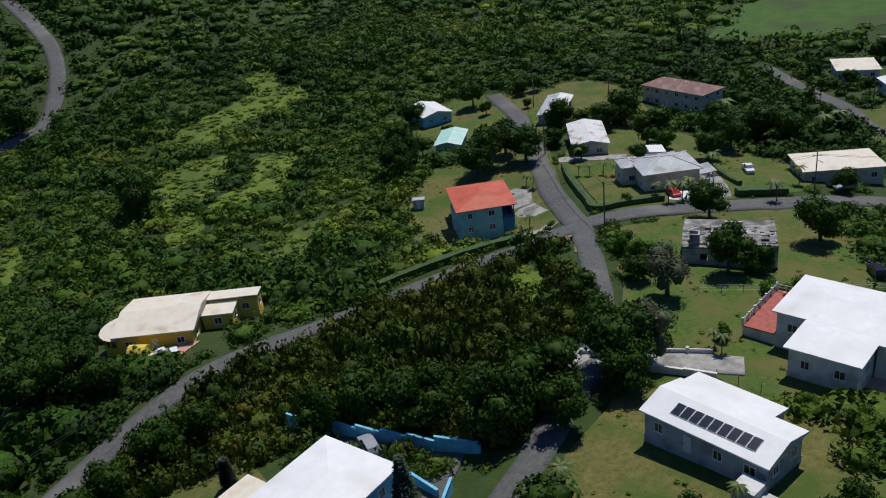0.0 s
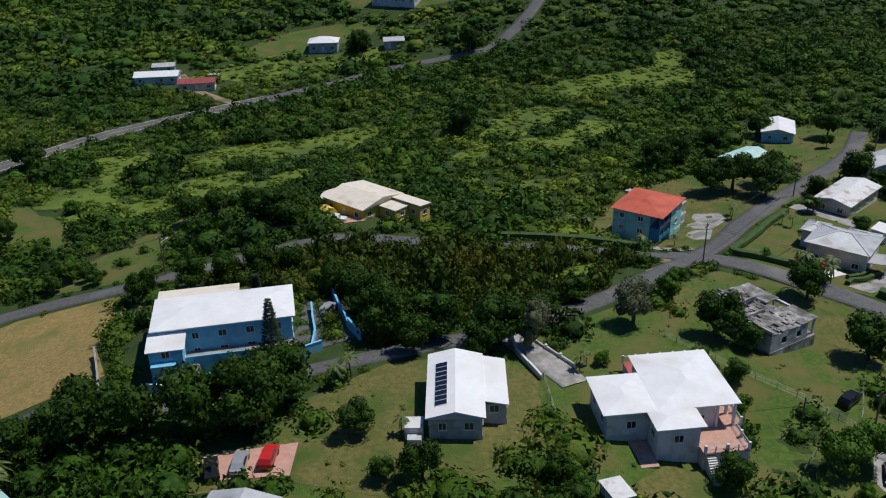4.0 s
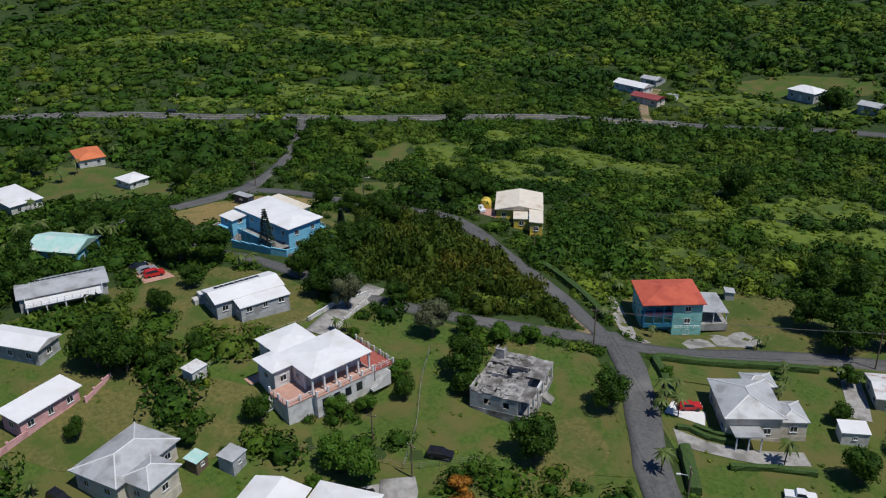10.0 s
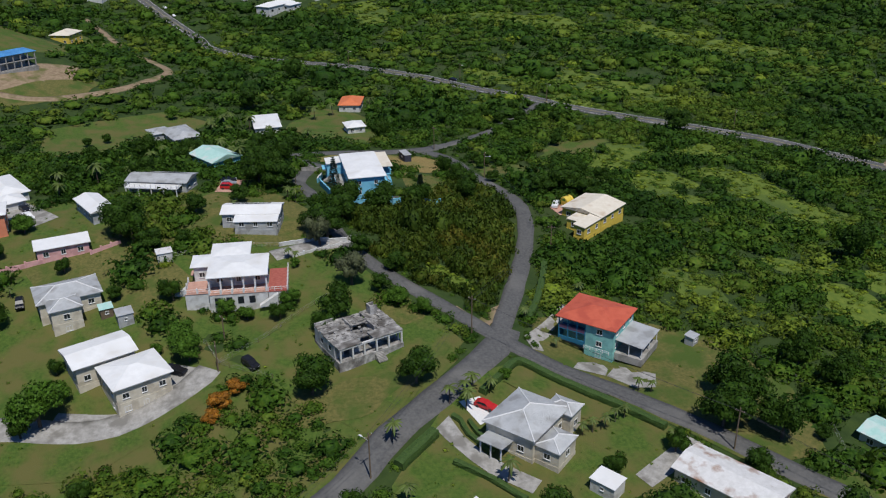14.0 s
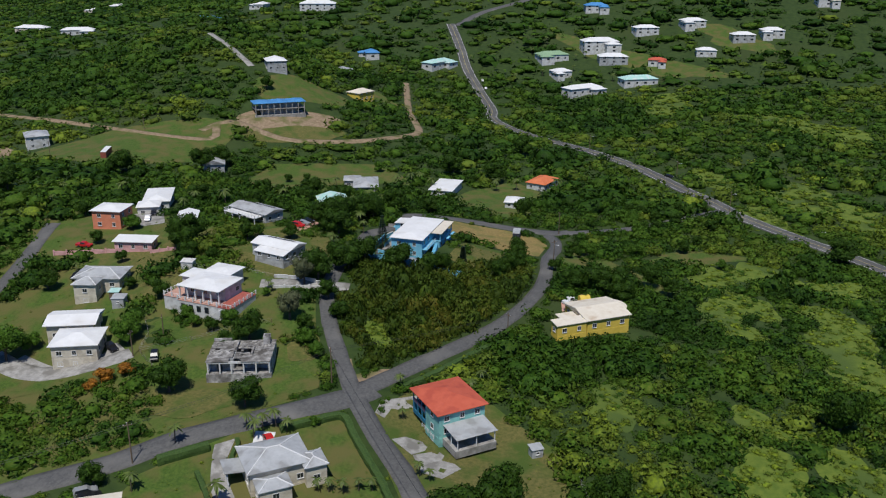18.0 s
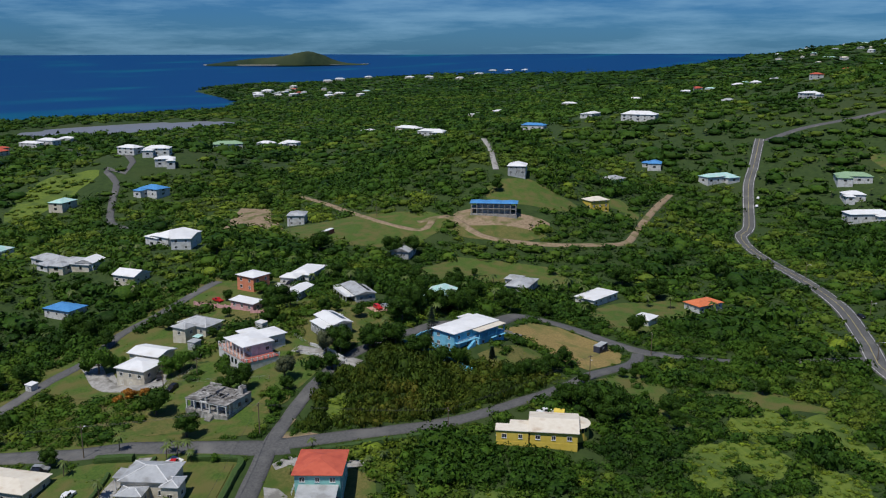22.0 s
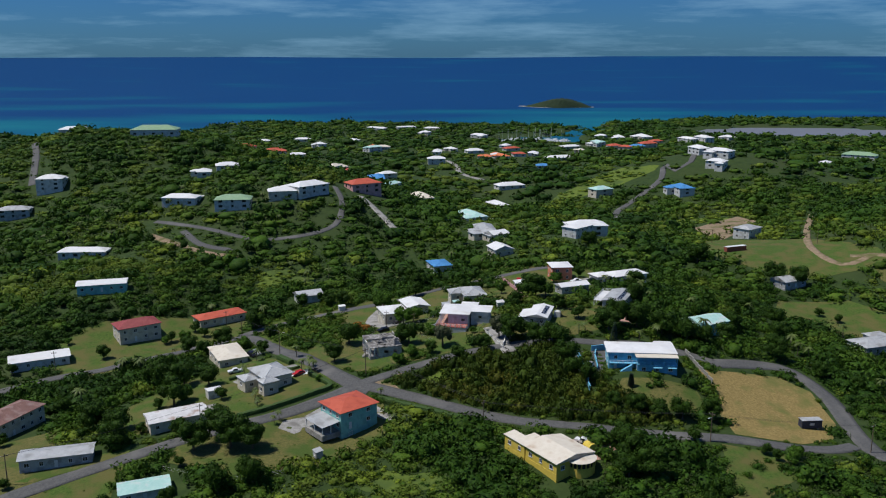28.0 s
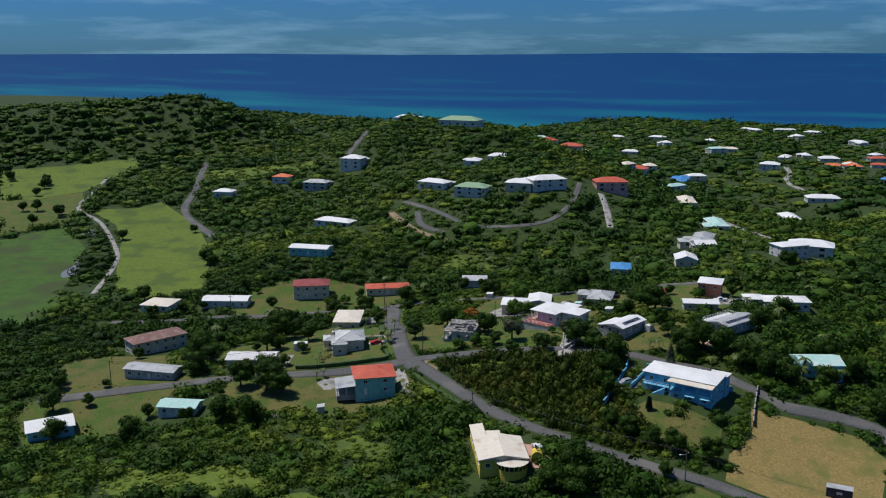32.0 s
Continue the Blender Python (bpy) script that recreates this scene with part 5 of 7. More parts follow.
def silver_house():
    ob = house(-88.6, -65.5, 70, [(0, 0, 17, 7.6, "gable", M_GREYROOF, 3.0, 0.95, 0.5)], G, "long house with a silver roof and a white roof deck")
    t = -math.atan2(0.95, 4.3)
    solar_panels(ob, [(-7.6 + 1.06 * k, 2.1, 3.0 + 0.95 * (1 - 2.1 / 4.3) + 0.2) for k in range(14)], 1.0, 1.6, t)
    part("deck", Shape().box(-7.5, -7.6, 2.4, 7.5, -3.9, 2.55).mesh("deck", M_WHITE), ob)
    columns(ob, [(-7.2 + 3.6 * k, -7.4) for k in range(5)], -1.5, 2.4, 0.12)
    railing(ob, (-7.4, -7.5), (7.4, -7.5), 2.55)
    railing(ob, (-7.4, -7.5), (-7.4, -4.0), 2.55)
    railing(ob, (7.4, -7.5), (7.4, -4.0), 2.55)


def building_site():
    x, y, ang = -250.5, -140, 128
    z = h1(x, y) - 0.3
    ob = thing("unfinished_house", x, y, z, ang, "unfinished two-storey concrete house with blue sheeted roof", "house")
    FOOT.append([(x + 13 * c, y + 13 * d) for c, d in ((-1, -1), (1, -1), (1, 1), (-1, 1))])
    for q in (0, 3.1):
        part("floor_slab", Shape().box(-13, -5.5, q - 0.25, 13, 5.5, q).mesh("floor_slab", M_CONCRETE), ob)
        columns(ob, [(-12.6 + 3.15 * k, yy) for k in range(9) for yy in (-5.2, 5.2)], q, q + 2.85, 0.2, M_CONCRETE)
        part("inner_wall", Shape().box(-9.5, -2.5, q, 9.5, 2.8, q + 2.85).mesh("inner_wall", M_W_GREY), ob)
    part("foundation", Shape().box(-13.2, -5.7, -4.0, 13.2, 5.7, -0.25).mesh("foundation", M_CONCRETE), ob)
    for cx, L in ((-9.0, 8.4), (0, 8.0), (9.0, 8.4)):
        part("roof", roof_mesh("hip", cx, 0, L, 10.6, 6.0, 1.0, 0.4, M_BLUEROOF), ob)


# the near village
red_house()
house(0.2, -66.9, 114, [(0, 0, 10.6, 9.6, "hip", M_WHITE, 3.4, 1.2, 0.6), (-3.5, 10.2, 11.5, 8.4, "gable", M_WHITE, 4.2, 1.0, 0.7)], H, "cream house with two white roofs and a concrete drive")
house(-31, -83, 106, [(0, 0, 12.5, 8.8, "hip", M_GREYROOF, 3.2, 1.5, 0.6), (-1.5, -6.5, 6.0, 5.5, "hip", M_GREYROOF, 3.2, 1.2, 0.5)], H, "cream house with grey sheet hip roof", caps=M_TRIM)
simple(-52, -86.7, 103, 11.5, 4.6, 2.9, M_WHITE, M_W_PINK, "long pink outbuilding with a white roof", kind="shed", rise=0.5)
simple(-72, -81.3, 26, 12.5, 5.6, 2.9, M_WHITE, G, "grey garage with a curved white roof", kind="gable", rise=1.0)
simple(-68.4, -106.9, 100, 9.5, 8.6, 5.8, M_WHITE, M_W_CORAL, "two-storey coral house with a white roof", rise=1.0)
house(-97, -109, 28, [(0, 0, 17, 8.5, "hip", M_WHITE, 3.2, 1.3, 0.6), (11.5, -2.0, 7, 7, "hip", M_WHITE, 3.2, 1.2, 0.5)], W, "white house with a long white hip roof")
solar_cottage()
terrace_house()
blue_house()
yellow_house()
ruin()
cream_house()
simple(52.3, 31.2, 33, 16.5, 8.0, 3.0, M_RUSTROOF, H, "long low house with a rust-streaked sheet roof", kind="gable", rise=1.0)
simple(127, -27, 31, 20, 8.6, 3.0, M_WHITE, W, "long white bungalow beside the street", kind="gable", rise=0.9)
simple(102.5, -57, 40, 16, 10, 5.8, M_MAROON, H, "tall cream house with a maroon roof")
simple(77, -82, 41, 20, 8.6, 3.0, M_RED, H, "low house with a faded red roof", rise=1.2)
simple(131.4, -89.9, 20, 20, 9, 3.2, M_WHITE, M_W_TEAL, "long pale green house with a white roof", kind="gable", rise=0.8)
simple(44.5, -108.8, 30, 11, 8, 3.0, M_GREYROOF, W, "white cottage with a silver roof", kind="gable")
simple(149.6, -8.2, 22, 13, 11.5, 2.9, M_CREAM, W, "low bungalow with a broad cream roof", kind="hip", rise=0.9)
simple(107, 29, 74, 21, 9.4, 5.4, M_BROWNROOF, H, "large two-storey house with a brown sheet roof")
simple(77.3, 54.2, 20, 18.5, 6.4, 3.0, M_GREYROOF, G, "long grey shed house with a sheet roof", kind="gable", rise=0.8)
simple(55, -26, 122, 16, 10, 3.2, M_CREAM, H, "house with a cream flat-pitched roof", rise=0.9)
simple(46.6, 68.8, 26, 12, 6.4, 2.7, M_TEALROOF, W, "low house with a pale teal sheet roof", kind="gable", rise=0.9)
simple(73.7, 96.7, 60, 13, 9, 3.0, M_WHITE, M_W_BLUE, "white-roofed blue cottage on a lawn", kind="gable", rise=1.2)
simple(-11.4, -154.1, 112, 13, 9, 3.0, M_BLUEROOF, W, "house with a faded blue roof", rise=1.2)
simple(-41.7, -158.4, 113, 11, 9.5, 3.2, M_WHITE, M_W_CREAM, "house with a silver-white roof", kind="gable")
simple(-39.4, -193.7, 37, 10, 8, 3.2, M_WHITE, W, "small white-roofed house among trees", kind="gable")
simple(-81.9, -186.6, 50, 15, 9, 5.5, M_WHITE, W, "white two-storey house with a flat white roof", rise=0.7)
simple(-175, -134.1, 30, 13, 9, 3.0, M_GREYROOF, G, "low house with a silver roof", kind="gable")
simple(-182.3, -235.7, 45, 13, 10, 5.8, M_GREYROOF, W, "white two-storey hillside house", rise=1.6)
silver_house()
simple(-119.7, -51.5, 32, 13, 10, 3.6, M_TEALROOF, M_W_BLUE, "blue house with a bright teal roof", kind="gable", rise=1.6)
house(-188.1, -66.4, 22, [(0, 0, 17, 10, "hip", M_GREYROOF, 3.0, 1.4, 0.6), (-7, -6, 8, 7, "hip", M_GREYROOF, 3.0, 1.2, 0.5)], G, "grey sheet-roofed bungalow with two wings")
simple(-200.4, -33, 2, 19, 10, 3.0, M_WHITE, W, "long white bungalow with a flat roof", rise=0.5)
simple(-227, 5.5, 165, 14, 9, 3.0, M_ORANGE, W, "house with a bright orange roof")
simple(-186.6, 1.3, 5, 8, 7, 2.6, M_WHITE, W, "small white hut among trees")
simple(-304.3, -168.4, 35, 14, 11, 5.2, M_WHITE, G, "grey house with a white hip roof on the hill")
simple(-329.5, -125.9, 160, 13, 10, 4.6, M_CREAM, M_W_YELLOW, "pale yellow house on the slope")
simple(-428.9, -181.9, 0, 19, 12, 3.5, M_GREYROOF, G, "grey-roofed house beyond the track")
building_site()
simple(-55, 240, 170, 12, 9, 3.6, M_WHITE, G, "far white-roofed cottage beside scrub")
simple(-26, 232, 175, 8, 6, 2.8, M_GREYROOF, G, "far small shed house with sheet roof", kind="gable")
simple(-16.5, 278.4, 145, 22, 11, 4.6, M_WHITE, W, "far white house on a hillside")
simple(-121.5, 211.1, 174, 16, 7, 2.8, M_WHITE, W, "far white-roofed shack beside a track", kind="gable")
simple(-106, 198, 177, 13, 6, 2.8, M_MAROON, H, "far red-roofed shack beside a track", kind="gable")
simple(-120, 224.2, 177, 8, 5, 2.6, M_GREYROOF, G, "far grey shack beside a track", kind="gable")

# houses further off: place, heading, size, eave, roof, wall
FAR_SPEC = [
    (251.8, -275.8, 15, 16, 12, 7.5, M_WHITE, W, "tall white tower villa on a hill"), (225.3, -386.6, 10, 34, 16, 4.2, M_GREENROOF, W, "broad green-roofed villa on the ridge"),
    (315.5, -438, 20, 24, 12, 4.2, M_WHITE, W, "white villa on the ridge top"), (148, -230.6, 0, 20, 10, 4, M_WHITE, W, "white villa among dense trees"),
    (113, -220.2, 10, 20, 12, 5, M_GREENROOF, W, "villa with a grey-green roof"), (74.8, -244.6, 50, 22, 12, 5, M_WHITE, W, "white villa with a hip roof"),
    (48, -282, 35, 20, 13, 6, M_RED, M_W_PINK, "pink villa with a coral roof"), (175.3, -161.8, 7, 24, 9, 3, M_WHITE, W, "low white house among palms"),
    (-483, -179, 30, 15, 10, 4, M_BLUEROOF, W, "house with a bright blue roof"), (-482, -125, 160, 26, 10, 4, M_TEALROOF, W, "house with a pale green roof"),
    (-492, -318, 110, 16, 10, 4, M_RED, W, "house with a red roof"), (-644, -297, 110, 34, 16, 6, M_WHITE, W, "large white hilltop house"),
    (-209, -504, 110, 18, 11, 5, M_WHITE, W, "white house on the hillside"), (-222, -482, 140, 20, 11, 5, M_WHITE, W, "white house on the hillside"),
    (-213, -454, 150, 15, 10, 5, M_WHITE, W, "white house on the hillside"), (-423, -708, 150, 34, 16, 5, M_GREENROOF, W, "far house with a broad grey-green roof"),
    (-457, -678, 120, 20, 12, 4, M_WHITE, W, "far white house among trees"), (-472, -652, 120, 20, 12, 4, M_WHITE, W, "far white house among trees"),
    (-568, -517, 120, 30, 12, 4, M_WHITE, W, "far white house among trees"), (-563, -14, 115, 28, 14, 8, M_WHITE, W, "three-storey white apartment house"),
    (-540, 0, 107, 22, 12, 5, M_WHITE, G, "white house with a grey wall"), (-535, -47, 122, 24, 12, 4, M_GREENROOF, W, "house with a green roof"),
    (-502, -34, 128, 14, 10, 4, M_WHITE, W, "small white house among trees"), (-497, 24, 120, 26, 12, 4, M_TEALROOF, W, "long pale-roofed house among trees"),
    (-472, -13, 138, 28, 11, 4, M_WHITE, W, "long white house among palms"), (-723, -16, 105, 24, 13, 5, M_WHITE, W, "white house on the hillside"),
    (-660, -31, 108, 20, 12, 5, M_BLUEROOF, W, "house with a blue roof"), (-610, 18, 118, 20, 11, 5, M_WHITE, W, "white house on the hillside"),
    (-633, 55, 115, 20, 11, 5, M_WHITE, W, "white house on the hillside"), (-607, 96, 108, 18, 11, 5, M_WHITE, G, "grey-walled house on the hillside"),
    (-623, 119, 103, 18, 11, 5, M_WHITE, W, "white house on the hillside"), (-569, 69, 98, 15, 10, 4, M_WHITE, W, "small white house among trees"),
    (-541, 34, 93, 13, 9, 4, M_RED, W, "house with a red roof"), (297, -246, 20, 13, 10, 4, M_ORANGE, W, "house with an orange roof"),
    (257, -239, 20, 18, 10, 5, M_GREYROOF, G, "grey concrete house on the hillside"), (310, -199, 20, 14, 9, 4, M_WHITE, W, "small white house among trees")]
for x, y, a, L, Wd, e, r, wl_, lab in FAR_SPEC:
    simple(x, y, a, L, Wd, e, r, wl_, lab, spacing=6.0)
rnd = random.Random(5)
# houses of the far village and shore: x, y, length, width, eaves, roof
VILLAGE = [(-4, -753, 20, 12, 3, M_WHITE), (-99, -683, 30, 12, 3, M_WHITE), (-79, -606, 14, 9, 3, M_BLUEROOF), (-45.7, -483, 24, 12, 3, M_WHITE), (15.6, -338.3, 24, 10, 3, M_CREAM), (-38, -407, 26, 11, 3.5, M_WHITE),
           (-88.3, -205.4, 20, 12, 5.6, M_WHITE), (-32.2, -217.3, 20, 10, 3, M_GREYROOF), (-36.3, -197.8, 17, 10, 3, M_GREYROOF), (-20, -692, 15, 10, 3, M_ORANGE), (-38, -698, 17, 10, 3, M_ORANGE), (-56, -721, 14, 9, 3, M_RED),
           (-173, -821, 16, 11, 4, M_RED), (-185, -807, 14, 10, 4, M_RED), (-217, -846, 22, 12, 5, M_RED), (-203, -831, 18, 10, 3, M_BLUEROOF), (-233, -882, 16, 10, 5, M_RED), (-22.3, -276.9, 24, 10, 3, M_TEALROOF),
           (70, -496, 32, 10, 3, M_BLUEROOF), (146, -433.8, 18, 12, 4, M_RED), (101.8, -475.6, 16, 12, 3.5, M_RED), (121, -794, 16, 9, 3, M_ORANGE), (163, -1102, 34, 8, 3, M_WHITE), (119, -1120, 30, 8, 3, M_WHITE),
           (74, -1102, 28, 8, 3, M_WHITE), (-2, -967, 22, 11, 4, M_WHITE), (31, -644, 18, 12, 6, M_WHITE), (38, -741, 22, 10, 3, M_WHITE), (23, -773, 16, 9, 3, M_WHITE), (-32, -711, 22, 10, 3, M_ORANGE),
           (279, -866, 18, 10, 3, M_WHITE), (233, -893, 20, 10, 3, M_WHITE), (-196, -961, 24, 12, 3.5, M_WHITE), (-230, -968, 30, 14, 4, M_WHITE), (-282, -924, 26, 12, 5, M_WHITE), (-303, -924, 24, 14, 7, M_WHITE),
           (-346, -970, 20, 10, 4, M_WHITE), (-177, -403, 18, 12, 5, M_BLUEROOF), (-903, -758, 22, 10, 3, M_WHITE), (-958, -759, 22, 12, 3, M_WHITE), (-1067, -702, 24, 12, 4, M_WHITE), (-663, -368, 18, 10, 4, M_WHITE),
           (-646, -639, 34, 14, 4, M_WHITE), (-628, -695, 14, 10, 3, M_WHITE), (-585, -384, 24, 10, 4, M_BLUEROOF), (534, -583, 30, 12, 3.5, M_WHITE), (88, -235, 16, 11, 4, M_WHITE), (145, -310, 15, 10, 3, M_WHITE),
           (154.9, -291.4, 12, 9, 3, M_WHITE), (174.9, -450.6, 16, 10, 3, M_RED), (-152, -859, 14, 9, 3, M_WHITE), (-174, -988, 14, 9, 3, M_WHITE), (-120, -815, 22, 10, 3, M_WHITE), (190, -687, 18, 10, 3, M_WHITE),
           (-1133, -1722, 26, 14, 6, M_WHITE), (-1257, -1865, 30, 14, 6, M_WHITE), (-1209, -1679, 24, 12, 6, M_WHITE), (-1411.3, -1962.7, 26, 13, 6, M_WHITE), (-1233, -1565, 22, 12, 6, M_WHITE), (-1313, -1621, 26, 12, 6, M_WHITE),
           (-1305, -1529, 22, 12, 6, M_WHITE), (-1726.3, -2208.5, 30, 14, 8, M_WHITE), (-1854.2, -2304.5, 34, 14, 7, M_WHITE), (-2075.4, -2175.3, 30, 14, 7, M_WHITE), (-2135.4, -2140.2, 28, 13, 7, M_WHITE), (-2835.3, -2455.1, 34, 16, 8, M_WHITE),
           (-2913.3, -2429, 34, 16, 8, M_WHITE), (-2960.3, -2375, 44, 18, 9, M_WHITE), (-2016.3, -2340.4, 26, 12, 6, M_WHITE), (-2170.5, -2016.2, 26, 12, 6, M_WHITE), (-2561.4, -2285.1, 34, 14, 7, M_WHITE), (-1180, -1799, 24, 12, 6, M_WHITE)]
rnd = random.Random(8)
for x, y, L, Wd, e, roof in VILLAGE:
    shade = {M_WHITE: "white-roofed", M_RED: "red-roofed", M_ORANGE: "orange-roofed", M_BLUEROOF: "blue-roofed", M_TEALROOF: "teal-roofed", M_GREYROOF: "grey-roofed", M_CREAM: "cream-roofed"}[roof]
    simple(x, y, rnd.choice([10, 25, 100, 115, 150]) + rnd.uniform(-8, 8), L, Wd, e, roof, rnd.choice([W, W, H]), f"distant {shade} house with pale rendered walls", spacing=7.0, group="distant houses")
rnd = random.Random(5)
TOWN = ((20, -740, 300, 200, 14), (120, -480, 130, 110, 8), (-1000, -400, 260, 200, 16), (-900, 150, 220, 200, 24), (-2300, -700, 500, 300, 34), (-1330, -1800, 120, 120, 14))
for cx, cy, rx, ry, n in TOWN:
    for _ in range(n):
        x, y = cx + rnd.gauss(0, 0.5) * rx, cy + rnd.gauss(0, 0.5) * ry
        if y < float(coast_y(x)) + 70:
            continue
        roof = rnd.choice([M_WHITE, M_WHITE, M_WHITE, M_CREAM, M_GREYROOF, M_RED, M_TEALROOF])
        simple(x, y, rnd.uniform(0, 180), rnd.uniform(11, 20), rnd.uniform(8, 11), rnd.choice([3, 3.2, 5.6]), roof, rnd.choice([W, W, H]), "distant pale house among trees", spacing=9.0, group="distant houses")

# ---- plants ----
def leaf_cloud(seed, lobes, n, size, flat=0.5):
    """Leaf triangles over the skins of several lobes: arrays of corners."""
    g = np.random.default_rng(seed)
    L = np.array(lobes, float)
    vol = L[:, 3] * L[:, 4]
    k = g.choice(len(L), n, p=vol / vol.sum())
    d = g.normal(size=(n, 3))
    d[:, 2] = np.abs(d[:, 2]) * 0.9 - 0.25
    d /= np.linalg.norm(d, axis=1)[:, None]
    rad = np.stack([L[k, 3], L[k, 3], L[k, 4]], -1) * (0.86 + 0.2 * g.random((n, 1)))
    c = L[k, :3] + d * rad
    u = np.cross(d, g.normal(size=(n, 3)))
    u /= np.linalg.norm(u, axis=1)[:, None] + 1e-9
    w = np.cross(d, u) + d * g.normal(0, flat, (n, 1))
    w /= np.linalg.norm(w, axis=1)[:, None] + 1e-9
    s = size * (0.6 + 0.8 * g.random((n, 1)))
    return np.stack([c - u * s * 0.55, c + u * s * 0.55, c + w * s * 1.1], 1).reshape(-1, 3)


def skin(seed, lobes, nu=8, nv=4, shrink=0.84):
    """Closed low-poly cores inside the lobes, so that no sky shows through."""
    g = np.random.default_rng(seed)
    V, T = [], []
    for x, y, z, r, h in lobes:
        k = len(V)
        for j in range(nv):
            a = math.pi * (j + 0.5) / nv
            for i in range(nu):
                b = 2 * math.pi * (i + 0.5 * (j % 2)) / nu
                q = shrink * (0.85 + 0.3 * g.random())
                V.append((x + r * q * math.sin(a) * math.cos(b), y + r * q * math.sin(a) * math.sin(b), z + h * q * math.cos(a)))
        for j in range(nv - 1):
            for i in range(nu):
                p, q = k + j * nu + i, k + j * nu + (i + 1) % nu
                T += [(p, p + nu, q), (q, p + nu, q + nu)]
        V.append((x, y, z + h * shrink))
        for i in range(nu):
            T.append((k + i, k + (i + 1) % nu, len(V) - 1))
    return np.array(V), np.array(T)


def bush_template(seed, nl, leaves, size, nu=8, nv=5, cores=3, flat=0.35):
    """A clump: vertices, triangles and how many of the triangles make its smooth cores."""
    g = random.Random(seed)
    lobes = [(0, 0, 0.5, 0.78, 0.5)]
    for _ in range(nl):
        a, r = g.uniform(0, 6.28), g.uniform(0.35, 0.8)
        lobes.append((r * math.cos(a), r * math.sin(a), g.uniform(0.15, 0.85), g.uniform(0.22, 0.5), g.uniform(0.2, 0.4)))
    V, T = skin(seed, lobes[:cores], nu, nv, 0.70)
    P = leaf_cloud(seed, lobes, leaves, size, flat)
    n = len(V)
    return np.concatenate([V, P]), np.concatenate([T, n + np.arange(len(P)).reshape(-1, 3)]), len(T)


def scatter(name, templates, items, material, label, category):
    """One mesh of many plants. items: x, y, z, radius, height factor, turn, tone."""
    Vs, Ts, Ss, Ws, k = [], [], [], [], 0
    g = np.random.default_rng(len(items))
    for i, (x, y, z, r, hf, a, tone) in enumerate(items):
        V, T, nc = templates[int(g.integers(len(templates)))]
        ca, sa = math.cos(a), math.sin(a)
        Q = np.stack([(V[:, 0] * ca - V[:, 1] * sa) * r + x, (V[:, 0] * sa + V[:, 1] * ca) * r + y, V[:, 2] * r * hf + z], -1)
        Vs.append(Q)
        Ts.append(T + k)
        s = np.zeros(len(T), bool)
        s[:nc] = True
        Ss.append(s)
        Ws.append(np.full(len(V), tone, np.float32))
        k += len(V)
    me = tri_mesh(name, np.concatenate(Vs), np.concatenate(Ts), material)
    me.polygons.foreach_set("use_smooth", np.concatenate(Ss))
    me.attributes.new("tone", 'FLOAT', 'POINT').data.foreach_set("value", np.concatenate(Ws))
    return tagged(new(name, me), label, category, kind="stuff")


def grid_index(lines, cell=12.0):
    d = {}
    for pts, w in lines:
        for x, y in pts:
            d.setdefault((int(x // cell), int(y // cell)), []).append((x, y, w))
    return d


ROAD_INDEX = grid_index(ROADS)
CLEAR_BB = [(min(p[0] for p in c), max(p[0] for p in c), min(p[1] for p in c), max(p[1] for p in c), c) for c in CLEAR]
FOOT_C = []
for f in FOOT:
    ux, uy = f[1][0] - f[0][0], f[1][1] - f[0][1]
    vx, vy = f[3][0] - f[0][0], f[3][1] - f[0][1]
    lu, lv = math.hypot(ux, uy), math.hypot(vx, vy)
    FOOT_C.append((sum(q[0] for q in f) / 4, sum(q[1] for q in f) / 4, ux / lu, uy / lu, lu / 2, lv / 2))
FOOT_IX = {}
for ft in FOOT_C:
    rr = math.hypot(ft[4], ft[5]) + 12
    for i in range(int((ft[0] - rr) // 24), int((ft[0] + rr) // 24) + 1):
        for j in range(int((ft[1] - rr) // 24), int((ft[1] + rr) // 24) + 1):
            FOOT_IX.setdefault((i, j), []).append(ft)


def foot_gap(x, y, ft):
    """How far a point lies outside a house's rectangle."""
    dx, dy = x - ft[0], y - ft[1]
    a, b = abs(dx * ft[2] + dy * ft[3]) - ft[4], abs(-dx * ft[3] + dy * ft[2]) - ft[5]
    return math.hypot(max(a, 0), max(b, 0)) if max(a, b) > 0 else max(a, b)


THICKETS = []   # outlines in which bushes grow although a lawn lies there


def free(x, y, r, yard=0.6):
    """Whether a plant of radius r may stand at x, y."""
    ci, cj = int(x // 12), int(y // 12)
    for i in (ci - 1, ci, ci + 1):
        for j in (cj - 1, cj, cj + 1):
            for px, py, w in ROAD_INDEX.get((i, j), ()):
                if (px - x) ** 2 + (py - y) ** 2 < (w + r * 0.62) ** 2:
                    return False
    for ft in FOOT_IX.get((int(x // 24), int(y // 24)), ()):
        if foot_gap(x, y, ft) < r * 0.85 + yard:
            return False
    for a, b, c, d, pts in CLEAR_BB:
        if a < x < b and c < y < d and inside(x, y, pts):
            return False
    return True


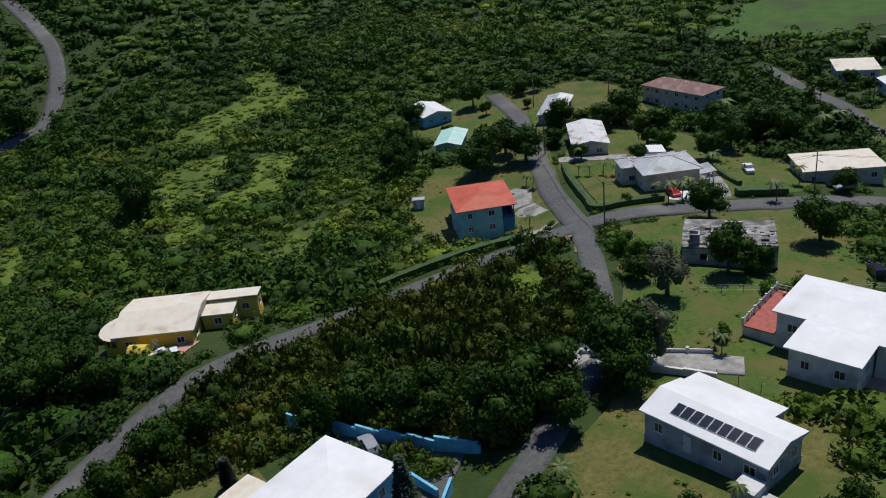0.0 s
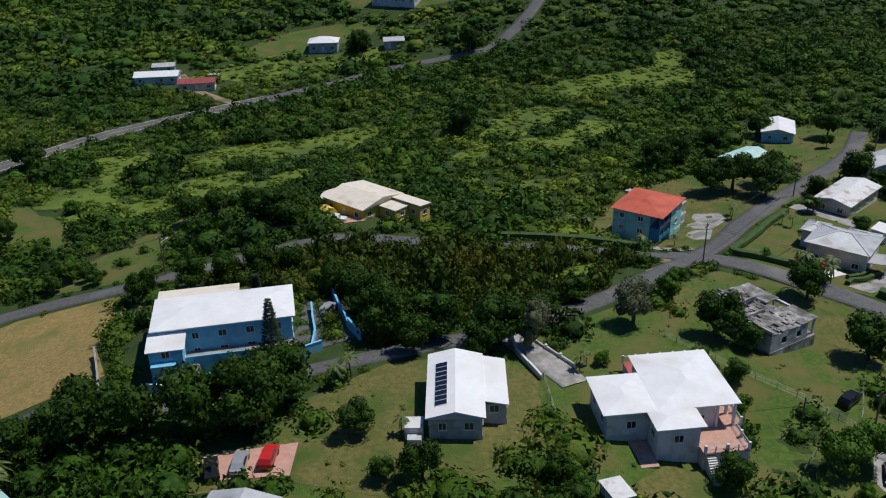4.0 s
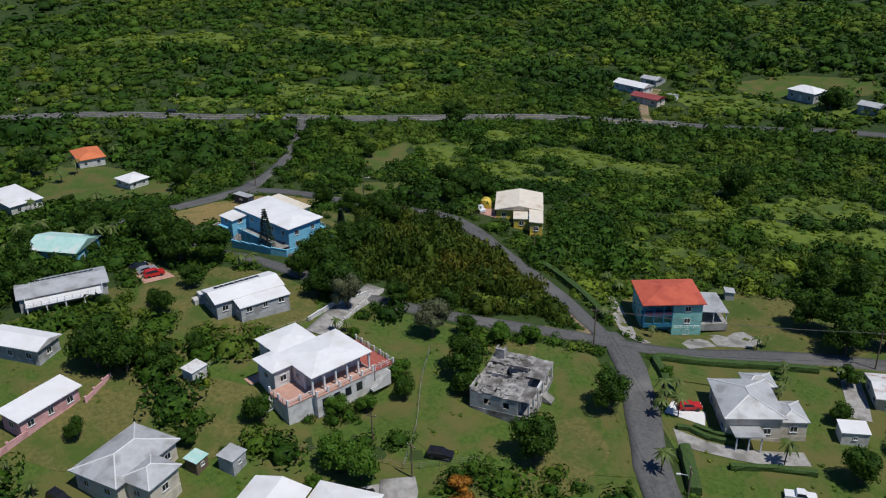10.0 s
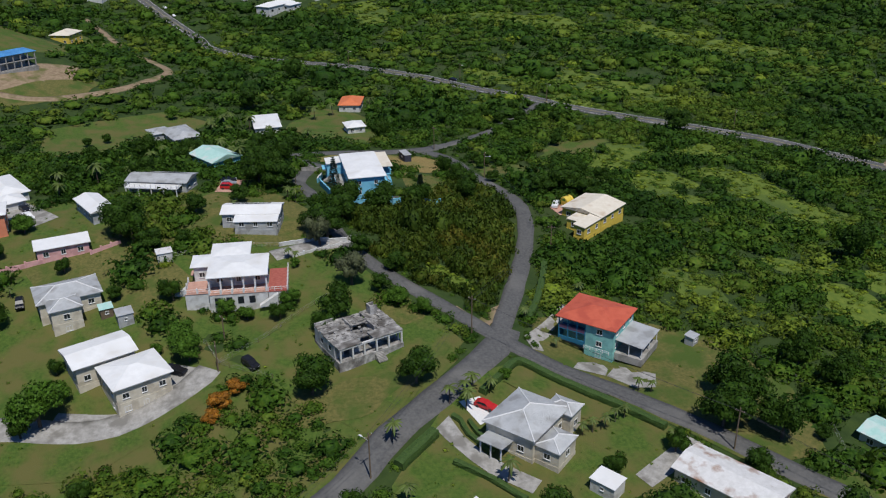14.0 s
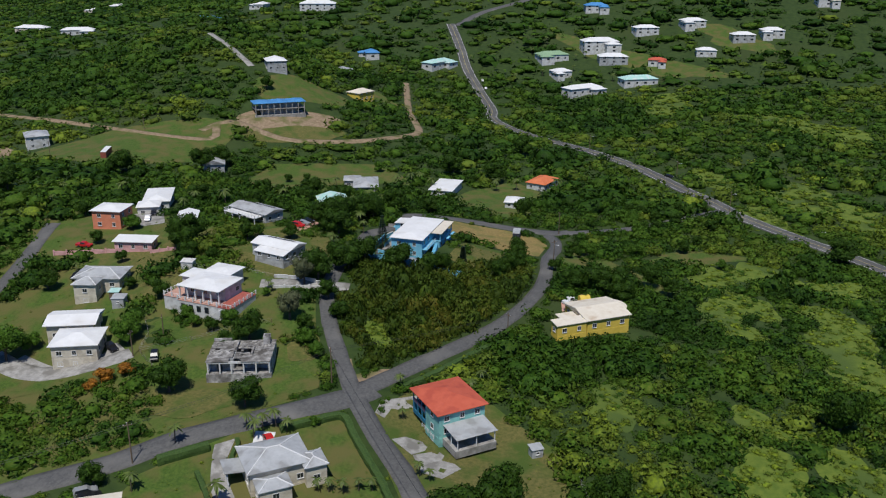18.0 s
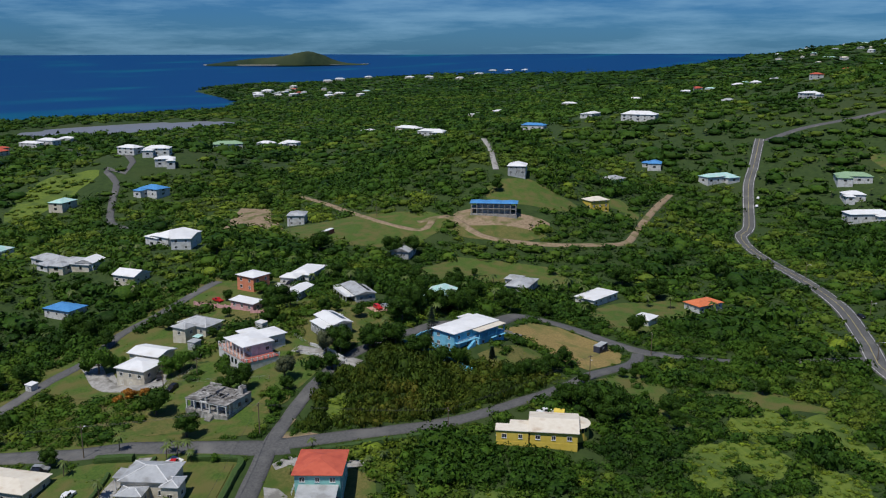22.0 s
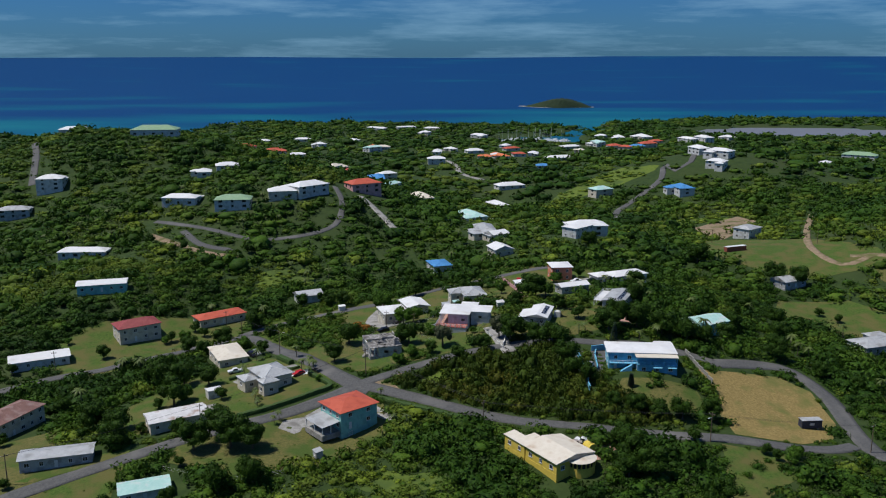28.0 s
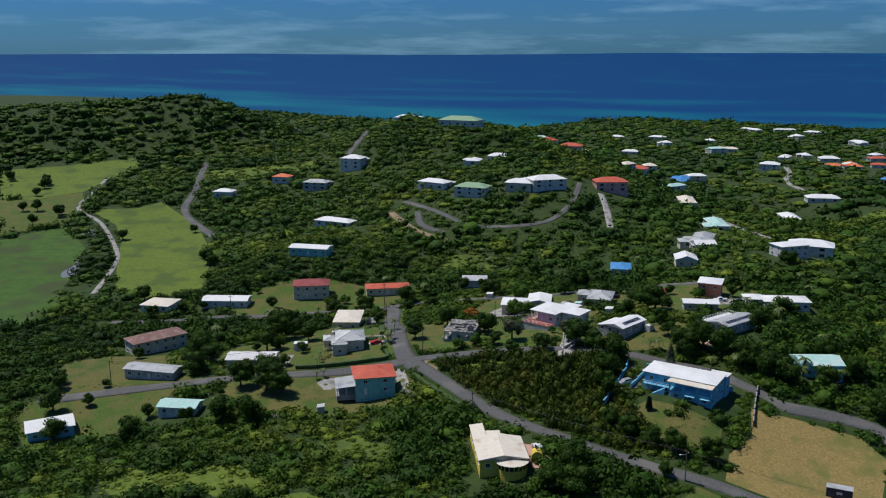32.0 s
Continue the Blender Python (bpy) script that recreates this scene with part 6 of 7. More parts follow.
CENTRE = (-20.0, 20.0)
near_t = [bush_template(s, 9, 185, 0.165, 6, 3, 1) for s in range(14)]
mid_t = [bush_template(20 + s, 7, 70, 0.20, 6, 3, 1) for s in range(14)]
far_t = [bush_template(40 + s, 5, 26, 0.29, 6, 3, 1) for s in range(8)]
TRIANGLE = [(-1.9, 4.3), (-7.9, 8.8), (-23.9, 16.1), (-43.5, 23), (-57, 27.5), (-67, 29.4), (-89.5, 28), (-97.5, 19), (-81, 10.5), (-74.9, 2.4), (-72.8, -11.5), (-65.4, -21.1), (-47.9, -17.1), (-34.2, -11.4), (-18.2, -4)]
GAP_BB = [(min(p[0] for p in c), max(p[0] for p in c), min(p[1] for p in c), max(p[1] for p in c), c) for c in GAPS]
rnd = random.Random(11)
near_items, olive_items, mid_items, far_items, gap_items = [], [], [], [], []


def noise2(x, y, s):
    return noise.noise(Vector((x * s, y * s, 3.7)))


def in_gap(x, y):
    return any(a < x < b and c < y < d and inside(x, y, pts) for a, b, c, d, pts in GAP_BB)


def plant_tone(x, y):
    """Broad drifts of dark and light scrub, with each plant a little off."""
    t = 0.40 + 0.42 * noise2(x + 40, y, 0.018) + 0.26 * noise2(x, y + 90, 0.06) + rnd.gauss(0, 0.13)
    if rnd.random() < 0.05:
        t += 0.3
    return min(max(t, 0.0), 0.86)


def plants(x0, x1, y0, y1, d, hole, rmin, rmax, low, tall, out, limit=0.75, check=1.0, yard=0.6, sink=0.3, power=1.6, only=None, shift=0.0):
    x = x0
    while x < x1:
        y = y0
        while y < y1:
            px, py = x + rnd.uniform(-0.5, 0.5) * d, y + rnd.uniform(-0.5, 0.5) * d
            y += d
            if hole and hole[0] < px < hole[1] and hole[2] < py < hole[3]:
                continue
            if only and not only(px, py):
                continue
            r = rmin + (rmax - rmin) * rnd.random() ** power
            hf, tone = rnd.uniform(low, tall), max(0.0, plant_tone(px, py) + shift)
            big = noise2(px + 9, py - 70, 0.03)
            if big > 0.2:
                r *= 1.3
                hf *= 1.15
                tone *= 0.55
            if noise2(px, py, 2.2 / (d * 8)) > limit:
                continue
            if in_gap(px, py):
                for _ in range(5):
                    qx, qy, qr = px + rnd.uniform(-0.5, 0.5) * d, py + rnd.uniform(-0.5, 0.5) * d, rmin * rnd.uniform(0.3, 0.75)
                    if free(qx, qy, qr, yard):
                        gap_items.append((qx, qy, h1(qx, qy) - 0.1, qr, rnd.uniform(0.3, 0.65), rnd.uniform(0, 6.28), rnd.choice([0.25, 0.6, 0.75, 0.85, 0.95]) + rnd.uniform(-0.08, 0.08)))
                continue
            if free(px, py, r * check, yard):
                out.append((px, py, h1(px, py) - sink * r * hf, r, hf, rnd.uniform(0, 6.28), tone))
        x += d


def ashore(x, y):
    if y < float(coast_y(x)) + 22 or ((x + 510) / 200.0) ** 2 + ((y + 1130) / 105.0) ** 2 < 1:
        return False
    return ((x + 88) / 80.0) ** 2 + ((y + 975) / 76.0) ** 2 > 1 and math.hypot(x + 150, y + 1105) > 40


plants(-190, 170, -130, 200, 4.4, None, 2.2, 5.6, 0.5, 1.0, near_items, only=lambda x, y: not inside(x, y, TRIANGLE))
plants(-100, 4, -26, 32, 3.0, None, 2.0, 3.4, 1.15, 1.85, olive_items, limit=2.0, yard=0.4, only=lambda x, y: inside(x, y, TRIANGLE), shift=-0.14)
plants(-480, 420, -420, 420, 7.9, (-188, 168, -128, 198), 4.0, 8.6, 0.42, 0.92, mid_items, check=0.8, shift=0.06)
plants(-1500, 1000, -1450, 700, 16.8, (-475, 415, -415, 415), 6.5, 13.5, 0.36, 0.7, far_items, check=0.6, yard=1.0, shift=-0.02, only=lambda x, y: ashore(x, y) and not (415 < x < 800 and -520 < y < -60))
plants(415, 800, -520, -60, 10.5, None, 5.5, 10.5, 0.5, 0.8, far_items, check=0.7, yard=2.0)
# the far land's leaf tone is lowered, with its cloud shadow put into the colour
plants(-3200, -1500, -2500, 700, 42.0, None, 18, 34, 0.22, 0.36, far_items, check=0.5, yard=1.0, only=ashore, shift=-0.2)
plants(-1500, -900, -2200, -1450, 26.0, None, 11, 20, 0.26, 0.42, far_items, check=0.5, yard=1.0, only=ashore, shift=-0.2)
for pts, w in ROADS:
    for k, (ax, ay) in enumerate(pts[1:-1]):
        if not (-480 < ax < 420 and -420 < ay < 420):
            continue
        dx, dy = pts[k + 2][0] - pts[k][0], pts[k + 2][1] - pts[k][1]
        ln = math.hypot(dx, dy) or 1.0
        for _ in range(4):
            side = rnd.choice((-1, 1))
            r = rnd.uniform(0.7, 1.9)
            o, al = side * (w + 0.62 * r + rnd.uniform(0.1, 2.6)), rnd.uniform(-0.5, 0.5)
            px, py = ax - dy / ln * o + dx * al, ay + dx / ln * o + dy * al
            if free(px, py, r, 0.5):
                (near_items if -190 < px < 170 and -130 < py < 200 else mid_items).append((px, py, h1(px, py) - 0.3 * r, r, rnd.uniform(0.6, 1.1), rnd.uniform(0, 6.28), plant_tone(px, py)))
# shrubs in the gardens: x, y, radius
for px, py, r in ((-18.2, -48.2, 2.4), (-18.6, -51.2, 2.0), (-18.4, -44.8, 1.6), (-17.4, -36.0, 2.3), (-22.0, -54.5, 1.6), (-104.2, 3.2, 3.6), (-93.4, 6.4, 2.4), (-90.6, 7.6, 1.6), (-74.4, 2.6, 2.6), (-114, 44, 2.2), (-110, 49, 1.6), (-118, 40, 1.5), (-122, 43, 2.6), (-106, 58, 2.0),
                  (-52.9, 58.9, 2.4), (-50.5, 55.7, 2.9), (-48.0, 52.8, 2.6), (-45.6, 49.8, 2.9), (-43.0, 47.0, 2.7), (-41.9, 43.4, 2.8), (-44.8, 40.2, 2.3), (-49.4, 38.4, 2.0), (-54.4, 38.8, 1.8)):
    near_items.append((px, py, h1(px, py) - 0.2 * r, r, rnd.uniform(0.9, 1.15), rnd.uniform(0, 6.28), rnd.uniform(0.05, 0.35)))
weed_items = []
for a, b, c, d, pts in CLEAR_BB:
    if a > -120 and b < 110 and c > -140 and d < 110:
        for _ in range(int((b - a) * (d - c) * 0.16)):
            px, py = rnd.uniform(a, b), rnd.uniform(c, d)
            if inside(px, py, pts) and noise2(px, py, 0.13) > -0.05 and not any(foot_gap(px, py, ft) < 0.8 for ft in FOOT_IX.get((int(px // 24), int(py // 24)), ())):
                if any((qx - px) ** 2 + (qy - py) ** 2 < (w + 0.3) ** 2 for qx, qy, w in ROAD_INDEX.get((int(px // 12), int(py // 12)), ())):
                    continue
                r = 0.18 + 0.5 * rnd.random() ** 3
                weed_items.append((px, py, h1(px, py) + 0.02, r, rnd.uniform(0.35, 0.7), rnd.uniform(0, 6.28), rnd.uniform(0.3, 0.95)))
scatter("low_scrub", [bush_template(80 + s, 5, 44, 0.2, 6, 3, 1) for s in range(6)], gap_items, M_BUSH, "low yellow-green growth in the gaps of the scrub", "scrub")
scatter("weeds", [bush_template(70 + s, 3, 14, 0.35, 5, 3, 1) for s in range(4)], weed_items, M_BUSH, "tufts of weeds and low herbs in the lawns", "weeds")
scatter("thicket", near_t, near_items, M_BUSH, "dense green tropical scrub thicket", "scrub")
scatter("thicket", near_t, olive_items, M_BUSH_OLIVE, "olive and rust-tinged thorn scrub between the lanes", "scrub")
scatter("scrub", mid_t, mid_items, M_BUSH, "dense green scrub beyond the houses", "scrub")
scatter("far_woods", far_t, far_items, M_BUSH, "distant green scrub and woods", "woods")


def tree_meshes(seed, height, spread, leaves, size, nlobes):
    g = random.Random(seed)
    lobes = []
    for i in range(nlobes):
        a, r = g.uniform(0, 6.28), spread * math.sqrt(g.random()) * 0.62
        zz = height * g.uniform(0.34, 0.82)
        lobes.append((r * math.cos(a), r * math.sin(a), zz, spread * g.uniform(0.3, 0.48), height * g.uniform(0.16, 0.25)))
    P = leaf_cloud(seed, lobes, leaves, size, 0.7)
    V, T = skin(seed, lobes, 7, 4, 0.7)
    n = len(V)
    crown = (np.concatenate([V, P]), np.concatenate([T, n + np.arange(len(P)).reshape(-1, 3)]))
    s = Shape()
    top = (g.uniform(-0.2, 0.2), g.uniform(-0.2, 0.2), height * 0.45)
    s.tube((0, 0, -0.8), (top[0] * 0.6, top[1] * 0.6, height * 0.22), 0.045 * height, 0.034 * height)
    s.tube((top[0] * 0.6, top[1] * 0.6, height * 0.21), top, 0.033 * height, 0.022 * height)
    for x, y, z, r, h in lobes[:6]:
        s.tube((top[0] * 0.8, top[1] * 0.8, height * 0.32), (x * 0.8, y * 0.8, z), 0.018 * height, 0.006 * height, 5)
    return crown, s


def tree_proto(seed, height, spread, leaves, size, nlobes, leafmat):
    crown, s = tree_meshes(seed, height, spread, leaves, size, nlobes)
    return tri_mesh("crown", crown[0], crown[1], leafmat), s.mesh("trunk", M_BARK)


TREES = {
    "mango": [tree_proto(60 + i, 7.0, 4.2, 2500, 0.31, 14, M_LEAF) for i in range(4)],
    "bright": [tree_proto(70 + i, 6.0, 3.8, 2300, 0.30, 13, M_LEAF_LIGHT) for i in range(2)],
    "grey": [tree_proto(80 + i, 7.5, 3.6, 2400, 0.22, 14, M_LEAF_GREY) for i in range(2)],
    "flame": [tree_proto(85 + i, 4.0, 3.2, 2000, 0.24, 12, M_LEAF_ORANGE) for i in range(1)],
}
TREE_LABEL = {"mango": "broad dark green shade tree with a dense crown", "bright": "bright green garden tree with a round crown", "grey": "sparse grey-green feathery tree", "flame": "low tree with rusty orange foliage"}


def tree(kind, x, y, size=1.0, name="tree"):
    k = int(abs(x * 3 + y * 7)) % len(TREES[kind])
    cm, tm = TREES[kind][k]
    ob = thing(name, x, y, h1(x, y), (x * 37 + y * 11) % 360, TREE_LABEL[kind], "tree", "trees")
    size = min(size * 0.9, 1.5)
    ob.scale = (size, size, size * (0.9 + 0.2 * ((x * 13.7 + y * 5.1) % 1)))
    part("trunk", tm, ob)
    part("crown", cm, ob)
    return ob


def palm_proto(seed):
    g = random.Random(seed)
    s = Shape()
    lean = g.uniform(-0.6, 0.6)
    pts = [(lean * (k / 5) ** 2, 0, -0.5 + 6.3 * k / 5) for k in range(6)]
    for a, b in zip(pts, pts[1:]):
        s.tube(a, b, 0.16, 0.14, 7)
    V, T = [], []
    for i in range(15):
        a, up = 2 * math.pi * i / 15 + g.uniform(-0.2, 0.2), g.uniform(-0.3, 0.9)
        L = g.uniform(2.1, 2.8)
        prev = None
        for k in range(7):
            t = k / 6
            r, z = L * t, 5.75 + up * L * t * 0.8 - 1.5 * t * t * L * 0.5
            w = 0.34 * math.sin(math.pi * (0.12 + 0.85 * t))
            c = (pts[-1][0] + r * math.cos(a), r * math.sin(a), z)
            nx, ny = -math.sin(a) * w, math.cos(a) * w
            row = len(V)
            V += [(c[0] - nx, c[1] - ny, c[2] - 0.22 * w / 0.34), c, (c[0] + nx, c[1] + ny, c[2] - 0.22 * w / 0.34)]
            if prev is not None:
                for j in (0, 1):
                    T += [(prev + j, row + j, row + j + 1), (prev + j, row + j + 1, prev + j + 1)]
            prev = row
    return tri_mesh("fronds", np.array(V), np.array(T), M_PALM), s.mesh("trunk", M_BARK)


PALMS = [palm_proto(s) for s in range(3)]


def palm(x, y, size=1.0):
    k = int(abs(x * 3 + y * 7)) % 3
    ob = thing("palm_tree", x, y, h1(x, y), (x * 41 + y * 17) % 360, "coconut palm with arching fronds", "palm tree", "palms")
    ob.scale = (size,) * 3
    part("trunk", PALMS[k][1], ob)
    part("fronds", PALMS[k][0], ob)


# ---- poles ----
def utility_pole(x, y, h=9.0, lamp=None, ang=0.0):
    z = h1(x, y)
    ob = thing("utility_pole", x, y, z, ang, "dark timber utility pole" + (" with a street lamp" if lamp else ""), "utility pole", "utility poles")
    part("pole", Shape().tube((0, 0, -0.8), (0, 0, h), 0.16, 0.11, 8).mesh("pole", M_WOOD), ob)
    part("cross_arm", Shape().box(-0.9, -0.06, h - 0.75, 0.9, 0.06, h - 0.6).mesh("cross_arm", M_WOOD), ob)
    for o in (-0.8, 0.8):
        part("insulator", Shape().tube((o, 0, h - 0.6), (o, 0, h - 0.42), 0.05, 0.04, 6).mesh("insulator", M_TRIM), ob)
    if lamp:
        arm = part("lamp_arm", Shape().tube((0, 0, h - 1.6), (0, 1.6, h - 1.25), 0.04, 0.04, 6).mesh("lamp_arm", M_TRIM), ob)
        part("lamp_head", Shape().box(-0.14, 1.5, h - 1.36, 0.14, 2.15, h - 1.2).mesh("lamp_head", M_TRIM), arm)
    return (x, y, z + h - 0.5)


# ---- smaller things ----
def wire(a, b, sag=0.8):
    """A hanging cable between two points."""
    a, b = Vector(a), Vector(b)
    n = 10
    P = [a + (b - a) * (k / n) - Vector((0, 0, 4 * sag * (k / n) * (1 - k / n))) for k in range(n + 1)]
    side = Vector((-(b - a).y, (b - a).x, 0)).normalized() * 0.025
    up = Vector((0, 0, 0.025))
    s = Shape()
    for q in P:
        s.v += [tuple(q + side), tuple(q + up), tuple(q - side), tuple(q - up)]
    s.f = [(4 * k + i, 4 * k + (i + 1) % 4, 4 * k + 4 + (i + 1) % 4, 4 * k + 4 + i) for k in range(n) for i in range(4)]
    tagged(new("power_line", s.mesh("power_line", M_DARK)), "thin dark overhead power line between poles", "power line")


tops = [utility_pole(*q) for q in ((0.1, 0.6, 9.5, None, 40), (36, -26.6, 9.5, True, 130), (70.1, -70.4, 9, None, 40), (-39.3, 32.1, 8.5, None, 60), (-103.9, 32.5, 9, True, -40), (-150.9, 26.3, 9, None, 40), (42.5, 37.6, 9, None, 40), (85, 66, 9, None, 40))]
for i, j in ((0, 1), (1, 2), (0, 3), (3, 4), (4, 5), (0, 6), (6, 7)):
    for o in (-0.5, 0.5):
        wire((tops[i][0] + o * 0.6, tops[i][1] + o * 0.6, tops[i][2]), (tops[j][0] + o * 0.6, tops[j][1] + o * 0.6, tops[j][2]))
for q in ((-201, 88, 8.5, True, 20), (-261.3, 64.2, 8.5, True, 30), (-148.2, 148.3, 8.5, True, 40), (-311.5, 15.5, 8.5, True, 30), (0.6, -51.3, 7, None, 0), (-10.2, -49.9, 6, None, 30), (59.2, -56.1, 8, None, 0), (117.5, -20.3, 8, None, 20), (104.5, 51.2, 8, None, 20), (-206.4, -191.4, 8, None, 20), (-155.9, -205.8, 8, None, 20), (-32.6, 203.6, 8, None, 20)):
    utility_pole(*q)


def hedge(pts, w, h, label="clipped dark green garden hedge"):
    L = spline(pts, 1.2)
    V, F = [], []
    g = random.Random(int(abs(pts[0][0] * 10)) + 3)
    n = 7
    for i, p in enumerate(L):
        t = (L[min(i + 1, len(L) - 1)] - L[max(i - 1, 0)]).normalized()
        m = Vector((-t.y, t.x))
        z = h1(p.x, p.y)
        for k, (o, u) in enumerate(((-0.5, -0.2), (-0.52, 0.5), (-0.46, 0.95), (0, 1.03), (0.46, 0.95), (0.52, 0.5), (0.5, -0.2))):
            q = p + m * (o * w + g.uniform(-0.08, 0.08))
            V.append((q.x, q.y, z + u * h + g.uniform(-0.07, 0.07)))
    for i in range(len(L) - 1):
        for k in range(n - 1):
            F.append((i * n + k, i * n + k + 1, (i + 1) * n + k + 1, (i + 1) * n + k))
    F += [tuple(range(n - 1, -1, -1)), tuple(range((len(L) - 1) * n, len(L) * n))]
    P = []
    gg = np.random.default_rng(5)
    tagged(new("hedge", mesh_from("hedge", V, F, M_HEDGE)), label, "hedge", "garden hedges")


hedge([(19.5, -2.5), (14.7, 2.8), (10.5, 7.6), (15.2, 12), (21.1, 17.1), (27.6, 22.8), (34.8, 28.1)], 1.5, 1.3)
hedge([(35, -21.6), (28.5, -13.8)], 2.0, 1.6)
hedge([(24.7, -9.6), (26.5, -8.4), (29.8, -7.9), (35, -4.8)], 0.9, 0.9)
hedge([(26.6, -6.9), (30, -6.1), (33.4, -4.0)], 0.9, 0.9)
hedge([(36, -12), (41, -7), (47, -2.5)], 1.0, 1.0)
hedge([(-33.5, 28.4), (-25.4, 25.2), (-13.6, 19.6), (-6.4, 15.2)], 1.6, 1.6, "tall clipped hedge along the lane")

patch("garden_lawn", [(16.3, 2.6), (12.3, 7.4), (22, 15.9), (29, 21.8), (31, 17), (27, 10.5), (21.5, 6.5)], M_LAWN, "clipped green garden lawn inside the hedge", off=0.2, clear=False)
patch("driveway", [(-6.8, 19), (-0.4, 12.3), (4.6, 12.7), (5.1, 15), (1.6, 15.2), (-3.3, 20.4), (-9, 25.6), (-13.2, 28.2), (-14, 26)], M_CONCRETE, "curved concrete drive beside the red-roofed house", off=0.12, clear=False)
patch("driveway", [(11.5, 19.1), (6.2, 23), (9.2, 28.2), (15, 24.7)], M_CONCRETE, "cracked concrete forecourt", off=0.12, clear=False)
patch("driveway", [(27.2, -13.3), (24.3, -10.2), (30, -8.8), (35.2, -6), (39, -2.5), (43, 1.5), (45.5, -1), (40, -6.5), (36, -9.1), (30.2, -12.1)], M_CONCRETE, "concrete drive of the hip-roofed house", off=0.12, clear=False)
patch("driveway", [(15, 24.9), (10.5, 29), (15.7, 35.4), (21, 33), (20.6, 28.7)], M_CONCRETE, "pale concrete apron before the carport", off=0.12, clear=False)
patch("driveway", [(5.6, -82.3), (11.4, -68.5), (8, -64), (3.1, -60.5), (-1.5, -54.2), (-5.4, -60.2), (-4.8, -63), (0.5, -61.2), (5.6, -70.1), (3, -81.3)], M_CONCRETE, "worn concrete yard of the two-roofed house", off=0.13, clear=False)
patch("driveway", [(20.9, -7.4), (20.1, -3.2), (26, -1.6), (27.8, -5.1)], M_TRIM, "white paved parking court", off=0.12, clear=False)
patch("driveway", [(37.4, 31), (40.5, 33.5), (46, 24), (48.5, 19), (45.1, 17.5)], M_CONCRETE, "concrete drive of the long house", off=0.12, clear=False)
patch("driveway", [(-81, -19.5), (-68.5, -16), (-68.5, 6), (-76, 6), (-77.5, -8), (-80, -15)], M_ASPHALT, "asphalt parking yard of the blue house", off=0.1, clear=False)
patch("driveway", [(-80.1, -107.5), (-68.5, -96.4), (-73.1, -90.7), (-88.6, -101.7)], M_CONCRETE, "concrete car yard", off=0.12, clear=False)
patch("driveway", [(-90.9, -49.3), (-80.7, -51.4), (-79.3, -44.8), (-92.5, -43.7)], M_TILE, "red earth car yard", off=0.12, clear=False)
patch("driveway", [(-86, 39.6), (-84, 42.6), (-76, 46.8), (-71, 51), (-69.4, 51.6), (-60.4, 42.6), (-66, 41.4), (-73, 41.6), (-80, 39.8)], M_TILE, "terracotta paved yard", off=0.12, clear=False)

# cars: one body shape with cabin, glass and wheels
CAR_MESH = {}


def car_meshes(kind):
    if kind in CAR_MESH:
        return CAR_MESH[kind]
    if kind == "pickup":
        prof = [(-2.5, 0.4), (2.5, 0.4), (2.55, 0.75), (2.35, 0.98), (1.1, 1.05), (0.55, 1.62), (-0.7, 1.66), (-0.85, 1.05), (-2.5, 1.02)]
        glass = [(1.0, 1.08), (0.52, 1.56), (-0.66, 1.59), (-0.78, 1.08)]
    elif kind == "suv":
        prof = [(-2.2, 0.4), (2.2, 0.4), (2.25, 0.8), (2.0, 1.02), (1.0, 1.12), (0.4, 1.68), (-1.8, 1.7), (-2.2, 1.1)]
        glass = [(0.92, 1.15), (0.38, 1.62), (-1.72, 1.63), (-2.0, 1.15)]
    else:
        prof = [(-2.1, 0.35), (2.15, 0.35), (2.2, 0.7), (1.9, 0.88), (0.9, 0.98), (0.25, 1.42), (-1.2, 1.44), (-1.85, 1.0), (-2.15, 0.92)]
        glass = [(0.82, 1.0), (0.22, 1.37), (-1.15, 1.38), (-1.65, 1.02)]

    def side(pts, w, inset):
        n = len(pts)
        zt = max(p[1] for p in pts)
        V = [(x, -w + inset * max(0, z - 1.0) / (zt - 0.99), z) for x, z in pts] + [(x, w - inset * max(0, z - 1.0) / (zt - 0.99), z) for x, z in pts]
        F = [tuple(range(n)), tuple(range(2 * n - 1, n - 1, -1))] + [(i, n + i, n + (i + 1) % n, (i + 1) % n) for i in range(n)]
        return V, F
    b = side(prof, 0.88, 0.16)
    g = side(glass, 0.895, 0.15)
    wheel = Shape().tube((0, -0.11, 0), (0, 0.11, 0), 0.34, 0.34, 12)
    CAR_MESH[kind] = (b, g, wheel)
    return CAR_MESH[kind]


PAINT = {"white": mat("white_car_paint", (0.7, 0.7, 0.7), (0.75, 0.75, 0.75), 1.0, 0.25), "black": mat("black_car_paint", (0.012, 0.012, 0.014), (0.02, 0.02, 0.022), 1.0, 0.2), "red": mat("red_car_paint", (0.45, 0.02, 0.02), (0.5, 0.03, 0.03), 1.0, 0.25),
         "silver": mat("silver_car_paint", (0.4, 0.41, 0.42), (0.46, 0.47, 0.48), 1.0, 0.3, metal=0.4)}
BODY, GLASSM = {}, {}


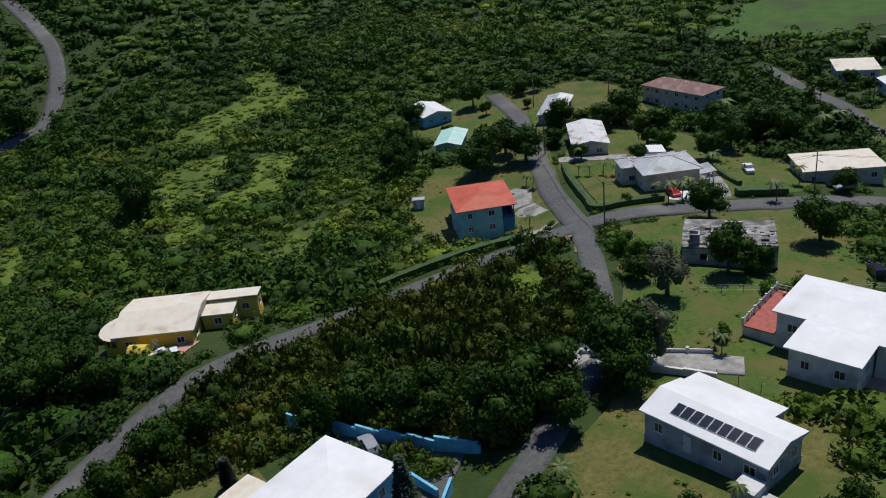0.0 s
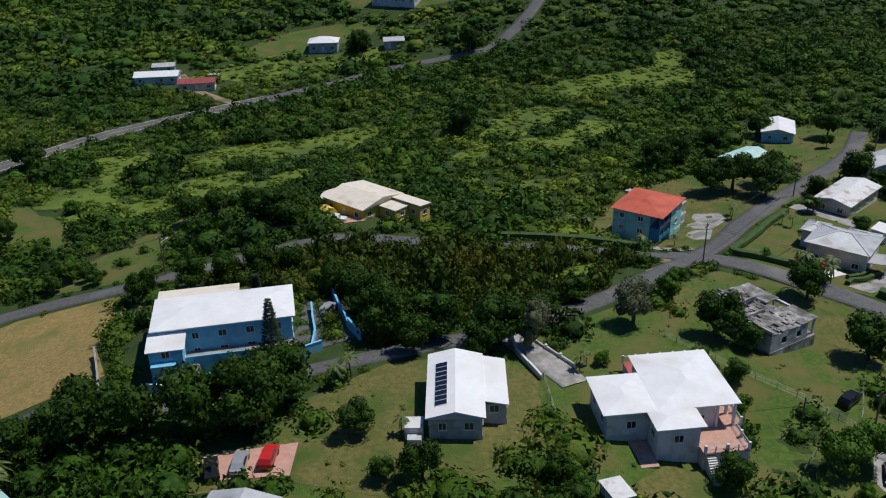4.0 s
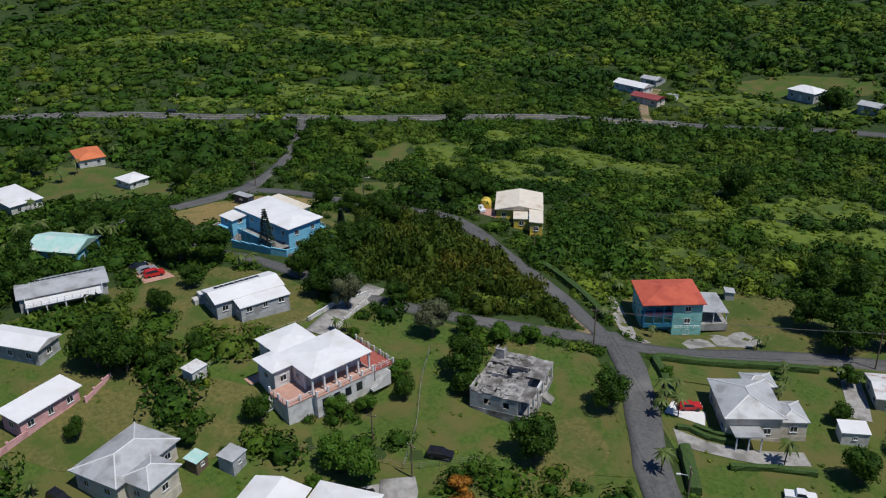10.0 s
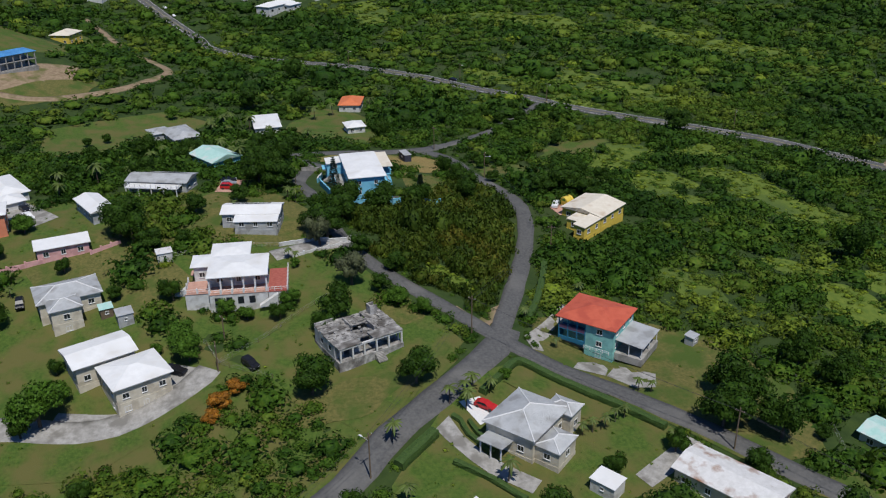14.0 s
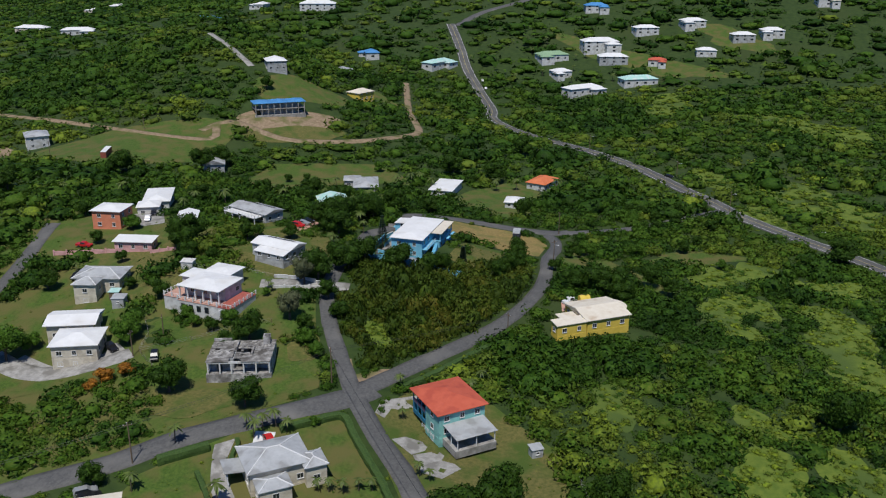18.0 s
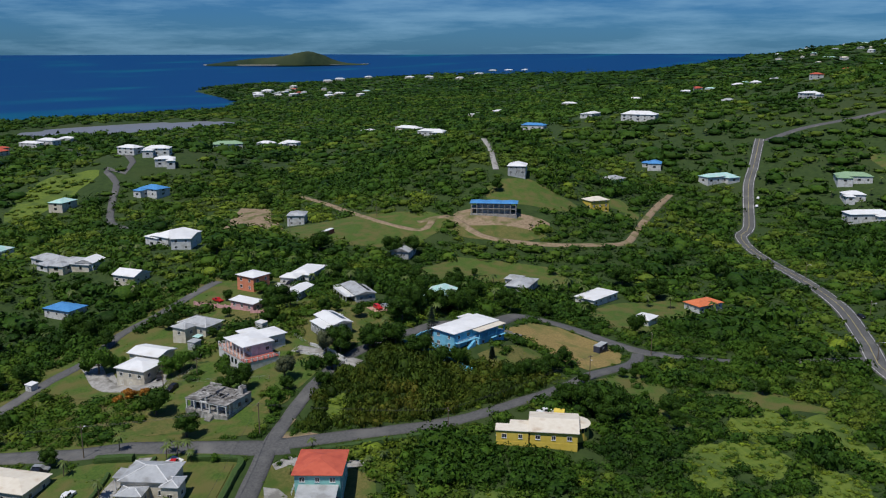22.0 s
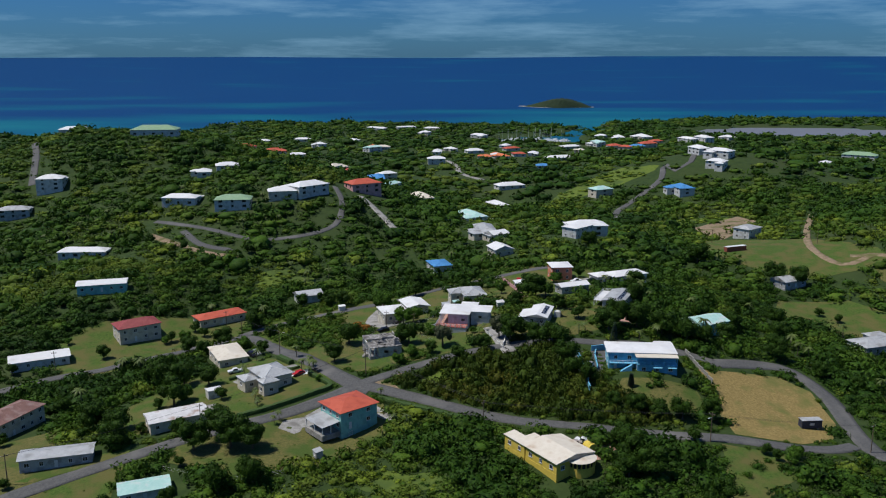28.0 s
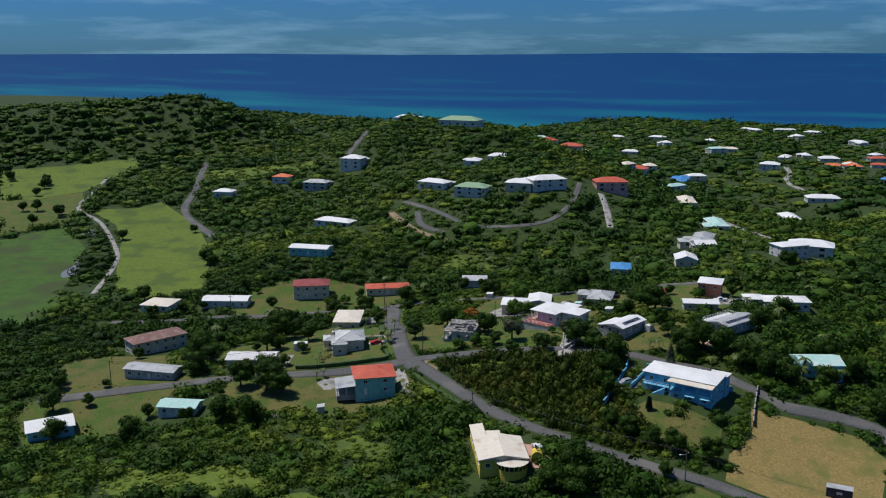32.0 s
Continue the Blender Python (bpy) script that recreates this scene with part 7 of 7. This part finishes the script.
def car(kind, colour, x, y, ang, label):
    b, g, wheel = car_meshes(kind)
    if (kind, colour) not in BODY:
        BODY[(kind, colour)] = mesh_from("body", *b, PAINT[colour])
        GLASSM[kind] = mesh_from("glazing", *g, M_GLASS)
        CAR_MESH.setdefault("wheel", wheel.mesh("wheel", M_DARK))
    ob = thing("car" if kind != "pickup" else "pickup_truck", x, y, h1(x, y) + 0.12, ang, label, "car" if kind != "pickup" else "pickup truck", "parked cars")
    part("body", BODY[(kind, colour)], ob)
    part("glazing", GLASSM[kind], ob, loc=(0, 0, 0.015))
    for dx in (-1.35, 1.35):
        for dy in (-0.8, 0.8):
            part("wheel", CAR_MESH["wheel"], ob, loc=(dx, dy, 0.34))
    for dy in (-0.6, 0.6):
        part("headlight", Shape().box(2.12, dy - 0.16, 0.68, 2.24, dy + 0.16, 0.8).mesh("headlight", M_TRIM), ob)


car("suv", "black", -2.4, -59.6, 60, "black car parked on a concrete drive")
car("suv", "black", -32.7, -93.5, 10, "dark car on the grass by a house")
car("suv", "black", 0.9, -45, 30, "dark jeep standing on rough grass")
car("suv", "silver", -72.5, -4.5, 60, "silver car in the blue house's yard")
car("sedan", "red", 23.4, -2.9, 45, "red car in a paved court")
car("pickup", "white", 47.3, -10, 30, "white pickup truck on a drive")
car("pickup", "red", -50.5, -104.5, 95, "red pickup truck behind a pink wall")
car("sedan", "white", -85.3, -105, 30, "white car in a yard")
car("sedan", "black", -81.5, -100.6, 30, "dark car in a yard")
car("pickup", "white", -75, -98.5, 30, "white pickup truck in a yard")
car("sedan", "silver", -86.7, -47.5, 80, "silver car in a red yard")
car("suv", "red", -83.1, -47.6, 75, "red car in a red yard")
car("sedan", "black", -90.2, -47.5, 95, "dark car in a red yard")
car("pickup", "white", -67.2, 43.6, 150, "white pickup truck in the yellow house's yard")
car("suv", "silver", 45.7, -30.2, 135, "silver car at the street side")
car("suv", "black", 46.9, -28.4, 135, "dark car at the street side")
car("sedan", "white", -184.2, 122.3, 35, "white car on the highway")
car("sedan", "black", -261.3, 60.7, 55, "dark car on the highway")
car("sedan", "white", -455, -80, 20, "white car on the highway")
car("suv", "white", -469, -86, 20, "white van on the highway")

# boxes, sheds and walls
site = thing("site_trailer", -138, 12.9, h1(-138, 12.9), 8, "dark blue site trailer on the mown field", "trailer")
part("body", Shape().box(-3.1, -1.25, 0.45, 3.1, 1.25, 2.9).mesh("body", mat("navy_panel", (0.03, 0.035, 0.06), (0.05, 0.055, 0.085), 1.5, 0.6, corrugated=3.0)), site)
part("roof", Shape().box(-3.2, -1.35, 2.9, 3.2, 1.35, 3.02).mesh("roof", M_GREYROOF), site)
for dx in (-2.2, 2.2):
    for dy in (-0.9, 0.9):
        part("skid", Shape().box(dx - 0.2, dy - 0.2, -0.4, dx + 0.2, dy + 0.2, 0.45).mesh("skid", M_CONCRETE), site)
part("sign_panel", Shape().box(-0.7, 1.25, 1.4, 0.7, 1.28, 2.1).mesh("sign_panel", M_TRIM), site, "plain white sign panel")
part("sign_panel", Shape().box(-0.7, -1.28, 1.4, 0.7, -1.25, 2.1).mesh("sign_panel", M_TRIM), site, "plain white sign panel")
box = thing("shipping_container", -162, -180.5, h1(-162, -180.5), 25, "rust-red shipping container on grass", "container")
part("body", Shape().box(-6, -1.2, 0.0, 6, 1.2, 2.6).mesh("body", mat("rust_red_panel", (0.24, 0.06, 0.04), (0.32, 0.10, 0.07), 1.0, 0.7, corrugated=3.0)), box)
part("roof", Shape().box(-6.05, -1.25, 2.6, 6.05, 1.25, 2.68).mesh("roof", M_WHITE), box)


def shed(x, y, ang, w, d, h, wall, roofm, label):
    ob = thing("shed", x, y, h1(x, y), ang, label, "shed", "garden sheds")
    part("wall", Shape().box(-w / 2, -d / 2, -0.5, w / 2, d / 2, h).mesh("wall", wall), ob)
    part("roof", roof_mesh("shed", 0, 0, w, d, h, 0.25, 0.2, roofm, 0.07), ob)
    add_door(ob, 0.0, d / 2, 0.05, 0.0)
    add_window(ob, 0.0, -d / 2, h * 0.6, math.pi, 0.6, 0.5)


shed(5.7, 48.6, 125, 2.4, 2.0, 2.1, G, M_GREYROOF, "small grey garden shed")
shed(-24.8, -74.6, 106, 2.6, 2.4, 2.2, M_WOOD, M_TEALROOF, "open timber shelter with a pale roof")
shed(-21, -70.4, 106, 3.2, 3.0, 2.7, G, M_GREYROOF, "grey block shed beside the lawn")
shed(-42.9, -62.9, 100, 3.4, 2.6, 2.4, W, M_RUSTROOF, "white pump shed with a stained roof")
shed(25.6, -90.6, 110, 2.6, 2.6, 2.2, W, M_WHITE, "small white cistern house")
shed(47.5, 11.3, 35, 4.6, 3.4, 2.6, W, M_WHITE, "white garage with a white roof")
shed(-118.3, 228.7, 175, 4, 3, 2.3, G, M_GREYROOF, "far small grey shed")
shed(-100.3, 208.6, 175, 4, 3, 2.3, W, M_GREYROOF, "far small pale shed")


def straight_wall(x0, y0, x1, y1, h, t, material, label, name="garden_wall", n=6):
    ob = thing(name, x0, y0, 0, 0, label, "wall")
    post = Shape().box(-0.2, -0.2, -0.8, 0.2, 0.2, h + 0.25).mesh("pier", material)
    for k in range(n):
        a = Vector((x1 - x0, y1 - y0)) * (k / n)
        b = Vector((x1 - x0, y1 - y0)) * ((k + 1) / n)
        z = min(h1(x0 + a.x, y0 + a.y), h1(x0 + b.x, y0 + b.y))
        L = (b - a).length
        part("wall_panel", Shape().box(0.2, -t / 2, -0.8, L - 0.2, t / 2, h).mesh("wall_panel", material), ob, loc=(a.x, a.y, z), rot=(0, 0, math.atan2(b.y - a.y, b.x - a.x)))
        part("pier", post, ob, loc=(a.x, a.y, z))


straight_wall(-43.5, -110, -49.8, -86.8, 1.5, 0.2, M_W_PINK, "long pink garden wall")
straight_wall(-49.8, -80.2, -53.4, -73.5, 1.2, 0.2, M_W_PINK, "short pink garden wall", n=3)
straight_wall(-44.5, -18.2, -37.8, -33.7, 0.8, 0.2, M_W_WHITE, "low white drive wall", n=5)


def fence(pts, h=1.3, label="wire fence on thin timber posts"):
    ob = thing("wire_fence", 0, 0, 0, 0, label, "fence")
    L = spline(pts, 2.6)
    post = Shape().tube((0, 0, -0.4), (0, 0, h), 0.05, 0.045, 5).mesh("post", M_WOOD)
    for p in L:
        part("post", post, ob, loc=(p.x, p.y, h1(p.x, p.y)))
    for u in (0.35, 0.7, 0.97):
        s = Shape()
        for p, q in zip(L, L[1:]):
            s.tube((p.x, p.y, h1(p.x, p.y) + h * u), (q.x, q.y, h1(q.x, q.y) + h * u), 0.015, 0.015, 3)
        part("wire", s.mesh("wire", M_GREYROOF), ob)


fence([(-1.7, -51.1), (-6.6, -43.1), (-14.8, -33.3), (-20.5, -25)])
fence([(-20, -63), (-9, -53.5), (-1.7, -51.1), (6, -41)])
fence([(8, 57), (26, 63), (46, 58)])
fence([(-43.5, -36), (-45, -50), (-43, -64)])


def conifer(x, y, h, label="tall narrow dark conifer"):
    """Whorls of drooping needle boughs round a straight stem."""
    ob = thing("conifer", x, y, h1(x, y), (x * 7) % 360, label, "tree", "trees")
    part("trunk", Shape().tube((0, 0, -0.6), (0, 0, h * 0.97), 0.2, 0.03, 7).mesh("trunk", M_BARK), ob)
    g = np.random.default_rng(int(abs(x * 10)))
    n = 1500
    t = g.random(n) ** 0.8
    a = g.random(n) * 6.283
    lev = np.round(t * 16) / 16
    r = (1 - lev) * h * 0.2 * (0.35 + 0.65 * g.random(n)) + 0.12
    c = np.stack([r * np.cos(a), r * np.sin(a), h * (0.1 + 0.88 * lev) - r * 0.12 + g.normal(0, 0.06, n)], -1)
    u = np.stack([-np.sin(a), np.cos(a), 0 * a], -1) * 0.16
    w = np.stack([np.cos(a), np.sin(a), 0 * a + 0.2], -1) * 0.5
    P = np.stack([c - u, c + u, c + w], 1).reshape(-1, 3)
    part("foliage", tri_mesh("foliage", P, np.arange(len(P)).reshape(-1, 3), mat("dark_needles", (0.012, 0.03, 0.012), (0.03, 0.05, 0.02), 1.0, 0.7, island=0.3)), ob)


conifer(-82, -18.2, 11.0)
conifer(-84.6, 7.4, 4.2, "small dark conifer on the dry lawn")

# trees
for q in [(-276.3, -15.3, 1.95), (-272.1, -157.7, 1.16), (-227.8, -37.4, 2.2), (-224.1, -17, 2.83), (-209, -311, 1.64), (-179.3, -132.6, 1.59), (-167.7, 8.7, 1.32), (-168.8, -136.7, 1.85), (-151.7, 124.4, 2.11), (-137.7, -155.5, 1.67)]:
    tree("mango", *q)
for q in [(-86.5, -165.2, 1.31), (-41.4, 230.5, 1.57), (-23.8, 110, 2.19), (-5.7, -117.1, 1.31), (-2.7, -124.2, 1.57)]:
    tree("mango", *q)
for q in [(0.8, 204.1, 1.89), (23.9, -130.9, 1.23), (69.3, 98.4, 1.22), (165.6, -11.8, 1.19), (183.3, -66.8, 1.35)]:
    tree("mango", *q)
for q in [(449, -149, 1.2), (442, -142, 1.3), (456, -154, 1.2), (380, -86, 1.1), (373, -92, 1.2), (270, -80, 1.1), (179.1, -65.6, 1.0), (379, -152, 1.1), (386, -160, 1.3), (341, -68, 1.1), (493, -147, 1.3), (500, -150, 1.2), (246, -114, 0.8), (352, -95, 1.0), (347, -90, 1.2), (419, -121, 1.1)]:
    tree("mango", *q)
for q in ((-155.1, -42.2, 0.9), (-210.7, -12.4, 1.0), (-215.8, -4.2, 0.95), (-221.2, 12.9, 1.0)):
    palm(*q)
# village trees
for q in [(12, -34, 1.43), (13.5, -14, 1.14), (36, 39, 1.57), (31, 46, 1.71), (41, 48, 1.43), (25, 45.5, 1.29), (41, 27, 0.7), (44, 14, 0.71), (53, 1, 1.14), (58, 18, 1.57), (65, 3, 1.57), (74, -4, 1.57), (73, -11, 1.29), (62, -1, 1.29), (66, 46, 1.29), (69.6, 35, 1.29), (76.5, 32.5, 1.43), (89, -17, 0.71), (66, -50, 1.29), (59, -72, 1.43), (74.7, -39.6, 1.14), (85, 88, 1.29), (27, 70, 1.29), (19, 66, 1.29), (47, 88, 1.14), (-11, -26, 1.29), (-7, -29, 0.86)]:
    tree("mango", *q)
for q in [(-53, -70.5, 1.43), (-57, -74, 1.57), (-61, -71, 1.29), (-49, -67, 1.00), (-47, -24, 1.43), (-51, -28, 1.00), (-57, -19, 1.43), (-64, -17, 1.43), (-61, -25, 1.00), (-65, -56, 0.86), (-72, -45, 0.86), (-82, -33, 1.57), (-86, -39, 1.57), (-92, -38, 1.57), (-109, -32, 1.57), (-101, -36, 1.43), (-115, -34, 1.29), (-66, -7, 1.43), (-67, 1, 1.14), (-71.5, 5, 1.0), (-106.5, 20, 1.00), (-98, 22, 1.07), (-91, 22.5, 1.00), (-84, 21.5, 1.00), (-78, 20.5, 0.86)]:
    tree("mango", *q)
for q in [(-100.5, 64, 1.14), (-83, 55, 1.43), (-79, 50, 1.43), (-77, 43, 1.14), (-78, 57, 1.14), (-96, 43, 0.71), (-119, 35, 0.57), (-127, 35, 0.64), (-99, 34, 0.71), (-141, -36, 1.43), (-150, -60, 1.29), (-153, -76, 1.43), (-5, -104, 1.14), (26, -96, 1.14), (9, -87, 0.86), (45, -99, 1.00), (137, -10, 0.71), (143, 2, 0.86), (-96, -72, 1.29), (-100, -95, 1.29), (-125, -42, 1.29), (-120, -62, 1.14), (-131, -55, 1.29), (-14, -38, 0.64), (-20, -15, 0.71), (-38, -17, 0.86), (-30, -10, 0.86)]:
    tree("mango", *q)
for q in [(6.5, -84, 1.67), (-9, -58.5, 1.21), (-5.3, -57, 1.21), (-13.2, -12.6, 0.83), (-9.6, -7.4, 0.68), (-18.6, -35.5, 0.76), (-20.5, -49.5, 0.76), (-17, -45, 0.61), (-33.5, -33, 0.45), (-46, -47, 0.45), (-46, -53, 0.53), (-23, -70, 0.45), (15, 3.5, 0.45)]:
    tree("bright", *q)
for q in [(-23.5, -21.3, 1.35), (-43, -26.5, 1.2)]:
    tree("grey", *q)
for q in [(11, -51, 0.95), (8, -47.5, 0.8), (14.5, -53, 0.7)]:
    tree("flame", *q)
for q in ((21.3, -9.3, 0.7), (23.2, -6.6, 0.75), (18.3, -4, 0.75), (19.4, -1, 0.6), (20.4, -6, 0.7), (3, 18.6, 0.5), (-6.9, 14.6, 0.6), (21.7, 28.8, 0.55), (22.6, 31, 0.5), (42, -4.1, 0.85), (-16.6, 31.2, 0.65), (-13, 30, 0.6), (33.5, 12.4, 0.5), (33.2, 14.4, 0.5), (32.6, 17.1, 0.55), (31.2, 19.7, 0.5), (30.1, 22, 0.5), (39.5, 27, 0.6)):
    palm(*q)
for q in ((-37.5, -34.5, 0.5), (-35.8, -33, 0.45), (-71, -30, 0.7), (-73.5, -32, 0.65), (-92, -28.5, 0.8), (-99, -33, 0.9), (-66, -46, 0.5), (-36, -96, 0.5), (-40, -99, 0.5), (-43, -97, 0.45), (-118, -40, 0.9), (-127, -47, 0.95), (-152, -45, 0.9)):
    palm(*q)
# garden trees among the houses
rg = random.Random(77)
made = 0
for cx, cy, rx, ry, n in ((-70, -75, 45, 30, 22), (10, -80, 40, 30, 12), (75, 40, 40, 40, 34), (90, -40, 50, 30, 30), (-180, -60, 50, 40, 18), (-60, -150, 60, 50, 22), (140, -120, 60, 50, 18), (-130, 60, 40, 30, 10), (-176, 60, 22, 24, 26)):
    for _ in range(n):
        px, py = cx + rg.uniform(-1, 1) * rx, cy + rg.uniform(-1, 1) * ry
        sz = rg.uniform(0.45, 1.0)
        if any(foot_gap(px, py, ft) < 2.6 * sz for ft in FOOT_IX.get((int(px // 24), int(py // 24)), ())):
            continue
        if any((qx - px) ** 2 + (qy - py) ** 2 < (w + 2.4 * sz) ** 2 for i in (-1, 0, 1) for j in (-1, 0, 1) for qx, qy, w in ROAD_INDEX.get((int(px // 12) + i, int(py // 12) + j), ())):
            continue
        tree("bright" if rg.random() < 0.25 else "mango", round(px, 1), round(py, 1), round(sz, 2))
rp = random.Random(21)
for cx, cy, rx, n in ((-190, -50, 40, 12), (-120, -75, 30, 8), (60, -10, 40, 10), (-60, -150, 60, 12), (40, -130, 80, 12), (150, -190, 90, 14), (-500, -60, 70, 18), (-580, -220, 60, 12)):
    for _ in range(n):
        px, py = cx + rp.gauss(0, 0.6) * rx, cy + rp.gauss(0, 0.6) * rx
        if free(px, py, 1.0, 0.5) or rp.random() < 0.25:
            palm(round(px, 1), round(py, 1), rp.uniform(0.7, 1.1))


# ---- islands and marina ----
def island(name, cx, cy, half, wide, ang, base, peak, at, label, slim=0.28):
    """A wooded island: a ridge that falls to a pale beach."""
    ob = thing(name, cx, cy, base, ang, label, "island", kind="structure")
    nu, nv = 90, 30
    V, T = [], []
    for j in range(nv + 1):
        for i in range(nu + 1):
            u, v = -1 + 2 * i / nu, -1 + 2 * j / nv
            e = math.sqrt(max(0.0, 1 - u * u))
            x, y = u * half, v * wide * (0.25 + 0.75 * e) * (1 + 0.15 * math.sin(5 * u + 1))
            r = max(0.0, 1 - v * v) * e
            hump = 0.45 * math.exp(-((u + 0.2) / 0.6) ** 2) + 0.62 * math.exp(-((u - at) / slim) ** 2)
            rough = 0.10 * noise.noise(Vector((x * 14 / half, y * 14 / half, 1.3))) + 0.05 * noise.noise(Vector((x * 50 / half, y * 50 / half, 5.3)))
            V.append((x, y, -3.0 + (peak - base + 3) * (min(1.0, r * 1.6) * hump * (1 + rough) + 0.06 * min(1.0, r * 8)) if r > 0 else -3.0))
    for j in range(nv):
        for i in range(nu):
            a = j * (nu + 1) + i
            T += [(a, a + 1, a + nu + 2), (a, a + nu + 2, a + nu + 1)]
    me = tri_mesh("land", np.array(V), np.array(T), M_FAR)
    me.polygons.foreach_set("use_smooth", [True] * len(me.polygons))
    part("land", me, ob)
    V = [(half * 1.03 * math.cos(k * math.pi / 30), wide * 1.04 * math.sin(k * math.pi / 30) * (0.3 + 0.7 * abs(math.sin(k * math.pi / 30))), z) for z in (-3.0, peak * 0.012 + 0.6) for k in range(60)]
    F = [(k, (k + 1) % 60, 60 + (k + 1) % 60, 60 + k) for k in range(60)] + [tuple(range(60, 120))]
    part("beach", mesh_from("beach", V, F, M_SAND), ob, "pale sand and rock beach")
    return ob


M_SAND = mat("pale_sand", (0.34, 0.30, 0.22), (0.46, 0.42, 0.34), 0.1, 0.9)
island("island", -2430, -3430, 390, 110, 146, 26, 90, 0.28, "far wooded island with one rounded peak")
island("island", -150, -1765, 84, 42, 170, SEA, -4, 0.3, "small scrub-covered islet with a pale rocky shore", 0.6)


def sail_boat(x, y, ang, L, mast):
    ob = thing("moored_boat", x, y, SEA, ang, "white moored yacht with a bare mast" if mast else "white moored motor boat with a cabin", "boat", "boats in the marina")
    w = L * 0.15
    hull = [(-L / 2, -w * 0.8), (L * 0.15, -w), (L * 0.38, -w * 0.55), (L / 2, 0), (L * 0.38, w * 0.55), (L * 0.15, w), (-L / 2, w * 0.8)]
    part("hull", Shape().prism(hull, -0.4, 1.5).mesh("hull", M_TRIM), ob)
    part("cabin", Shape().box(-L * 0.25, -w * 0.6, 1.5, L * 0.15, w * 0.6, 2.6 if mast else 3.6).mesh("cabin", M_WHITE), ob)
    if mast:
        part("mast", Shape().tube((L * 0.1, 0, 1.4), (L * 0.1, 0, mast), 0.16, 0.1, 5).mesh("mast", M_TRIM), ob)
        part("boom", Shape().tube((L * 0.1, 0, 3.2), (-L * 0.3, 0, 3.3), 0.12, 0.1, 5).mesh("boom", M_TRIM), ob)


rnd = random.Random(21)
pier = thing("pier", -72, -960, SEA, 60, "grey timber pier in the marina", "pier")
for k in range(3):
    part("walkway", Shape().box(-46, -1.2 + 26 * (k - 1), -1.0, 46 - 10 * abs(k - 1), 1.2 + 26 * (k - 1), 0.9).mesh("walkway", M_CONCRETE), pier)
for k in range(3):
    for i in range(11):
        for side in (-1, 1):
            if rnd.random() < 0.24:
                continue
            lx, ly = -44 + i * 8.2, 26 * (k - 1) + side * 8.5
            ca, sa = math.cos(radians(60)), math.sin(radians(60))
            bx, by = -72 + lx * ca - ly * sa, -960 + lx * sa + ly * ca
            if ((bx + 88) / 60.0) ** 2 + ((by + 975) / 56.0) ** 2 < 1:
                sail_boat(bx, by, 60 + 90 * side + rnd.uniform(-4, 4), rnd.uniform(11, 17), rnd.choice([0, rnd.uniform(14, 20), rnd.uniform(14, 20)]))
